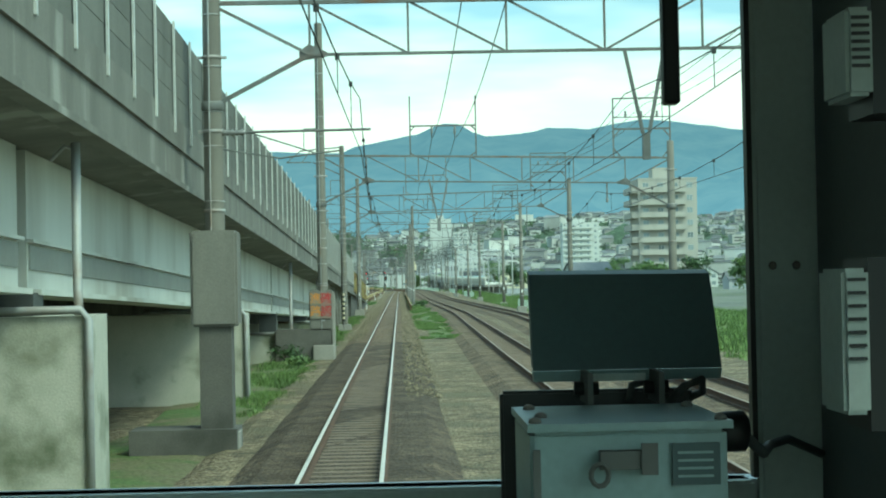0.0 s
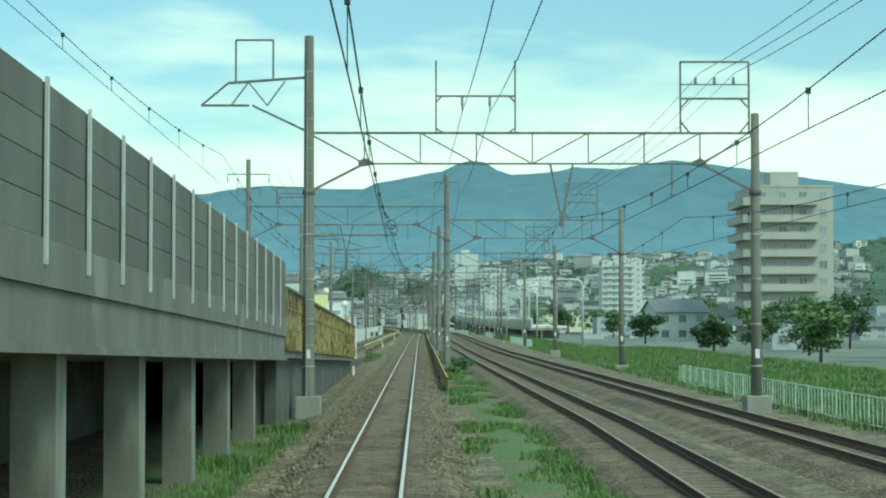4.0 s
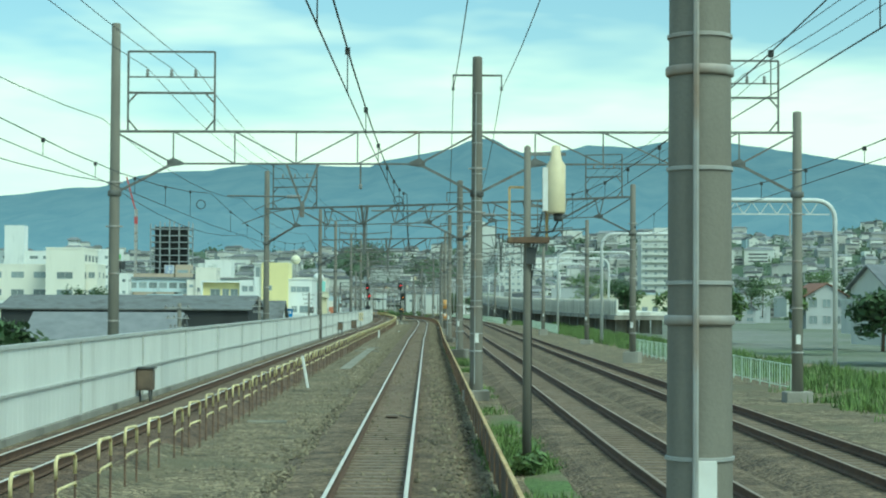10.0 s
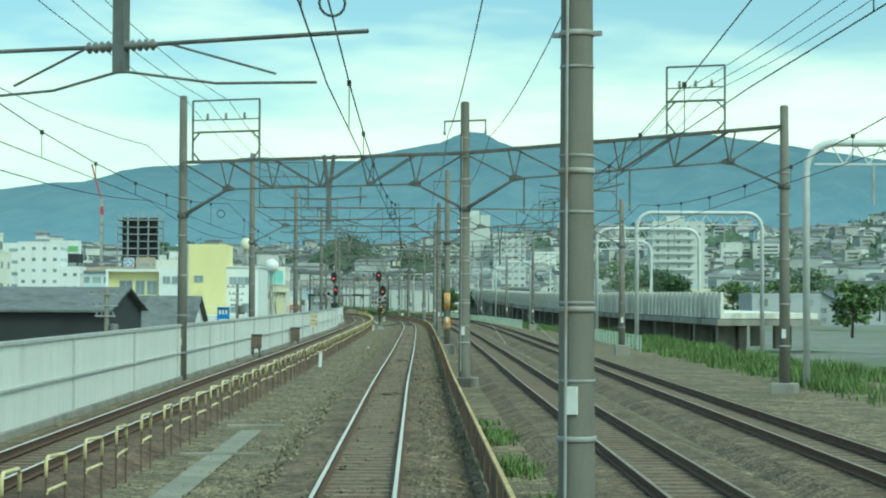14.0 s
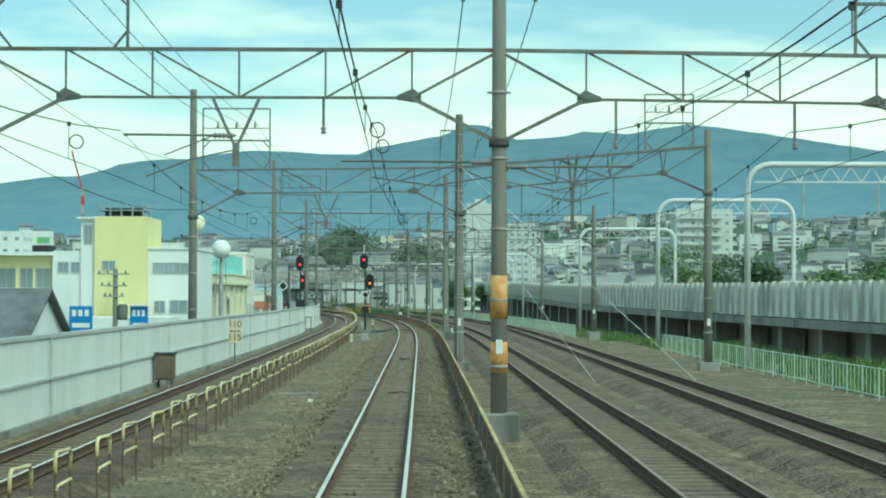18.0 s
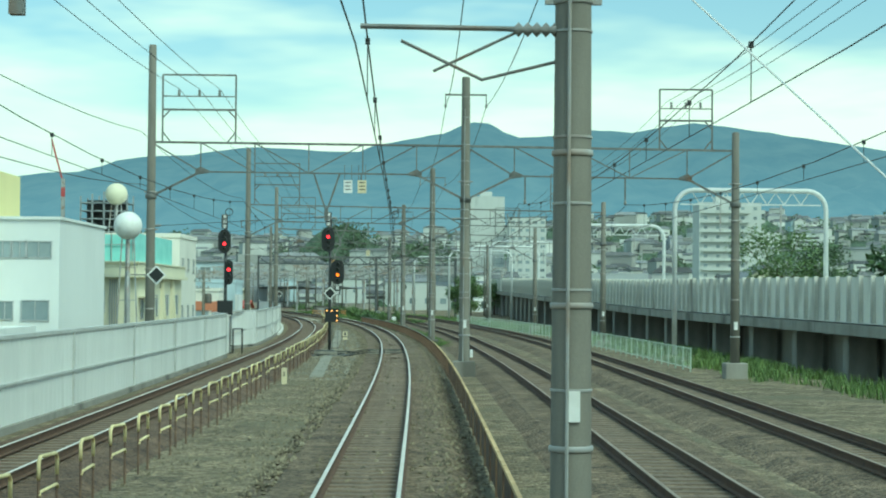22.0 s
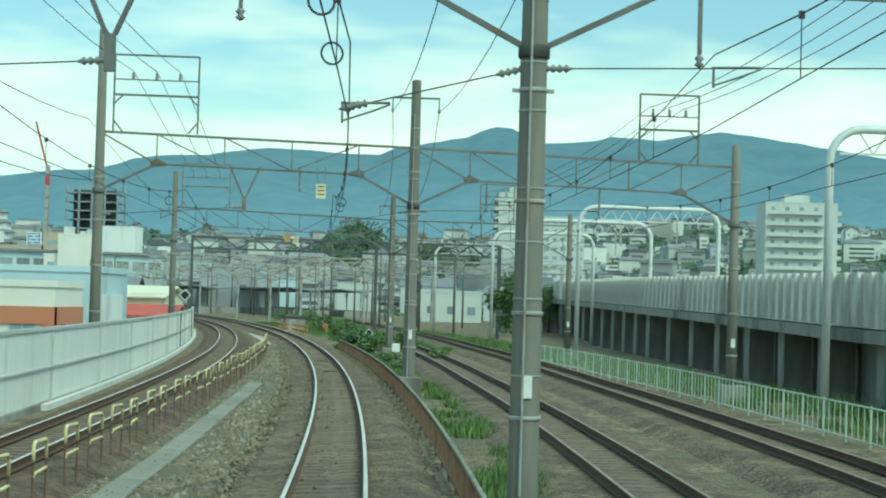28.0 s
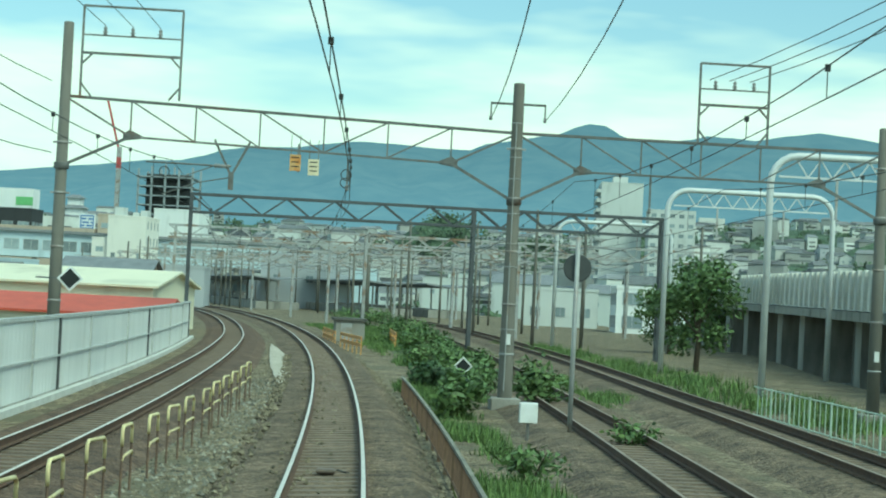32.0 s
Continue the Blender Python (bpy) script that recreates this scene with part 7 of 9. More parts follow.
def signal_head(parent, x, z, lit, colour, h=1.35, w=0.72, lamps=4):
    bm = bmesh.new()
    n = 10
    prof = []
    for k in range(n + 1):
        a = math.pi * k / n
        prof.append((math.cos(a) * w / 2, h / 2 - w / 2 + math.sin(a) * w / 2))
    for k in range(n + 1):
        a = math.pi + math.pi * k / n
        prof.append((math.cos(a) * w / 2, -h / 2 + w / 2 + math.sin(a) * w / 2))
    f = [bm.verts.new((px, -0.02, pz)) for px, pz in prof]
    r = [bm.verts.new((px * 0.97, 0.05, pz * 0.98)) for px, pz in prof]
    bm.faces.new(f)
    bm.faces.new(r[::-1])
    m = len(prof)
    for k in range(m):
        bm.faces.new((f[k], r[k], r[(k + 1) % m], f[(k + 1) % m]))
    hd = part("signal_head", bm, M_BLACK, parent, "black oval signal head", Matrix.Translation((x, -0.3, z)))
    bm = bmesh.new()
    box(bm, (-0.16, 0.05, -h * 0.36), (0.16, 0.3, h * 0.36))
    part("lamp_case", bm, M_BLACK, hd)
    for k in range(lamps):
        zz = h * 0.33 - k * h * 0.66 / (lamps - 1)
        rot = Matrix.Translation((0, -0.02, zz)) @ Matrix.Rotation(math.pi / 2, 4, "X")
        bm = bmesh.new()
        lathe(bm, [(0.088, -0.01), (0.088, 0.012)], 14, rot)
        part("lens", bm, colour if k == lit else M_LENS_OFF, hd, "lit signal lens" if k == lit else "dark signal lens")
        bm = bmesh.new()
        arc = []
        for q in range(9):
            a = math.radians(-20 + 220 * q / 8)
            arc.append((math.cos(a) * 0.105, math.sin(a) * 0.105))
        v0 = [bm.verts.new((ax, -0.02, zz + az)) for ax, az in arc]
        v1 = [bm.verts.new((ax, -0.26, zz + az - 0.02)) for ax, az in arc]
        v2 = [bm.verts.new((ax * 1.08, -0.26, zz + az * 1.08 - 0.02)) for ax, az in arc]
        v3 = [bm.verts.new((ax * 1.08, -0.02, zz + az * 1.08)) for ax, az in arc]
        for a4, b4 in ((v0, v1), (v1, v2), (v2, v3)):
            for q in range(8):
                bm.faces.new((a4[q], a4[q + 1], b4[q + 1], b4[q]))
        part("hood", bm, M_BLACK, hd)
    return hd


def letter_plate(parent, x, z, w, h, rows, back=M_BLACK, ink=M_WHITE):
    bm = bmesh.new()
    box(bm, (x - w / 2, -0.34, z), (x + w / 2, -0.30, z + h))
    pl = part("name_plate", bm, back, parent, "black plate with pale characters")
    for k in range(rows):
        c = z + h * (k + 0.5) / rows
        u = h / rows * 0.34
        bm = bmesh.new()
        for q in (-0.7, 0.1, 0.8):
            box(bm, (x - w * 0.33, -0.348, c + q * u - 0.018), (x + w * 0.33, -0.341, c + q * u + 0.018))
        box(bm, (x - 0.02, -0.350, c - u), (x + 0.02, -0.3485, c + u))
        part("character_bar", bm, ink, pl)


def signals():
    near = Matrix.Translation((0, 0, 0.206)) @ Matrix.Scale(0.923, 4)
    t = thing("signal_mast", at(588, -3.24) @ near, "black colour-light signal mast with a red and an amber lamp lit", "railway signal", "railway signals")
    bm = bmesh.new()
    tube(bm, [(0, 0, -0.75), (0, 0, 6.9)], 0.09, 10)
    part("pole", bm, M_DARKGREY, t, "dark steel pole")
    signal_head(t, -0.12, 5.7, 1, M_SIGNAL_RED)
    signal_head(t, 0.42, 3.9, 2, M_SIGNAL_AMBER)
    letter_plate(t, -0.1, 6.42, 0.32, 0.78, 3)
    letter_plate(t, 0.42, 2.65, 0.32, 0.52, 2)
    bm = bmesh.new()
    box(bm, (-0.35, -0.25, 4.68), (0.55, 0.25, 4.72))
    part("step_plate", bm, M_STEEL, t)
    bm = bmesh.new()
    bar(bm, (0, 0, 3.2), (0.55, 0, 4.6), 0.07)
    part("bracket", bm, M_STEEL, t)
    bm = bmesh.new()
    for x in (0.16, 0.46):
        tube(bm, [(x, 0.1, -0.7), (x, 0.1, 4.6)], 0.02, 5)
    for k in range(15):
        bar(bm, (0.16, 0.1, k * 0.3), (0.46, 0.1, k * 0.3), 0.025)
    part("ladder", bm, M_STEEL, t)
    bm = bmesh.new()
    box(bm, (-0.25, -0.32, 1.15), (0.5, -0.05, 1.9))
    ind = part("route_indicator", bm, M_BLACK, t, "black route indicator with small white lamps")
    for x, z in ((-0.15, 1.78), (0.12, 1.78), (0.4, 1.78), (0.4, 1.5), (0.4, 1.25)):
        bm = bmesh.new()
        lathe(bm, [(0.045, 0), (0.045, 0.02)], 10, Matrix.Translation((x, -0.32, z)) @ Matrix.Rotation(math.pi / 2, 4, "X"))
        part("indicator_lamp", bm, M_SIGNAL_WHITE, ind)
    diamond(t, Matrix.Translation((0.02, -0.36, 2.75)), 0.36)
    t2 = thing("signal_mast", at(588, -8.55) @ near, "black colour-light signal mast beside the wall with two red lamps lit", "railway signal", "railway signals")
    bm = bmesh.new()
    tube(bm, [(0, 0, -0.75), (0, 0, 6.6)], 0.09, 10)
    part("pole", bm, M_DARKGREY, t2, "dark steel pole")
    signal_head(t2, -0.05, 5.55, 2, M_SIGNAL_RED, 1.3, 0.7, 4)
    signal_head(t2, 0.2, 3.85, 1, M_SIGNAL_RED, 1.35, 0.46, 4)
    letter_plate(t2, -0.05, 6.25, 0.34, 0.78, 3)
    bm = bmesh.new()
    box(bm, (-0.42, -0.3, 1.5), (0.42, -0.05, 2.3))
    part("route_indicator", bm, M_BLACK, t2, "dark unlit route indicator")
    bm = bmesh.new()
    box(bm, (-0.2, -0.12, -0.7), (0.35, 0.2, 1.45))
    part("relay_case", bm, M_DARKGREY, t2)
    bm = bmesh.new()
    for x in (0.45, 0.95):
        for y in (-0.3, 0.3):
            bar(bm, (x, y, -0.7), (x, y, 0.75), 0.04)
    for y in (-0.3, 0.3):
        bar(bm, (0.45, y, 0.75), (0.95, y, 0.75), 0.04)
    part("guard_frame", bm, M_BLACK, t2)
    # base tangle of the near signal
    for k, (x, y, w, d, h) in enumerate(((-0.9, -0.5, 0.9, 0.6, 0.14), (0.35, 0.4, 0.8, 0.5, 0.22), (-0.2, 1.0, 0.7, 0.5, 0.1))):
        bm = bmesh.new()
        box(bm, (x - w / 2, y - d / 2, -0.4), (x + w / 2, y + d / 2, -0.36 + h))
        bmesh.ops.bevel(bm, geom=bm.edges[:], offset=0.02, segments=1, affect="EDGES")
        solid("cable_pit", bm, M_TROUGH, "grey concrete cable pit at the signal's foot", "cable pit", "cable pits", m=at(588.6, -3.3))
    bm = bmesh.new()
    tube(bm, [(-1.6, -1.0, -0.3), (-0.8, -1.1, -0.18), (0.2, -0.9, -0.22), (1.0, -0.8, -0.2), (1.8, -0.5, -0.34)], 0.035, 6)
    solid("ground_cable", bm, M_BLACK, "dark cable lying on the gravel at the signal's foot", "cable", m=at(588.6, -3.3))
    # round pit with its lid, cable loops and leads across the track
    t = thing("round_pit", at(585.9, -3.4, -0.4), "round concrete cable pit with a dark lid near the signal", "cable pit", "cable pits")
    bm = bmesh.new()
    lathe(bm, [(0.0, 0.0), (0.62, 0.0), (0.6, 0.24), (0.5, 0.26), (0.0, 0.26)], 20)
    part("ring", bm, M_TROUGH, t)
    bm = bmesh.new()
    lathe(bm, [(0.0, 0.262), (0.5, 0.262), (0.48, 0.31), (0.0, 0.32)], 20)
    part("lid", bm, M_DARKGREY, t, "dark steel lid")
    for k, (r, dx, dy) in enumerate(((0.85, 0.05, -0.1), (1.0, 0.35, -0.2), (0.75, 0.5, 0.3))):
        bm = bmesh.new()
        pts = [(dx + r * 1.15 * math.cos(a * 0.3 + k), dy + r * 1.3 * math.sin(a * 0.3 + k), 0.07 + 0.05 * math.sin(a * 0.9 + k)) for a in range(17)]
        tube(bm, pts, 0.032, 6)
        solid("cable_loop", bm, M_STEEL if k == 1 else M_BLACK, "loose loop of signal cable on the gravel by the round pit", "cable", "cable loops", m=at(585.9, -3.4, -0.4))
    for s in (584.2, 587.0, 589.4):
        t = thing("track_lead", at(s, 0, -0.21), "pair of dark leads clipped to a pale board across the track", "cable", "track leads")
        for x0, x1 in ((-1.25, -0.72), (-0.42, 0.42), (0.72, 1.2)):
            bm = bmesh.new()
            box(bm, (x0, -0.1, 0.0), (x1, 0.1, 0.055))
            bmesh.ops.bevel(bm, geom=bm.edges[:], offset=0.012, segments=1, affect="EDGES")
            part("board", bm, M_TROUGH, t)
        bm = bmesh.new()
        tube(bm, [(-2.4, 0.15, -0.13), (-1.2, 0.02, 0.08), (-0.6, 0.0, 0.045), (0, -0.03, 0.075), (0.5, 0.02, 0.07)], 0.022, 5)
        part("lead", bm, M_BLACK, t)
    t = thing("gravel_sign", at(598.3, -2.6, -0.4), "small cream sign plates on a short stake near the signal", "track sign")
    bm = bmesh.new()
    bar(bm, (0, 0, -0.1), (0, 0, 0.7), 0.05)
    part("stake", bm, M_STEEL, t)
    for z0, z1 in ((0.72, 0.98), (0.52, 0.66)):
        bm = bmesh.new()
        box(bm, (-0.13, -0.045, z0), (0.13, -0.028, z1))
        part("plate", bm, M_CREAM, t)
    bm = bmesh.new()
    bar(bm, (0, 0, 0.7), (0, 0, 0.98), 0.04)
    part("upright", bm, M_STEEL, t)
    bm = bmesh.new()
    box(bm, (-0.055, -0.052, 0.77), (0.055, -0.046, 0.93))
    part("mark", bm, M_DARKGREY, t)
    # old concrete beams laid across the gravel
    for s, l0, l1 in ((410.4, -3.76, -2.2), (418.4, -3.66, -2.3), (494.6, -3.6, -2.4), (341.5, -3.7, -2.7)):
        bm = bmesh.new()
        box(bm, (l0, -0.14, -0.45), (l1, 0.14, -0.3))
        bmesh.ops.bevel(bm, geom=bm.edges[:], offset=0.02, segments=1, affect="EDGES")
        solid("concrete_beam", bm, M_TROUGH, "weathered concrete beam laid across the gravel by the trough", "beam", "concrete beams", m=at(s, 0))


def diamond(parent, m, r=0.36):
    """A black square set on its corner, with a white edge."""
    for nm, rr, y, mt in (("diamond_edge", r, 0.0, M_WHITE), ("diamond_face", r * 0.78, -0.012, M_BLACK)):
        bm = bmesh.new()
        f = [bm.verts.new((x * rr, y - 0.01, z * rr)) for x, z in ((0, 1), (-1, 0), (0, -1), (1, 0))]
        g = [bm.verts.new((x * rr, y, z * rr)) for x, z in ((0, 1), (-1, 0), (0, -1), (1, 0))]
        bm.faces.new(f)
        bm.faces.new(g[::-1])
        for k in range(4):
            bm.faces.new((f[k], g[k], g[(k + 1) % 4], f[(k + 1) % 4]))
        part(nm, bm, mt, parent, m=m)


signals()


def small_signs():
    # speed boards beside the wall
    t = thing("speed_sign", at(522, -7.75), "cream speed boards reading 110 and 115 on a slim post", "speed sign")
    bm = bmesh.new()
    bar(bm, (0, 0, -0.5), (0, 0, 1.5), 0.05)
    part("post", bm, M_DARKGREY, t)
    for z, tx in ((1.12, "110"), (0.52, "115")):
        bm = bmesh.new()
        box(bm, (-0.33, -0.05, z - 0.02), (0.33, -0.02, z + 0.42))
        bd = part("board", bm, M_CREAM, t, "cream board with black figures")
        writing(tx, 0.42, Matrix.Translation((0, -0.055, z + 0.22)), M_BLACK, bd)
    bm = bmesh.new()
    box(bm, (-0.3, -0.05, 0.96), (0.3, -0.02, 1.09))
    sb = part("sub_board", bm, M_CREAM, t)
    bm = bmesh.new()
    for x in (-0.2, -0.04, 0.12):
        box(bm, (x, -0.056, 0.985), (x + 0.1, -0.051, 1.065))
    part("lettering_bar", bm, M_BLACK, sb)
    # diamonds
    t = thing("diamond_sign", at(690, 3.7), "black diamond marker with a white edge on a post", "marker sign", "diamond markers")
    bm = bmesh.new()
    tube(bm, [(0, 0, -0.45), (0, 0, 0.9)], 0.03, 6)
    part("post", bm, M_STEEL, t)
    bm = bmesh.new()
    lathe(bm, [(0.09, -0.45), (0.06, -0.1), (0.035, -0.05)], 8)
    part("foot", bm, M_HOOP_YELLOW, t, "orange-yellow foot")
    diamond(t, Matrix.Translation((0, -0.05, 0.75)), 0.27)
    for s, l, z in ((686, -7.02, 2.7), (558.4, -8.2, 3.3)):
        t = thing("diamond_sign", at(s, l), "black diamond marker with a white edge on a bracket", "marker sign", "diamond markers")
        diamond(t, Matrix.Translation((0, -0.05, z)), 0.34)
        bm = bmesh.new()
        bar(bm, (0, 0.03, z), (-0.9, 0.03, z), 0.04)
        part("bracket", bm, M_STEEL, t)
    # hanging plates below the beams
    for s, l, z, mt, lb in ((687.5, -1.35, 6.15, M_BAND_ORANGE, "orange plate hanging from the beam"), (687.5, -0.85, 6.05, M_CREAM, "pale plate hanging from the beam"), (557.8, -1.6, 6.38, M_WHITE, "white plate hanging from the beam"), (557.8, -1.12, 6.38, M_CREAM, "pale plate hanging from the beam"), (638.0, -0.6, 5.95, M_CREAM, "pale plate hanging from the beam")):
        t = thing("hanging_plate", at(s, l), lb, "sign plate", "hanging plates")
        bm = bmesh.new()
        box(bm, (-0.15, -0.02, z - 0.22), (0.15, 0.02, z + 0.22))
        p = part("plate", bm, mt, t)
        bm = bmesh.new()
        for dz in (-0.1, 0.02, 0.14):
            box(bm, (-0.1, -0.026, z + dz - 0.015), (0.1, -0.021, z + dz + 0.015))
        part("mark_bar", bm, M_BLACK, p)
        for x in (-0.15, 0.15):
            bm = bmesh.new()
            bar(bm, (x * 0.8, 0, z + 0.22), (x * 0.8, 0, z + 0.75), 0.02)
            part("hanger", bm, M_STEEL, t)
    # round sign seen from behind, a pale case by the masts, the low hut and orange guard rails in the yard
    t = thing("round_sign", at(678.6, 5.3), "round dark disc sign on a grey pole by the tracks", "track sign")
    bm = bmesh.new()
    tube(bm, [(0, 0, -0.5), (0, 0, 4.2)], 0.055, 8)
    part("pole", bm, M_STEEL_LIGHT, t)
    bm = bmesh.new()
    lathe(bm, [(0.30, -0.012), (0.32, 0.0), (0.30, 0.012)], 22, Matrix.Translation((0.02, 0.08, 3.5)) @ Matrix.Rotation(math.pi / 2, 4, "X"))
    part("disc", bm, M_DARKGREY, t, "dark grey disc")
    t = thing("equipment_case", at(677.9, 4.28), "small pale equipment case on a stake in the weeds", "equipment case")
    bm = bmesh.new()
    box(bm, (-0.2, -0.1, 0.02), (0.2, 0.1, 0.47))
    bmesh.ops.bevel(bm, geom=bm.edges[:], offset=0.015, segments=1, affect="EDGES")
    part("case", bm, M_WHITE, t)
    bm = bmesh.new()
    bar(bm, (0, 0, -0.5), (0, 0, 0.02), 0.06)
    part("stake", bm, M_STEEL, t)
    t = thing("relay_hut", at(752, 1.5), "low grey concrete relay hut beside the track", "hut")
    bm = bmesh.new()
    box(bm, (0.7, 0, -0.5), (2.5, 3.0, 0.9))
    part("wall", bm, M_CONC, t)
    bm = bmesh.new()
    box(bm, (0.55, -0.15, 0.9), (2.65, 3.15, 1.06))
    part("roof_slab", bm, M_CONC_DARK, t)
    bm = bmesh.new()
    box(bm, (1.0, -0.03, -0.4), (1.7, -0.002, 0.75))
    part("door", bm, M_STEEL_LIGHT, t, "pale steel door")
    for s0, l0, s1, l1 in ((728, 2.25, 736, 1.6), (741, 5.0, 752, 5.6), (738, 1.4, 748, 1.2)):
        t = thing("guard_rail", Matrix(), "faded orange guard rail between the station tracks", "guard rail", "orange guard rails")
        n = 5
        for k in range(n + 1):
            q = P(s0 + (s1 - s0) * k / n, l0 + (l1 - l0) * k / n, 0)
            bm = bmesh.new()
            bar(bm, q + Vector((0, 0, -0.5)), q + Vector((0, 0, 0.5)), 0.06)
            part("post", bm, M_BAND_ORANGE, t)
        for h in (0.1, 0.45):
            bm = bmesh.new()
            bar(bm, P(s0, l0, h), P(s1, l1, h), 0.06, 0.16)
            part("rail_board", bm, M_BAND_ORANGE, t)
    # utility poles in the street behind the wall
    for s, l, h in ((532, -14.9, 4.0), (470, -15.5, 3.2), (404, -14.0, 2.6), (640, -13.5, 4.5)):
        t = thing("utility_pole", at(s, l), "concrete street utility pole with cross-arms and a transformer", "utility pole", "utility poles")
        bm = bmesh.new()
        lathe(bm, [(0.16, -4.7), (0.12, h), (0.06, h + 0.05)], 10)
        part("pole", bm, M_MAST, t)
        for z, w in ((h - 0.25, 0.9), (h - 0.85, 0.75), (h - 1.4, 0.6)):
            bm = bmesh.new()
            bar(bm, (-w, -0.13, z), (w * 0.8, -0.13, z), 0.08)
            arm_ob = part("cross_arm", bm, M_STEEL_LIGHT, t)
            for x in (-w + 0.1, -w * 0.4, w * 0.6):
                bm = bmesh.new()
                lathe(bm, [(0.05, z + 0.04), (0.06, z + 0.12), (0.03, z + 0.2)], 8, Matrix.Translation((x, -0.13, 0)))
                part("insulator", bm, M_INSUL, arm_ob)
        bm = bmesh.new()
        lathe(bm, [(0.24, h - 2.6), (0.26, h - 2.5), (0.26, h - 1.9), (0.2, h - 1.8)], 12, Matrix.Translation((0.38, 0, 0)))
        part("transformer", bm, M_STEEL, t, "grey drum transformer")
    # warning bands on one mast, stays beside it
    t = thing("mast_bands", at(477.3, 2.42), "faded orange warning bands wrapped round the mast", "warning band")
    for z0, z1 in ((2.2, 3.1), (1.05, 1.7)):
        bm = bmesh.new()
        lathe(bm, [(0.186, z0), (0.182, z1)], 16)
        part("band", bm, M_BAND_ORANGE, t)
    for z, s, l in ((8.0, 503.0, 10.6), (6.6, 504.0, 7.0)):
        wire("stay_wire", [P(513.3, 2.35, z), P(s, l, -0.4)], 0.009, "pale stay wire from mast to ground", "stay", 5).data.materials[0] = M_WHITE
    # striped stay guard by the ramp
    t = thing("stay_guard", at(161, -2.75), "yellow and black striped guard on a mast stay", "stay guard")
    for k in range(12):
        bm = bmesh.new()
        lathe(bm, [(0.07, 0.2 + k * 0.15), (0.07, 0.35 + k * 0.15)], 10, Matrix.Shear("XZ", 4, (0.0, 0.0)))
        part("stripe", bm, M_CREAM if k % 2 else M_BLACK, t)
    bm = bmesh.new()
    tube(bm, [(0, 0, -0.5), (0, 0, 0.2)], 0.03, 6)
    tube(bm, [(0, 0, 2.0), (0.02, 0.4, 8.0)], 0.02, 5)
    part("stay", bm, M_STEEL, t)
    # switch on a slim pole between the tracks
    t = thing("pole_switch", at(331, 2.8), "slim pole with a cream switch case and a small steel platform", "pole switch")
    bm = bmesh.new()
    lathe(bm, [(0.085, -0.5), (0.065, 5.75), (0.0, 5.8)], 10)
    part("pole", bm, M_MAST, t, "slim grey pole")
    bm = bmesh.new()
    box(bm, (-0.38, -0.3, 3.92), (0.42, 0.3, 3.98))
    for y in (-0.28, 0.28):
        bar(bm, (-0.38, y, 3.9), (0.42, y, 3.9), 0.06)
    part("platform", bm, M_RUST, t, "brown steel platform")
    bm = bmesh.new()
    for x in (-0.34, 0.4):
        bar(bm, (x, 0.25, 3.98), (x, 0.25, 4.98), 0.045)
    bar(bm, (-0.34, 0.25, 4.98), (0.0, 0.25, 4.98), 0.045)
    part("guard_frame", bm, M_RUST_YELLOW, t, "ochre guard frame")
    bm = bmesh.new()
    bar(bm, (0, 0, 5.62), (0.75, 0, 5.62), 0.06)
    bar(bm, (0, 0, 4.6), (0.35, 0, 4.6), 0.05)
    part("arm", bm, M_STEEL, t)
    bm = bmesh.new()
    lathe(bm, [(0.17, 4.45), (0.19, 4.5), (0.19, 5.4), (0.12, 5.5), (0.08, 5.78), (0.0, 5.8)], 14, Matrix.Translation((0.56, 0, 0)))
    case = part("switch_case", bm, M_CREAM, t, "cream cylindrical switch case")
    bm = bmesh.new()
    box(bm, (0.3, -0.12, 4.5), (0.4, 0.12, 5.35))
    part("side_box", bm, M_WHITE, case)
    bm = bmesh.new()
    lathe(bm, [(0.07, 4.3), (0.09, 4.35), (0.09, 4.45)], 10, Matrix.Translation((0.6, 0, 0)))
    part("bushing", bm, M_DARKGREY, case)
    bm = bmesh.new()
    box(bm, (-0.02, -0.16, 3.45), (0.16, -0.04, 3.78))
    part("junction_box", bm, M_DARKGREY, t, "small dark box")
    bm = bmesh.new()
    tube(bm, [(0.6, 0, 4.3), (0.5, 0, 4.1), (0.2, 0, 4.08), (0.08, 0, 3.7), (0.08, 0.06, -0.4)], 0.022, 6)
    tube(bm, [(0.5, 0.05, 5.5), (0.3, 0.3, 4.4), (0.1, 0.08, 3.2)], 0.012, 5)
    part("cable", bm, M_BLACK, t)
    # relay boxes by the wall
    for s, l, w, h, z in ((498.5, -7.6, 0.6, 0.85, -0.1), (351, -7.75, 0.5, 0.65, 0.0), (471, -7.75, 0.5, 0.7, 0.1), (304, -7.7, 0.46, 0.78, 0.62)):
        t = thing("relay_box", at(s, l), "brown steel relay box on short legs by the wall", "relay box", "relay boxes")
        bm = bmesh.new()
        box(bm, (-w / 2, -0.25, z), (w / 2, 0.25, z + h))
        bmesh.ops.bevel(bm, geom=bm.edges[:], offset=0.02, segments=1, affect="EDGES")
        bx = part("case", bm, M_BOX_BROWN, t)
        bm = bmesh.new()
        box(bm, (-w / 2 + 0.06, -0.27, z + 0.06), (w / 2 - 0.06, -0.251, z + h - 0.06))
        part("door", bm, M_BOX_BROWN, bx)
        bm = bmesh.new()
        box(bm, (-w / 2 - 0.05, -0.3, z + h), (w / 2 + 0.05, 0.3, z + h + 0.05))
        part("lid", bm, M_DARKGREY, bx)
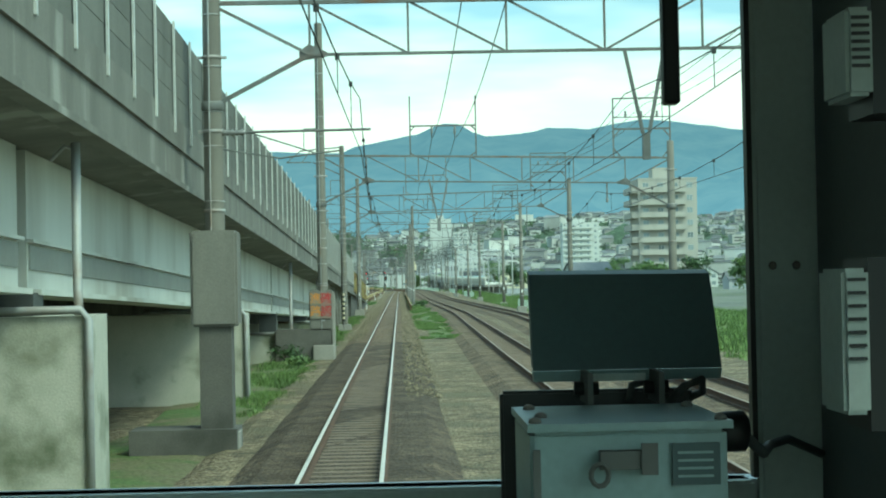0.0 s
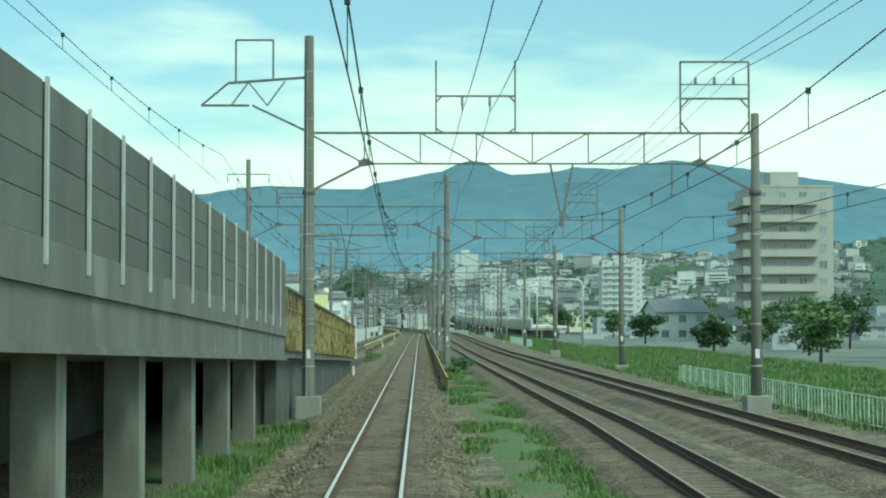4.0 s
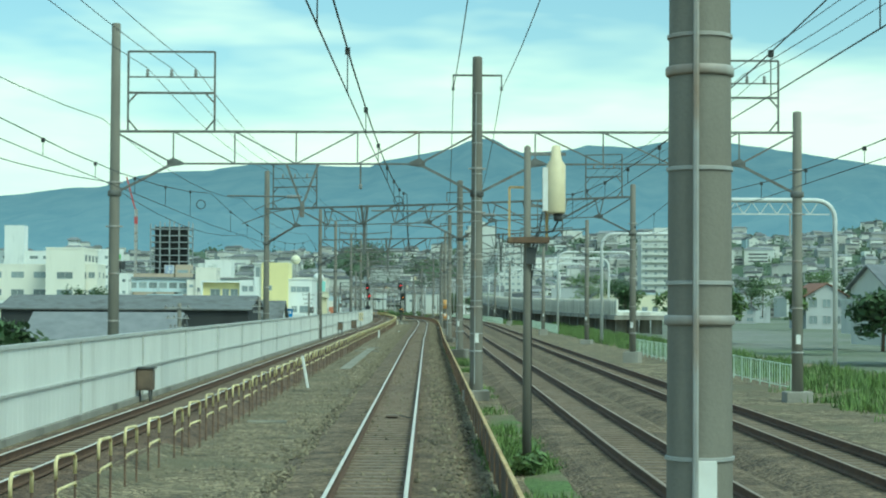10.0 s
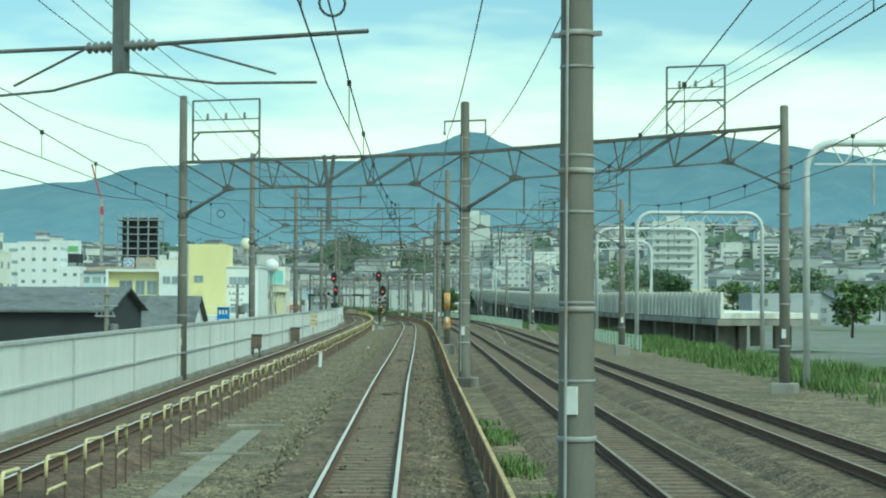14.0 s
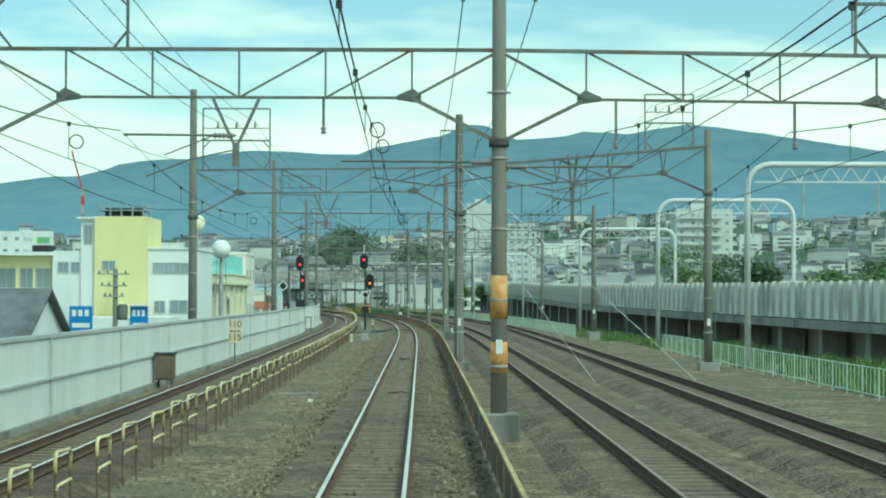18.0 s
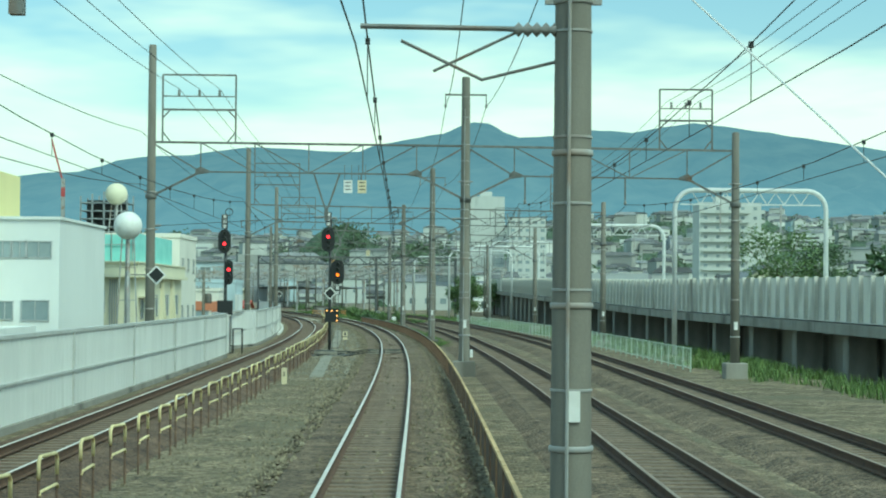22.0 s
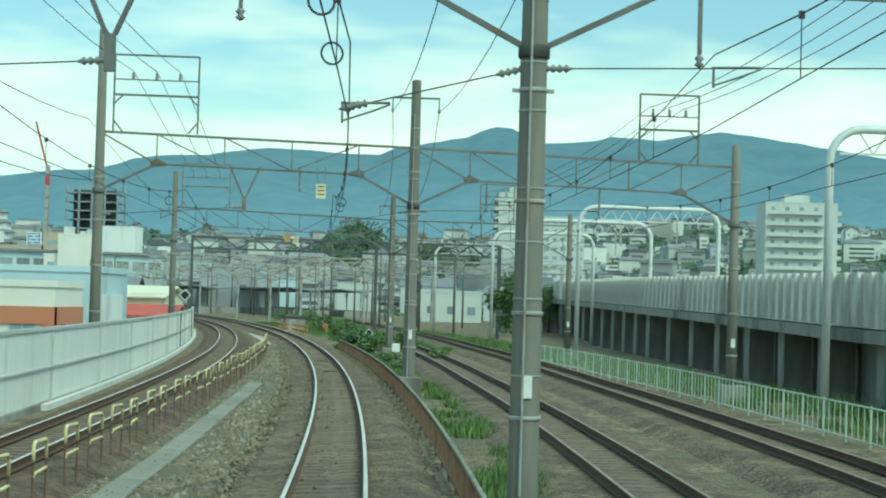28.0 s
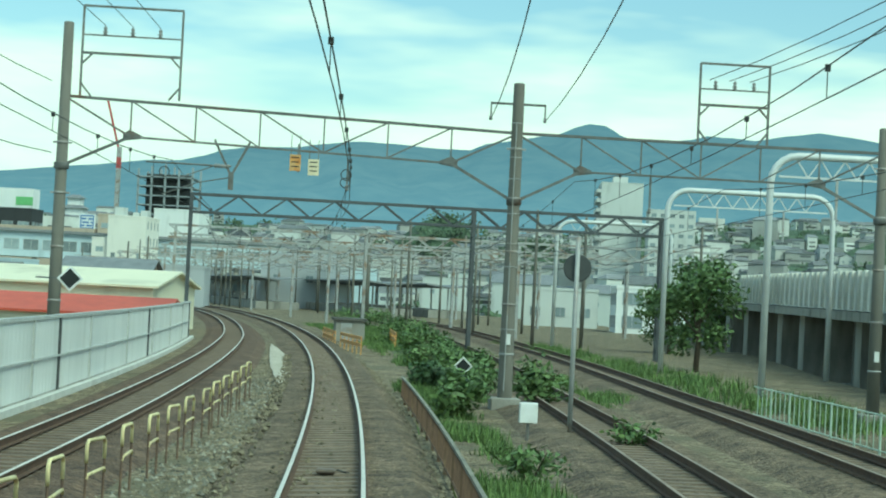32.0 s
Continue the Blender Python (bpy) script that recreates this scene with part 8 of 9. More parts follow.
        for x in (-w / 2 + 0.08, w / 2 - 0.08):
            bm = bmesh.new()
            bar(bm, (x, 0, -0.5), (x, 0, z), 0.07)
            part("leg", bm, M_DARKGREY, t)
        bm = bmesh.new()
        tube(bm, [(w / 2 - 0.1, -0.2, z), (w / 2 - 0.05, -0.3, -0.3), (w / 2 + 0.2, -0.5, -0.38)], 0.04, 6)
        part("conduit", bm, M_BLACK, t)
    # white stakes and stones
    for s, l, h, lean in ((257.2, -3.04, 0.5, 0), (457, -3.6, 0.75, 3), (360.4, -3.41, 1.25, -10), (491, -2.4, 0.14, 0), (698, 4.6, 0.6, 0), (752, 9.2, 0.7, 0), (580, 3.6, 0.6, 0)):
        bm = bmesh.new()
        hw = 0.048 if h > 1 else 0.07
        box(bm, (-hw, -0.05, -0.1), (hw, 0.05, h - 0.06))
        bmesh.ops.bevel(bm, geom=bm.edges[:], offset=0.015, segments=1, affect="EDGES")
        solid("marker_post", bm, M_WHITE, "short white marker post in the gravel", "marker post", "white marker posts", m=at(s, l, -0.38) @ Matrix.Rotation(radians(lean), 4, "Y"))
    t = thing("marker_post", at(556.7, -3.65, -0.38), "cream kilometre post with a dark figure in the gravel", "marker post", "white marker posts")
    bm = bmesh.new()
    box(bm, (-0.09, -0.06, -0.1), (0.09, 0.06, 0.58))
    bmesh.ops.bevel(bm, geom=bm.edges[:], offset=0.015, segments=1, affect="EDGES")
    post = part("post", bm, M_CREAM, t)
    writing("2", 0.2, Matrix.Translation((0, -0.063, 0.36)), M_BLACK, post)
    # balises between the rails
    for s in (492, 520, 577, 583, 598, 300, 341, 430, 460, 655, 667):
        t = thing("balise", at(s, -0.02, -0.17), "rusty brown balise box between the rails", "balise", "balises")
        bm = bmesh.new()
        box(bm, (-0.15, -0.2, 0), (0.15, 0.2, 0.06))
        bmesh.ops.bevel(bm, geom=bm.edges[:], offset=0.02, segments=1, affect="EDGES")
        part("case", bm, M_BOX_BROWN, t)
        bm = bmesh.new()
        tube(bm, [(0.17, 0, 0.05), (0.4, 0.05, -0.01), (0.75, 0.1, -0.06)], 0.016, 5)
        part("lead", bm, M_BLACK, t)


small_signs()


def plinth():
    """The painted concrete plinth under the first mast."""
    t = thing("mast_plinth", at(117.6, -2.27), "tall concrete mast plinth with orange and red painted characters", "mast plinth")
    bm = bmesh.new()
    box(bm, (-0.5, -0.3, -0.7), (0.42, 0.75, 2.4))
    bmesh.ops.bevel(bm, geom=bm.edges[:], offset=0.05, segments=2, affect="EDGES")
    part("block", bm, M_RAMP, t, "rough dark grey concrete block")
    bm = bmesh.new()
    box(bm, (0.2, 0.1, -0.7), (0.5, 0.85, 2.3))
    bmesh.ops.bevel(bm, geom=bm.edges[:], offset=0.04, segments=2, affect="EDGES")
    part("rear_block", bm, M_CONC, t, "paler rear part of the block")
    bm = bmesh.new()
    box(bm, (-1.9, -0.35, -0.7), (0.4, 0.6, 0.85))
    bmesh.ops.bevel(bm, geom=bm.edges[:], offset=0.05, segments=2, affect="EDGES")
    part("lower_block", bm, M_CONC_DARK, t, "dark lower block")
    for x, z, ch, ink in ((-0.25, 2.04, "進", M_ORANGE), (0.17, 2.04, "確", M_RED), (-0.25, 1.52, "路", M_ORANGE), (0.17, 1.52, "認", M_RED)):
        bm = bmesh.new()
        box(bm, (x - 0.2, -0.36, z - 0.25), (x + 0.2, -0.296, z + 0.25))
        tl = part("tile", bm, M_TILE_RED if ink == M_RED else M_TROUGH, t, "panel with one painted character")
        for k, (dx, dz) in enumerate(((0, 0), (0.014, 0.0), (0.0, 0.014))):
            writing(ch, 0.46, Matrix.Translation((x + dx, -0.366 - 0.003 * k, z + dz)), ink, tl, "character")


plinth()


def bare_plinth():
    t = thing("mast_plinth", at(79, -2.6), "bare concrete plinth and collar round a catenary mast by the ramp", "mast plinth")
    bm = bmesh.new()
    box(bm, (-0.44, -0.42, 1.9), (0.44, 0.42, 3.7))
    bmesh.ops.bevel(bm, geom=bm.edges[:], offset=0.05, segments=2, affect="EDGES")
    part("collar", bm, M_RAMP, t, "sooty concrete collar round the mast")
    bm = bmesh.new()
    box(bm, (-0.3, -0.3, -0.1), (0.3, 0.3, 1.91))
    part("block", bm, M_CONC_DARK, t, "dark concrete stem")
    bm = bmesh.new()
    box(bm, (-1.6, -0.6, -0.7), (0.4, 0.6, 0.0))
    part("lower_block", bm, M_CONC_DARK, t)


bare_plinth()


# ---- loose stones on the gravel ----
def loose_stones(name, s0, s1, l0, l1, per_metre, seed, label, z_of, large=0.055, material=None):
    rng = np.random.default_rng(seed)
    n = int((s1 - s0) * per_metre)
    ss = rng.uniform(s0, s1, n)
    ls = rng.uniform(l0, l1, n)
    keep = np.array([noise.noise(Vector((a * 0.5, c * 0.8, seed))) > rng.uniform(-0.7, 0.3) for a, c in zip(ss, ls)])
    ss, ls = ss[keep], ls[keep]
    n = len(ss)
    h = np.interp(ss, GRID, PSI)
    cx = np.interp(ss, GRID, LX) + ls * np.cos(h)
    cy = np.interp(ss, GRID, LY) + ls * np.sin(h)
    cz = z_of(ls)
    base = np.array([(1, 0, 0), (0, 1, 0), (-1, 0, 0), (0, -1, 0), (0, 0, 1), (0, 0, -0.6)])
    size = rng.uniform(0.018, large, (n, 1, 1)) * rng.uniform(0.7, 1.3, (n, 1, 3))
    v = base[None] * size + rng.uniform(-0.3, 0.3, (n, 6, 3)) * size
    a = rng.uniform(0, 6.28, n)
    x = v[:, :, 0] * np.cos(a)[:, None] - v[:, :, 1] * np.sin(a)[:, None] + cx[:, None]
    y = v[:, :, 0] * np.sin(a)[:, None] + v[:, :, 1] * np.cos(a)[:, None] + cy[:, None]
    zz = v[:, :, 2] + cz[:, None] + 0.01
    tri = np.array([(0, 1, 4), (1, 2, 4), (2, 3, 4), (3, 0, 4), (1, 0, 5), (2, 1, 5), (3, 2, 5), (0, 3, 5)])
    faces = (tri[None] + (np.arange(n) * 6)[:, None, None]).reshape(-1, 3)
    me = bpy.data.meshes.new(name)
    me.from_pydata(np.stack([x, y, zz], -1).reshape(-1, 3).tolist(), [], faces.tolist())
    me.materials.append(material or M_STONE)
    tagged(new(name, me), label, "gravel", "", "stuff")


def shoulder(ls):
    return np.interp(np.abs(ls), [0, 0.5, 0.62, 1.35, 1.9, 3], [-0.2, -0.2, -0.185, -0.20, -0.40, -0.40])


loose_stones("loose_gravel", 300, 720, -4.4, -1.35, 150, 41, "loose brown and grey stones scattered over the gravel", z_of=shoulder, large=0.062)
loose_stones("chunky_gravel", 560, 700, -3.9, -1.75, 70, 45, "larger pale grey stones lying over the gravel", shoulder, 0.075, M_STONE_GREY)
loose_stones("bank_gravel", 135, 300, -2.5, -1.0, 50, 44, "loose stones on the shoulder by the ramp", z_of=shoulder)
loose_stones("shoulder_gravel", 90, 720, 0.95, 2.0, 40, 42, "loose stones on the track's ballast shoulder", z_of=shoulder)
loose_stones("track_gravel", 300, 720, -0.9, 0.9, 12, 43, "loose stones between the rails", z_of=shoulder)


def sand_patch():
    bm = bmesh.new()
    rows = []
    for k in range(16):
        s = 690 + k * 3.1
        half = 0.42 * math.sin(math.pi * (k + 0.4) / 16) + 0.06 * noise.noise(Vector((k * 0.9, 0, 0)))
        mid = float(np.interp(s, [690, 708, 737], [-1.35, -1.72, -2.1]))
        rows.append([bm.verts.new(P(s, mid + u * half, -0.33 + 0.03 * (1 - u * u))) for u in (-1, -0.5, 0, 0.5, 1)])
    for a, c in zip(rows, rows[1:]):
        for j in range(4):
            bm.faces.new((a[j], a[j + 1], c[j + 1], c[j]))
    solid("sand_patch", bm, M_SAND, "pale strip of sand on the ballast shoulder", "sand")


sand_patch()
bm_slab = bmesh.new()
box(bm_slab, (-0.2, 0, -0.62), (0.22, 8.5, -0.34))
bmesh.ops.bevel(bm_slab, geom=bm_slab.edges[:], offset=0.03, segments=1, affect="EDGES")
solid("concrete_slab", bm_slab, M_TROUGH, "flat concrete slab in the grass by the ramp", "slab", m=at(130.2, -3.45))


# ---- plants ----
def leaf_cloud(bm, rnd, c, r, n, size):
    """Small bent leaves scattered through an uneven ball."""
    c = Vector(c)
    for k in range(n):
        d = Vector((rnd.gauss(0, 1), rnd.gauss(0, 1), rnd.gauss(0, 1))).normalized()
        rad = rnd.random() ** 0.45
        rad *= 0.78 + 0.3 * noise.noise(d * 1.7 + c)
        p = c + Vector((d.x * r[0], d.y * r[1], d.z * r[2])) * rad
        a = Vector((rnd.gauss(0, 1), rnd.gauss(0, 1), rnd.gauss(0, 0.6))).normalized()
        b2 = a.cross(d + Vector((rnd.uniform(-0.6, 0.6), rnd.uniform(-0.6, 0.6), rnd.uniform(-0.6, 0.6)))).normalized()
        s = size * rnd.uniform(0.6, 1.3)
        vs = [bm.verts.new(q) for q in (p - a * s, p + b2 * s * 0.45, p + a * s, p - b2 * s * 0.45)]
        bm.faces.new(vs)


def bush(m, r, h, seed, leaf=M_LEAF, label="leafy green bush in the gravel", n=420, size=0.09):
    rnd = random.Random(seed)
    t = thing("bush", m, label, "bush", "bushes")
    bm = bmesh.new()
    for k in range(4):
        a = rnd.uniform(0, 6.28)
        tube(bm, [(0, 0, -0.1), (math.cos(a) * r * 0.3, math.sin(a) * r * 0.3, h * 0.4), (math.cos(a) * r * 0.6, math.sin(a) * r * 0.6, h * 0.75)], 0.02, 4, True, 0.008)
    part("stalk", bm, M_BARK, t)
    bm = bmesh.new()
    for k in range(5):
        a = rnd.uniform(0, 6.28)
        q = rnd.uniform(0, 0.55) * r
        leaf_cloud(bm, rnd, (math.cos(a) * q, math.sin(a) * q, h * rnd.uniform(0.35, 0.65)), (r * 0.6, r * 0.6, h * 0.45), n // 5, size)
    part("foliage", bm, leaf, t)
    return t


def tree(m, h, r, seed, leaf=M_LEAF, label="broad green tree with a dense crown", n=2600, size=0.22, trunk=0.16):
    rnd = random.Random(seed)
    t = thing("tree", m, label, "tree", "trees")
    bm = bmesh.new()
    tube(bm, [(0, 0, -0.3), (0.05 * h * 0.3, 0, h * 0.3), (0, 0.04, h * 0.6)], trunk, 8, True, trunk * 0.5)
    tips = []
    for k in range(7):
        a = k * 0.9 + rnd.uniform(-0.3, 0.3)
        z0 = h * rnd.uniform(0.3, 0.5)
        tip = (math.cos(a) * r * rnd.uniform(0.4, 0.75), math.sin(a) * r * rnd.uniform(0.4, 0.75), h * rnd.uniform(0.5, 0.85))
        tube(bm, [(0, 0, z0), (tip[0] * 0.5, tip[1] * 0.5, (z0 + tip[2]) / 2 + 0.1), tip], trunk * 0.4, 5, True, trunk * 0.12)
        tips.append(tip)
    part("trunk", bm, M_BARK, t)
    bm = bmesh.new()
    tips += [(0, 0, h * 0.8), (0, 0, h * 0.55), (r * 0.35, 0, h * 0.32), (-r * 0.3, r * 0.2, h * 0.28)]
    for tip in tips:
        leaf_cloud(bm, rnd, tip, (r * 0.5, r * 0.5, h * 0.2), n // len(tips), size)
    part("crown", bm, leaf, t)
    return t


def grass(name, s0, s1, l0, l1, n, h, seed, label, lo=-0.45, material=None, clump=0.4, wide=1.0):
    """Blades in tufts over a strip of the verge."""
    rnd = random.Random(seed)
    bm = bmesh.new()
    k = 0
    tries = 0
    while k < n and tries < n * 4:
        tries += 1
        s, l = rnd.uniform(s0, s1), rnd.uniform(l0, l1)
        d = noise.noise(Vector((s * 0.25, l * 0.6, seed)))
        if d < clump - 0.5:
            continue
        hh = h * (0.5 + 0.7 * max(0, d + 0.3)) * rnd.uniform(0.6, 1.2)
        c = P(s, l, lo)
        for q in range(9):
            a = rnd.uniform(0, 6.28)
            o = Vector((rnd.gauss(0, 0.13), rnd.gauss(0, 0.13), 0)) * wide
            w = Vector((math.cos(a), math.sin(a), 0)) * 0.02 * wide
            tip = Vector((math.cos(a + 1.5) * hh * rnd.uniform(0.1, 0.6), math.sin(a + 1.5) * hh * rnd.uniform(0.1, 0.6), hh * rnd.uniform(0.6, 1.0)))
            v = [bm.verts.new(c + o - w), bm.verts.new(c + o + w), bm.verts.new(c + o + tip * 0.6 + w * 0.6), bm.verts.new(c + o + tip)]
            bm.faces.new((v[0], v[1], v[2]))
            bm.faces.new((v[0], v[2], v[3]))
        k += 1
    solid(name, bm, material or M_GRASS, label, "grass", kind="stuff")


def verge_strip(name, s0, s1, l0, l1, z, label):
    """A low uneven strip of grassy soil under the blades."""
    bm = bmesh.new()
    rows = []
    n = int((s1 - s0) / 2)
    for i in range(n + 1):
        s = s0 + (s1 - s0) * i / n
        wob = 0.35 * noise.noise(Vector((s * 0.17, l0, 0)))
        rows.append([bm.verts.new(P(s, l0 + (l1 - l0) * u + (wob if u in (0, 1) else 0), z + (0.10 * math.sin(math.pi * u) - 0.03) + 0.04 * noise.noise(Vector((s * 0.6, u * 5, 1))))) for u in (0, 0.25, 0.5, 0.75, 1)])
    for a, c in zip(rows, rows[1:]):
        for j in range(4):
            bm.faces.new((a[j], a[j + 1], c[j + 1], c[j])).smooth = True
    solid(name, bm, M_SOIL, label, "verge", kind="structure")


def plants():
    verge_strip("verge", 60, 205, -5.2, -2.3, -0.5, "grassy soil strip along the ramp's foot")
    verge_strip("verge", 140, 345, 2.2, 4.2, -0.4, "weedy soil strip between the tracks")
    verge_strip("verge", 20, 365, 12.8, 29.5, -0.42, "grassy field edge beside the tracks")
    verge_strip("verge", 700, 790, 3.6, 6.6, -0.42, "weedy green strip between the diverging tracks")
    grass("verge_grass", 88, 205, -4.3, -2.3, 5200, 0.36, 1, "rough green grass along the foot of the ramp", -0.56, clump=0.32)
    grass("track_grass", 140, 340, 2.0, 4.3, 4200, 0.24, 2, "patchy green weeds between the tracks", -0.40, clump=0.55)
    grass("field_grass", 20, 360, 13.0, 29.0, 20000, 0.5, 3, "tall green grass on the open verge", -0.42, wide=1.3, clump=0.3)
    grass("foot_weeds", 284, 322, -4.4, -2.7, 900, 0.3, 4, "low weeds at the ramp's end", -0.42, clump=0.5)
    grass("fence_weeds", 230, 420, 2.15, 3.0, 900, 0.28, 5, "weeds along the low fence", -0.40, clump=0.6)
    grass("yard_grass", 692, 800, 3.4, 9.5, 4200, 0.5, 6, "overgrown grass between the diverging tracks", -0.45, clump=0.5, wide=1.3)
    grass("bend_weeds", 600, 700, 2.3, 3.6, 1800, 0.4, 7, "green weeds behind the fence on the bend", -0.4, clump=0.45)
    grass("far_bank", 560, 760, 13.0, 17.0, 2600, 0.6, 8, "green bank below the other line", -0.42, clump=0.4, wide=1.3)
    grass("bank_grass", 360, 560, 14.5, 20.0, 3600, 0.7, 9, "green bank beside the outer track", -0.42, clump=0.4, wide=1.3)
    k = 20
    for s, l, r, h, lf in ((116.5, -3.6, 0.9, 0.75, M_LEAF_DARK), (119.5, -3.3, 0.7, 0.6, M_LEAF), (112, -3.0, 0.6, 0.5, M_LEAF), (128, -3.0, 0.6, 0.6, M_LEAF_DARK), (140, -3.1, 0.8, 0.7, M_LEAF), (147, -3.4, 0.9, 0.8, M_LEAF_DARK),
                           (299, -3.3, 0.6, 0.45, M_LEAF), (306, -3.0, 0.5, 0.4, M_LEAF), (262, 3.3, 0.9, 0.8, M_LEAF_DARK), (268, 3.6, 1.0, 0.9, M_LEAF), (258, 3.0, 0.7, 0.6, M_LEAF), (284, 3.2, 0.6, 0.5, M_LEAF), (310, 3.1, 0.5, 0.45, M_LEAF),
                           (328, 2.7, 0.5, 0.5, M_LEAF), (652, 2.9, 0.5, 0.5, M_LEAF), (660, 3.1, 0.6, 0.7, M_LEAF), (668, 3.3, 0.8, 0.9, M_LEAF), (676, 6.3, 0.7, 0.9, M_LEAF), (684, 3.3, 1.0, 1.2, M_LEAF), (690, 5.8, 1.3, 1.6, M_LEAF), (697, 3.2, 1.1, 1.1, M_LEAF_DARK),
                           (688, 3.4, 1.0, 1.3, M_LEAF), (693, 4.6, 1.3, 1.5, M_LEAF), (701, 4.2, 1.4, 1.4, M_LEAF), (708, 5.6, 1.5, 1.3, M_LEAF), (716, 4.8, 1.4, 1.2, M_LEAF), (726, 6.2, 1.6, 1.3, M_LEAF), (734, 5.2, 1.5, 1.5, M_LEAF), (742, 7.2, 1.7, 1.5, M_LEAF),
                           (751, 6.4, 1.7, 1.4, M_LEAF), (760, 8.6, 1.9, 1.6, M_LEAF), (772, 7.8, 1.9, 1.4, M_LEAF), (785, 9.6, 2.2, 1.7, M_LEAF), (798, 8.4, 2.2, 1.6, M_LEAF), (812, 11, 2.6, 1.9, M_LEAF), (830, 10, 2.6, 1.7, M_LEAF)):
        k += 1
        bush(at(s, l, -0.42), r, h, k, lf, n=360 if r < 1 else 700, size=0.08 if r < 1 else 0.12)
    for x, y, h, r, lf in ((33, 657, 10, 4.5, M_LEAF), (40, 668, 9, 4, M_LEAF_DARK), (46, 700, 7, 3.5, M_LEAF), (8, 760, 5.2, 2.8, M_LEAF), (13, 785, 6, 3.2, M_LEAF), (18, 812, 6.5, 3.4, M_LEAF), 
                           (38, 350, 5, 2.6, M_LEAF), (30, 330, 4, 2.4, M_LEAF_DARK), (34, 300, 4.5, 2.5, M_LEAF), (46, 380, 6, 3, M_LEAF_DARK), (58, 520, 8, 4, M_LEAF), (64, 560, 9, 4.5, M_LEAF_DARK), (52, 480, 7, 3.5, M_LEAF), (70, 620, 10, 5, M_LEAF), (84, 760, 11, 5.5, M_LEAF_DARK), (98, 820, 12, 6, M_LEAF),
                           (-20.4, 391, 2.6, 1.5, M_LEAF_DARK), (-22.6, 394, 2.5, 1.6, M_LEAF_DARK), (-25.5, 398, 2.6, 1.8, M_LEAF_DARK), (-29.5, 772, 3.2, 1.7, M_LEAF_DARK), (-33, 784, 3.6, 1.9, M_LEAF_DARK), (-62, 640, 7, 3.5, M_LEAF_DARK), (-50, 560, 6, 3, M_LEAF_DARK), (6.8, 728, 6.0, 2.4, M_LEAF)):
        k += 1
        base = -4.6 if x < -20 else -0.5
        if x < -20:
            h += 4
        tree(Matrix.Translation((x, y, base)), h, r, k, lf, n=4400 if 600 < y < 800 and 0 < x < 45 else 1700, size=0.15 if 600 < y < 800 and 0 < x < 45 else 0.27)
    rnd = random.Random(9)
    for j in range(26):
        y = rnd.uniform(330, 860)
        tree(Matrix.Translation((rnd.uniform(36, 60 + y * 0.12), y, -0.6)), rnd.uniform(4.5, 8.5), rnd.uniform(2.2, 4.0), 200 + j, M_LEAF if j % 2 else M_LEAF_DARK, n=1300, size=0.34)


plants()


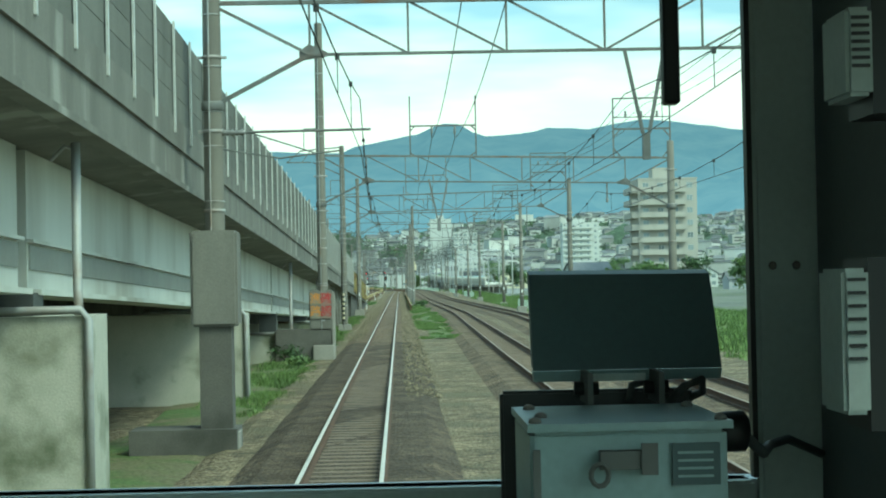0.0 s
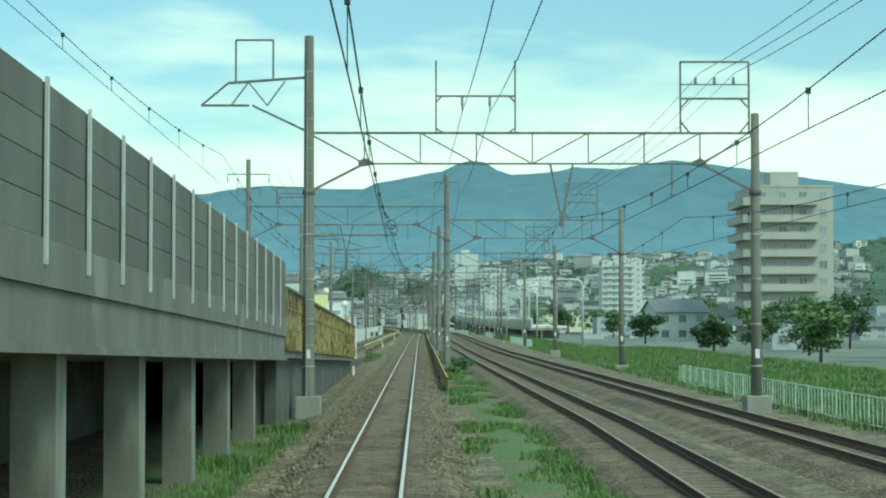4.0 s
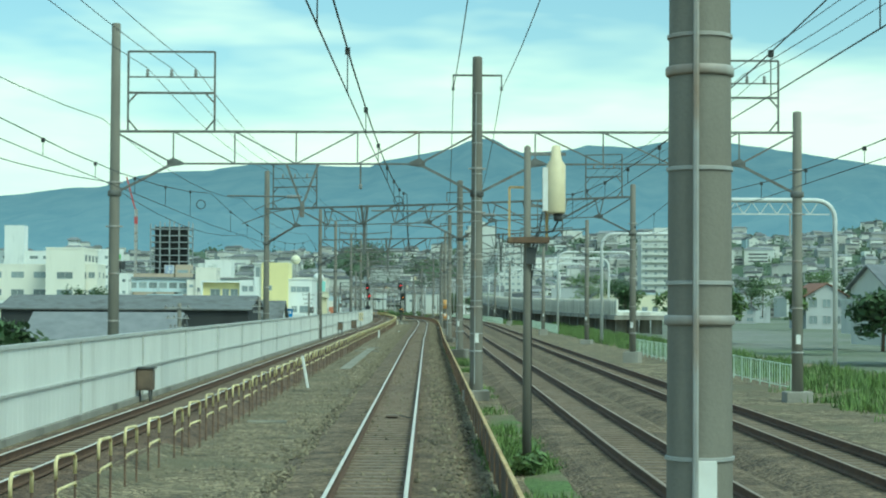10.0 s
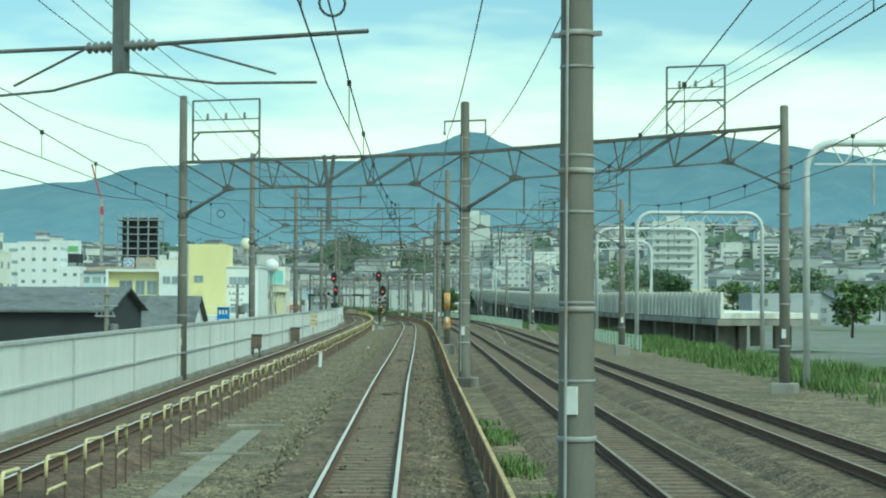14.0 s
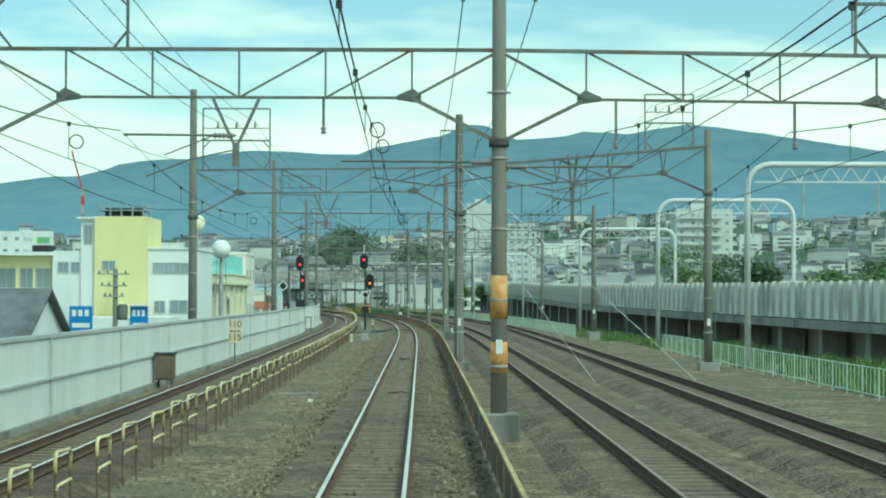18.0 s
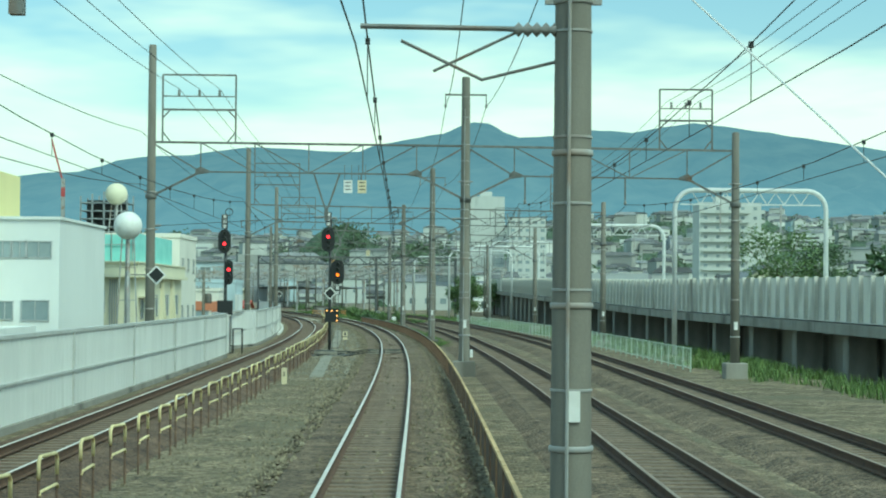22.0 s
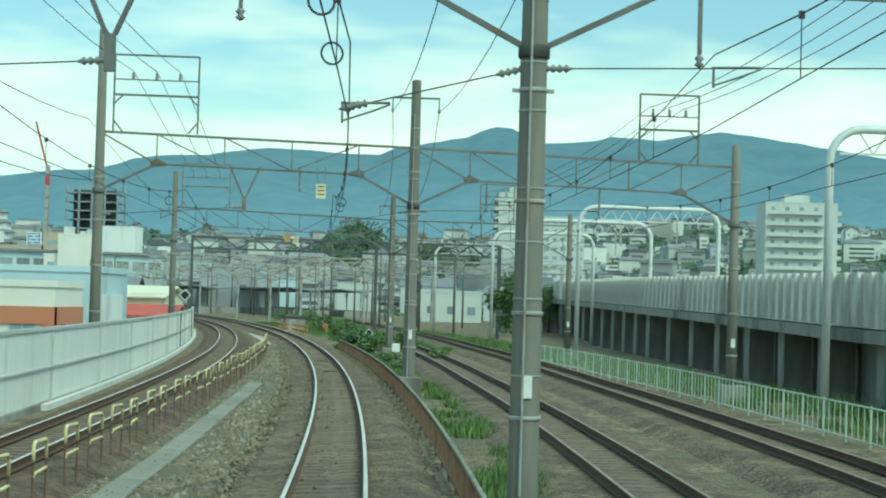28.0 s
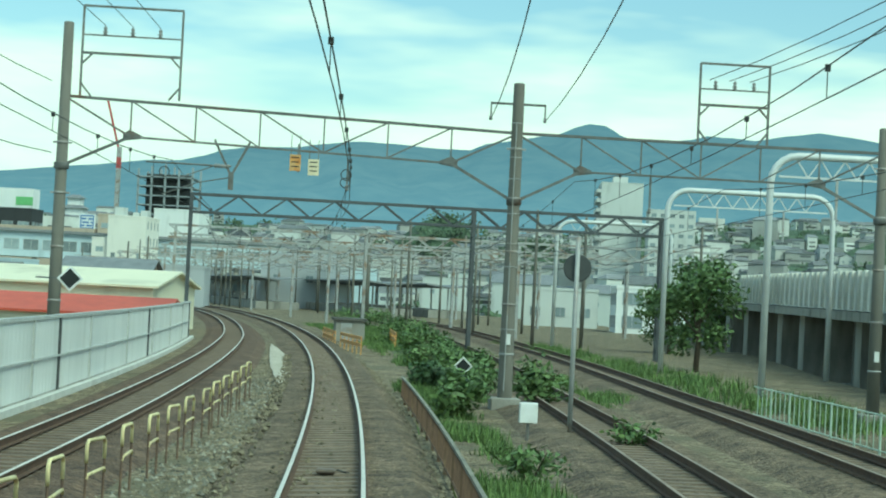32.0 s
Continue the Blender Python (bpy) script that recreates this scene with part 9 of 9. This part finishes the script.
# ---- the cab of the train standing where the ride sets out ----
def cab():
    K = 0.8
    E = Vector((0.860, 44.79, 2.672))

    def q(x, y, z):
        return Vector((x * K, y * K, z * K))

    paint = mat("cab_paint_dark", (0.07, 0.085, 0.083), 0.6, second=(0.055, 0.068, 0.066), scale=3, grain=0.06, grain_scale=80)
    pale = mat("cab_paint_pale", (0.50, 0.56, 0.53), 0.55, second=(0.45, 0.51, 0.48), scale=2, grain=0.05, grain_scale=90)
    steel = mat("brushed_body_steel", (0.45, 0.46, 0.46), 0.4, 0.8, second=(0.38, 0.39, 0.39), scale=2, stretch=(1, 0.2, 6))
    board_mat = mat("board_dark_teal", (0.095, 0.14, 0.145), 0.5, second=(0.085, 0.125, 0.13), scale=4, grain=0.05, grain_scale=120)
    teal = mat("box_pale_teal", (0.36, 0.48, 0.48), 0.4, second=(0.31, 0.42, 0.42), scale=5, grain=0.06, grain_scale=100)
    cable_mat = mat("cable_grey", (0.10, 0.11, 0.11), 0.6)
    t = thing("driver_cab", Matrix.Translation((0, E.y, 0)), "steel train cab end with an open front window", "train cab")
    yf = 3.03 * K
    lo, hi = -1.45, 1.47

    def slab(name, a, b, material, parent=t, label="", bevel=0.0):
        bm = bmesh.new()
        box(bm, a, b)
        if bevel:
            bmesh.ops.bevel(bm, geom=bm.edges[:], offset=bevel, segments=2, affect="EDGES")
        return part(name, bm, material, parent, label)

    slab("floor", (lo, -1.6, 1.02), (hi, yf, 1.12), paint)
    slab("roof", (lo, -1.6, 3.50), (hi, yf + 0.05, 3.62), steel, label="brushed steel roof")
    for x0, x1 in ((lo, -1.15), (1.15, hi)):
        slab("rear_jamb", (x0, -1.7, 1.02), (x1, -1.6, 3.50), paint)
    slab("rear_dado", (-1.15, -1.7, 1.02), (1.15, -1.6, 1.55), paint)
    for x0, x1 in ((lo - 0.07, lo), (hi, hi + 0.07)):
        slab("side_wall", (x0, -1.7, 1.02), (x1, yf + 0.05, 1.95), steel, label="brushed steel body side")
        slab("side_header", (x0, -1.7, 3.0), (x1, yf + 0.05, 3.55), steel)
        slab("side_post", (x0, 1.5, 1.95), (x1, yf + 0.05, 3.0), steel)
        slab("side_post", (x0, -1.7, 1.95), (x1, -1.2, 3.0), steel)
    slab("front_apron", (lo, yf, 1.02), (hi, yf + 0.06, E.z - 0.345 * K), steel, label="steel front below the window")
    slab("front_header", (lo, yf, E.z + 0.52 * K), (hi, yf + 0.06, 3.50), steel)
    px0, px1 = E.x + 0.588 * K, E.x + 0.70 * K
    slab("corner_pillar", (px0 + 0.004, 3.0 * K, 1.12), (px1, yf, 3.50), pale, label="pale grey-green window pillar", bevel=0.006)
    slab("window_seal", (px0 - 0.004, 3.0 * K, E.z - 0.34 * K), (px0 + 0.003, yf, E.z + 0.52 * K), M_BLACK)
    slab("side_cabinet", (px1 + 0.002, 1.9, 1.12), (hi, yf, 3.50), paint, label="dark equipment cabinet beside the pillar")
    slab("left_pillar", (lo, 3.0 * K, 1.12), (E.x - 0.80 * K, yf, 3.50), pale)
    slab("sill", (E.x - 0.80 * K, 3.0 * K, E.z - 0.40 * K), (px0 - 0.002, yf + 0.05, E.z - 0.345 * K), pale, label="pale window sill", bevel=0.004)
    slab("underframe", (-1.2, -1.6, 0.55), (1.2, yf - 0.3, 1.02), M_DARKGREY)
    for x in (-0.566, 0.566):
        for y in (-1.0, 1.1):
            bm = bmesh.new()
            lathe(bm, [(0.43, -0.06), (0.43, 0.06), (0.40, 0.07)], 24, Matrix.Translation((x, y, 0.433)) @ Matrix.Rotation(math.pi / 2, 4, "Y"))
            part("wheel", bm, M_RAILSIDE, t, "steel wheel")
    for x in (0.622, 0.662):
        for z in (0.012,):
            bm = bmesh.new()
            lathe(bm, [(0.006, 0), (0.004, 0.004)], 8, Matrix.Translation((E.x + x * K, 3.0 * K - 0.001, E.z + z * K)) @ Matrix.Rotation(math.pi / 2, 4, "X"))
            part("screw", bm, M_STEEL, t)
    m0 = Matrix.Translation(E)
    # hanging black bar
    e = thing("hanging_bar", m0, "black bar hanging from the cab ceiling before the window", "bar")
    bm = bmesh.new()
    box(bm, q(0.43, 2.88, 0.274), Vector((0.456 * K, 2.92 * K, 3.50 - E.z)))
    bmesh.ops.bevel(bm, geom=bm.edges[:], offset=0.003, segments=1, affect="EDGES")
    part("bar", bm, M_BLACK, e)
    def qb(x, y, z):
        return q(0.935 * x - 0.008, 2.29 + (y - 2.44) * 1.22, z)

    # instrument box with lid, latch and label
    e = thing("instrument_box", m0, "pale teal steel instrument box with a padlocked latch and label plate", "instrument box")
    bm = bmesh.new()
    box(bm, qb(0.182, 2.45, -0.36), qb(0.452, 2.70, -0.197))
    bmesh.ops.bevel(bm, geom=bm.edges[:], offset=0.005, segments=2, affect="EDGES")
    case = part("case", bm, teal, e)
    bm = bmesh.new()
    box(bm, qb(0.178, 2.44, -0.197), qb(0.458, 2.71, -0.187))
    part("lid", bm, teal, e, "pale teal lid")
    for x, y in ((0.19, 2.46), (0.445, 2.46), (0.20, 2.66), (0.44, 2.66), (0.205, 2.53)):
        bm = bmesh.new()
        lathe(bm, [(0.007, 0), (0.006, 0.004), (0.002, 0.006)], 8, Matrix.Translation(qb(x, y, -0.1868)))
        part("screw", bm, M_STEEL_LIGHT, e, "steel screw head")
    bm = bmesh.new()
    box(bm, qb(0.375, 2.443, -0.268), qb(0.44, 2.4495, -0.215))
    part("label_plate", bm, board_mat, case, "dark label plate")
    for k in range(4):
        bm = bmesh.new()
        box(bm, qb(0.382, 2.4405, -0.228 - k * 0.010), qb(0.43, 2.4425, -0.225 - k * 0.010))
        part("lettering_bar", bm, teal, case)
    bm = bmesh.new()
    box(bm, qb(0.275, 2.43, -0.245), qb(0.35, 2.4495, -0.222))
    box(bm, qb(0.33, 2.425, -0.252), qb(0.352, 2.43, -0.212))
    part("latch", bm, M_STEEL, case, "steel hasp latch")
    bm = bmesh.new()
    tube(bm, [qb(0.272 + 0.012 * math.cos(a), 2.42, -0.25 + 0.014 * math.sin(a)) for a in np.linspace(0, 6.28, 12)], 0.003, 6)
    part("padlock_ring", bm, M_STEEL, case)
    bm = bmesh.new()
    box(bm, qb(0.185, 2.44, -0.30), qb(0.195, 2.4495, -0.22))
    part("hinge", bm, M_STEEL, case)
    sup = bmesh.new()
    box(sup, qb(0.24, 2.5, -1.94), qb(0.40, 2.66, -0.361))
    part("pedestal", sup, paint, e, "dark pedestal")
    # black panel behind
    e = thing("back_panel", m0, "black panel standing behind the instrument box", "panel")
    bm = bmesh.new()
    box(bm, q(0.148, 2.73, -0.40), q(0.44, 2.75, -0.171))
    bmesh.ops.bevel(bm, geom=bm.edges[:], offset=0.004, segments=2, affect="EDGES")
    part("panel", bm, M_BLACK, e)
    bm = bmesh.new()
    box(bm, q(0.17, 2.74, -0.42), q(0.42, 3.02, -0.401))
    part("bracket", bm, paint, e)
    # display board on two arms
    e = thing("display_board", m0, "dark teal display board seen from behind on two steel arms", "display board")
    bm = bmesh.new()
    c = [q(0.197, 2.75, 0.004), q(0.473, 2.75, 0.001), q(0.480, 2.70, -0.140), q(0.197, 2.70, -0.140)]
    vs = [bm.verts.new(v) for v in c] + [bm.verts.new(v + Vector((0, 0.03, 0.005))) for v in c]
    for f in ((0, 1, 2, 3), (7, 6, 5, 4), (0, 4, 5, 1), (1, 5, 6, 2), (2, 6, 7, 3), (3, 7, 4, 0)):
        bm.faces.new([vs[i] for i in f])
    part("board", bm, board_mat, e)
    bm = bmesh.new()
    c = [q(0.197, 2.699, -0.141), q(0.480, 2.699, -0.141), q(0.480, 2.71, -0.157), q(0.20, 2.71, -0.157)]
    vs = [bm.verts.new(v) for v in c] + [bm.verts.new(v + Vector((0, 0.03, 0))) for v in c]
    for f in ((0, 1, 2, 3), (7, 6, 5, 4), (0, 4, 5, 1), (1, 5, 6, 2), (2, 6, 7, 3), (3, 7, 4, 0)):
        bm.faces.new([vs[i] for i in f])
    part("lower_lip", bm, teal, e, "pale lower lip")
    bm = bmesh.new()
    box(bm, q(0.285, 2.698, -0.157), q(0.365, 2.702, -0.146))
    part("strip", bm, pale, e)
    for x in (0.272, 0.375):
        bm = bmesh.new()
        box(bm, q(x - 0.004, 2.60, -0.186), q(x + 0.004, 2.72, -0.140))
        arm = part("arm", bm, M_STEEL, e)
        bm = bmesh.new()
        tube(bm, [q(x - 0.018, 2.66, -0.165), q(x + 0.018, 2.66, -0.165)], 0.008, 8)
        part("clamp_screw", bm, M_BLACK, arm)
    # round knob and cables
    e = thing("round_connector", m0, "black round connector on the instrument box's side", "connector")
    bm = bmesh.new()
    lathe(bm, [(0.020, 0), (0.022, 0.01), (0.022, 0.03), (0.016, 0.034)], 18, Matrix.Translation(q(0.421, 2.42, -0.212)) @ Matrix.Rotation(math.pi / 2, 4, "Y"))
    part("knob", bm, M_BLACK, e)
    for k, pts in enumerate(((q(0.455, 2.42, -0.215), q(0.50, 2.5, -0.25), q(0.56, 2.75, -0.262), q(0.62, 2.9, -0.268), q(0.69, 2.97, -0.30)), (q(0.40, 2.70, -0.19), q(0.42, 2.68, -0.165), q(0.45, 2.70, -0.158), q(0.455, 2.73, -0.178), q(0.43, 2.74, -0.19)), (q(0.34, 2.70, -0.187), q(0.345, 2.71, -0.165), q(0.37, 2.72, -0.158), q(0.40, 2.72, -0.16)))):
        bm = bmesh.new()
        tube(bm, pts, 0.005 if k else 0.006, 8)
        solid("cab_cable", bm, cable_mat, "grey cable looping beside the instrument box", "cable", "cab cables", m=m0)
    # speaker and handset on the cabinet
    for nm, x0, x1, z0, z1, y, lb in (("speaker", 0.644, 0.69, 0.249, 0.377, 2.10, "pale slotted loudspeaker on the dark cabinet"), ("handset_box", 0.630, 0.69, -0.206, 0.003, 2.10, "grey slotted handset box on the dark cabinet")):
        e = thing(nm, m0, lb, nm.split("_")[0])
        s = 0.82
        bm = bmesh.new()
        box(bm, q(x0 * s, y, z0 * s), q(x0 * s + 0.032, y + 0.12, z1 * s))
        bmesh.ops.bevel(bm, geom=bm.edges[:], offset=0.004, segments=2, affect="EDGES")
        part("case", bm, pale, e)
        bm = bmesh.new()
        box(bm, q(x0 * s + 0.033, y + 0.01, z0 * s - 0.02), Vector((px1 - E.x + 0.10, y * K + 0.10, z1 * s * K + 0.01)))
        part("holder", bm, M_BLACK, e, "black holder")
        for k in range(7):
            z = z1 * s - 0.012 - k * (z1 - z0) * s * 0.09
            bm = bmesh.new()
            box(bm, q(x0 * s + 0.006, y - 0.004, z - 0.003), q(x0 * s + 0.027, y - 0.0005, z + 0.001))
            part("slot", bm, M_BLACK, e)


cab()
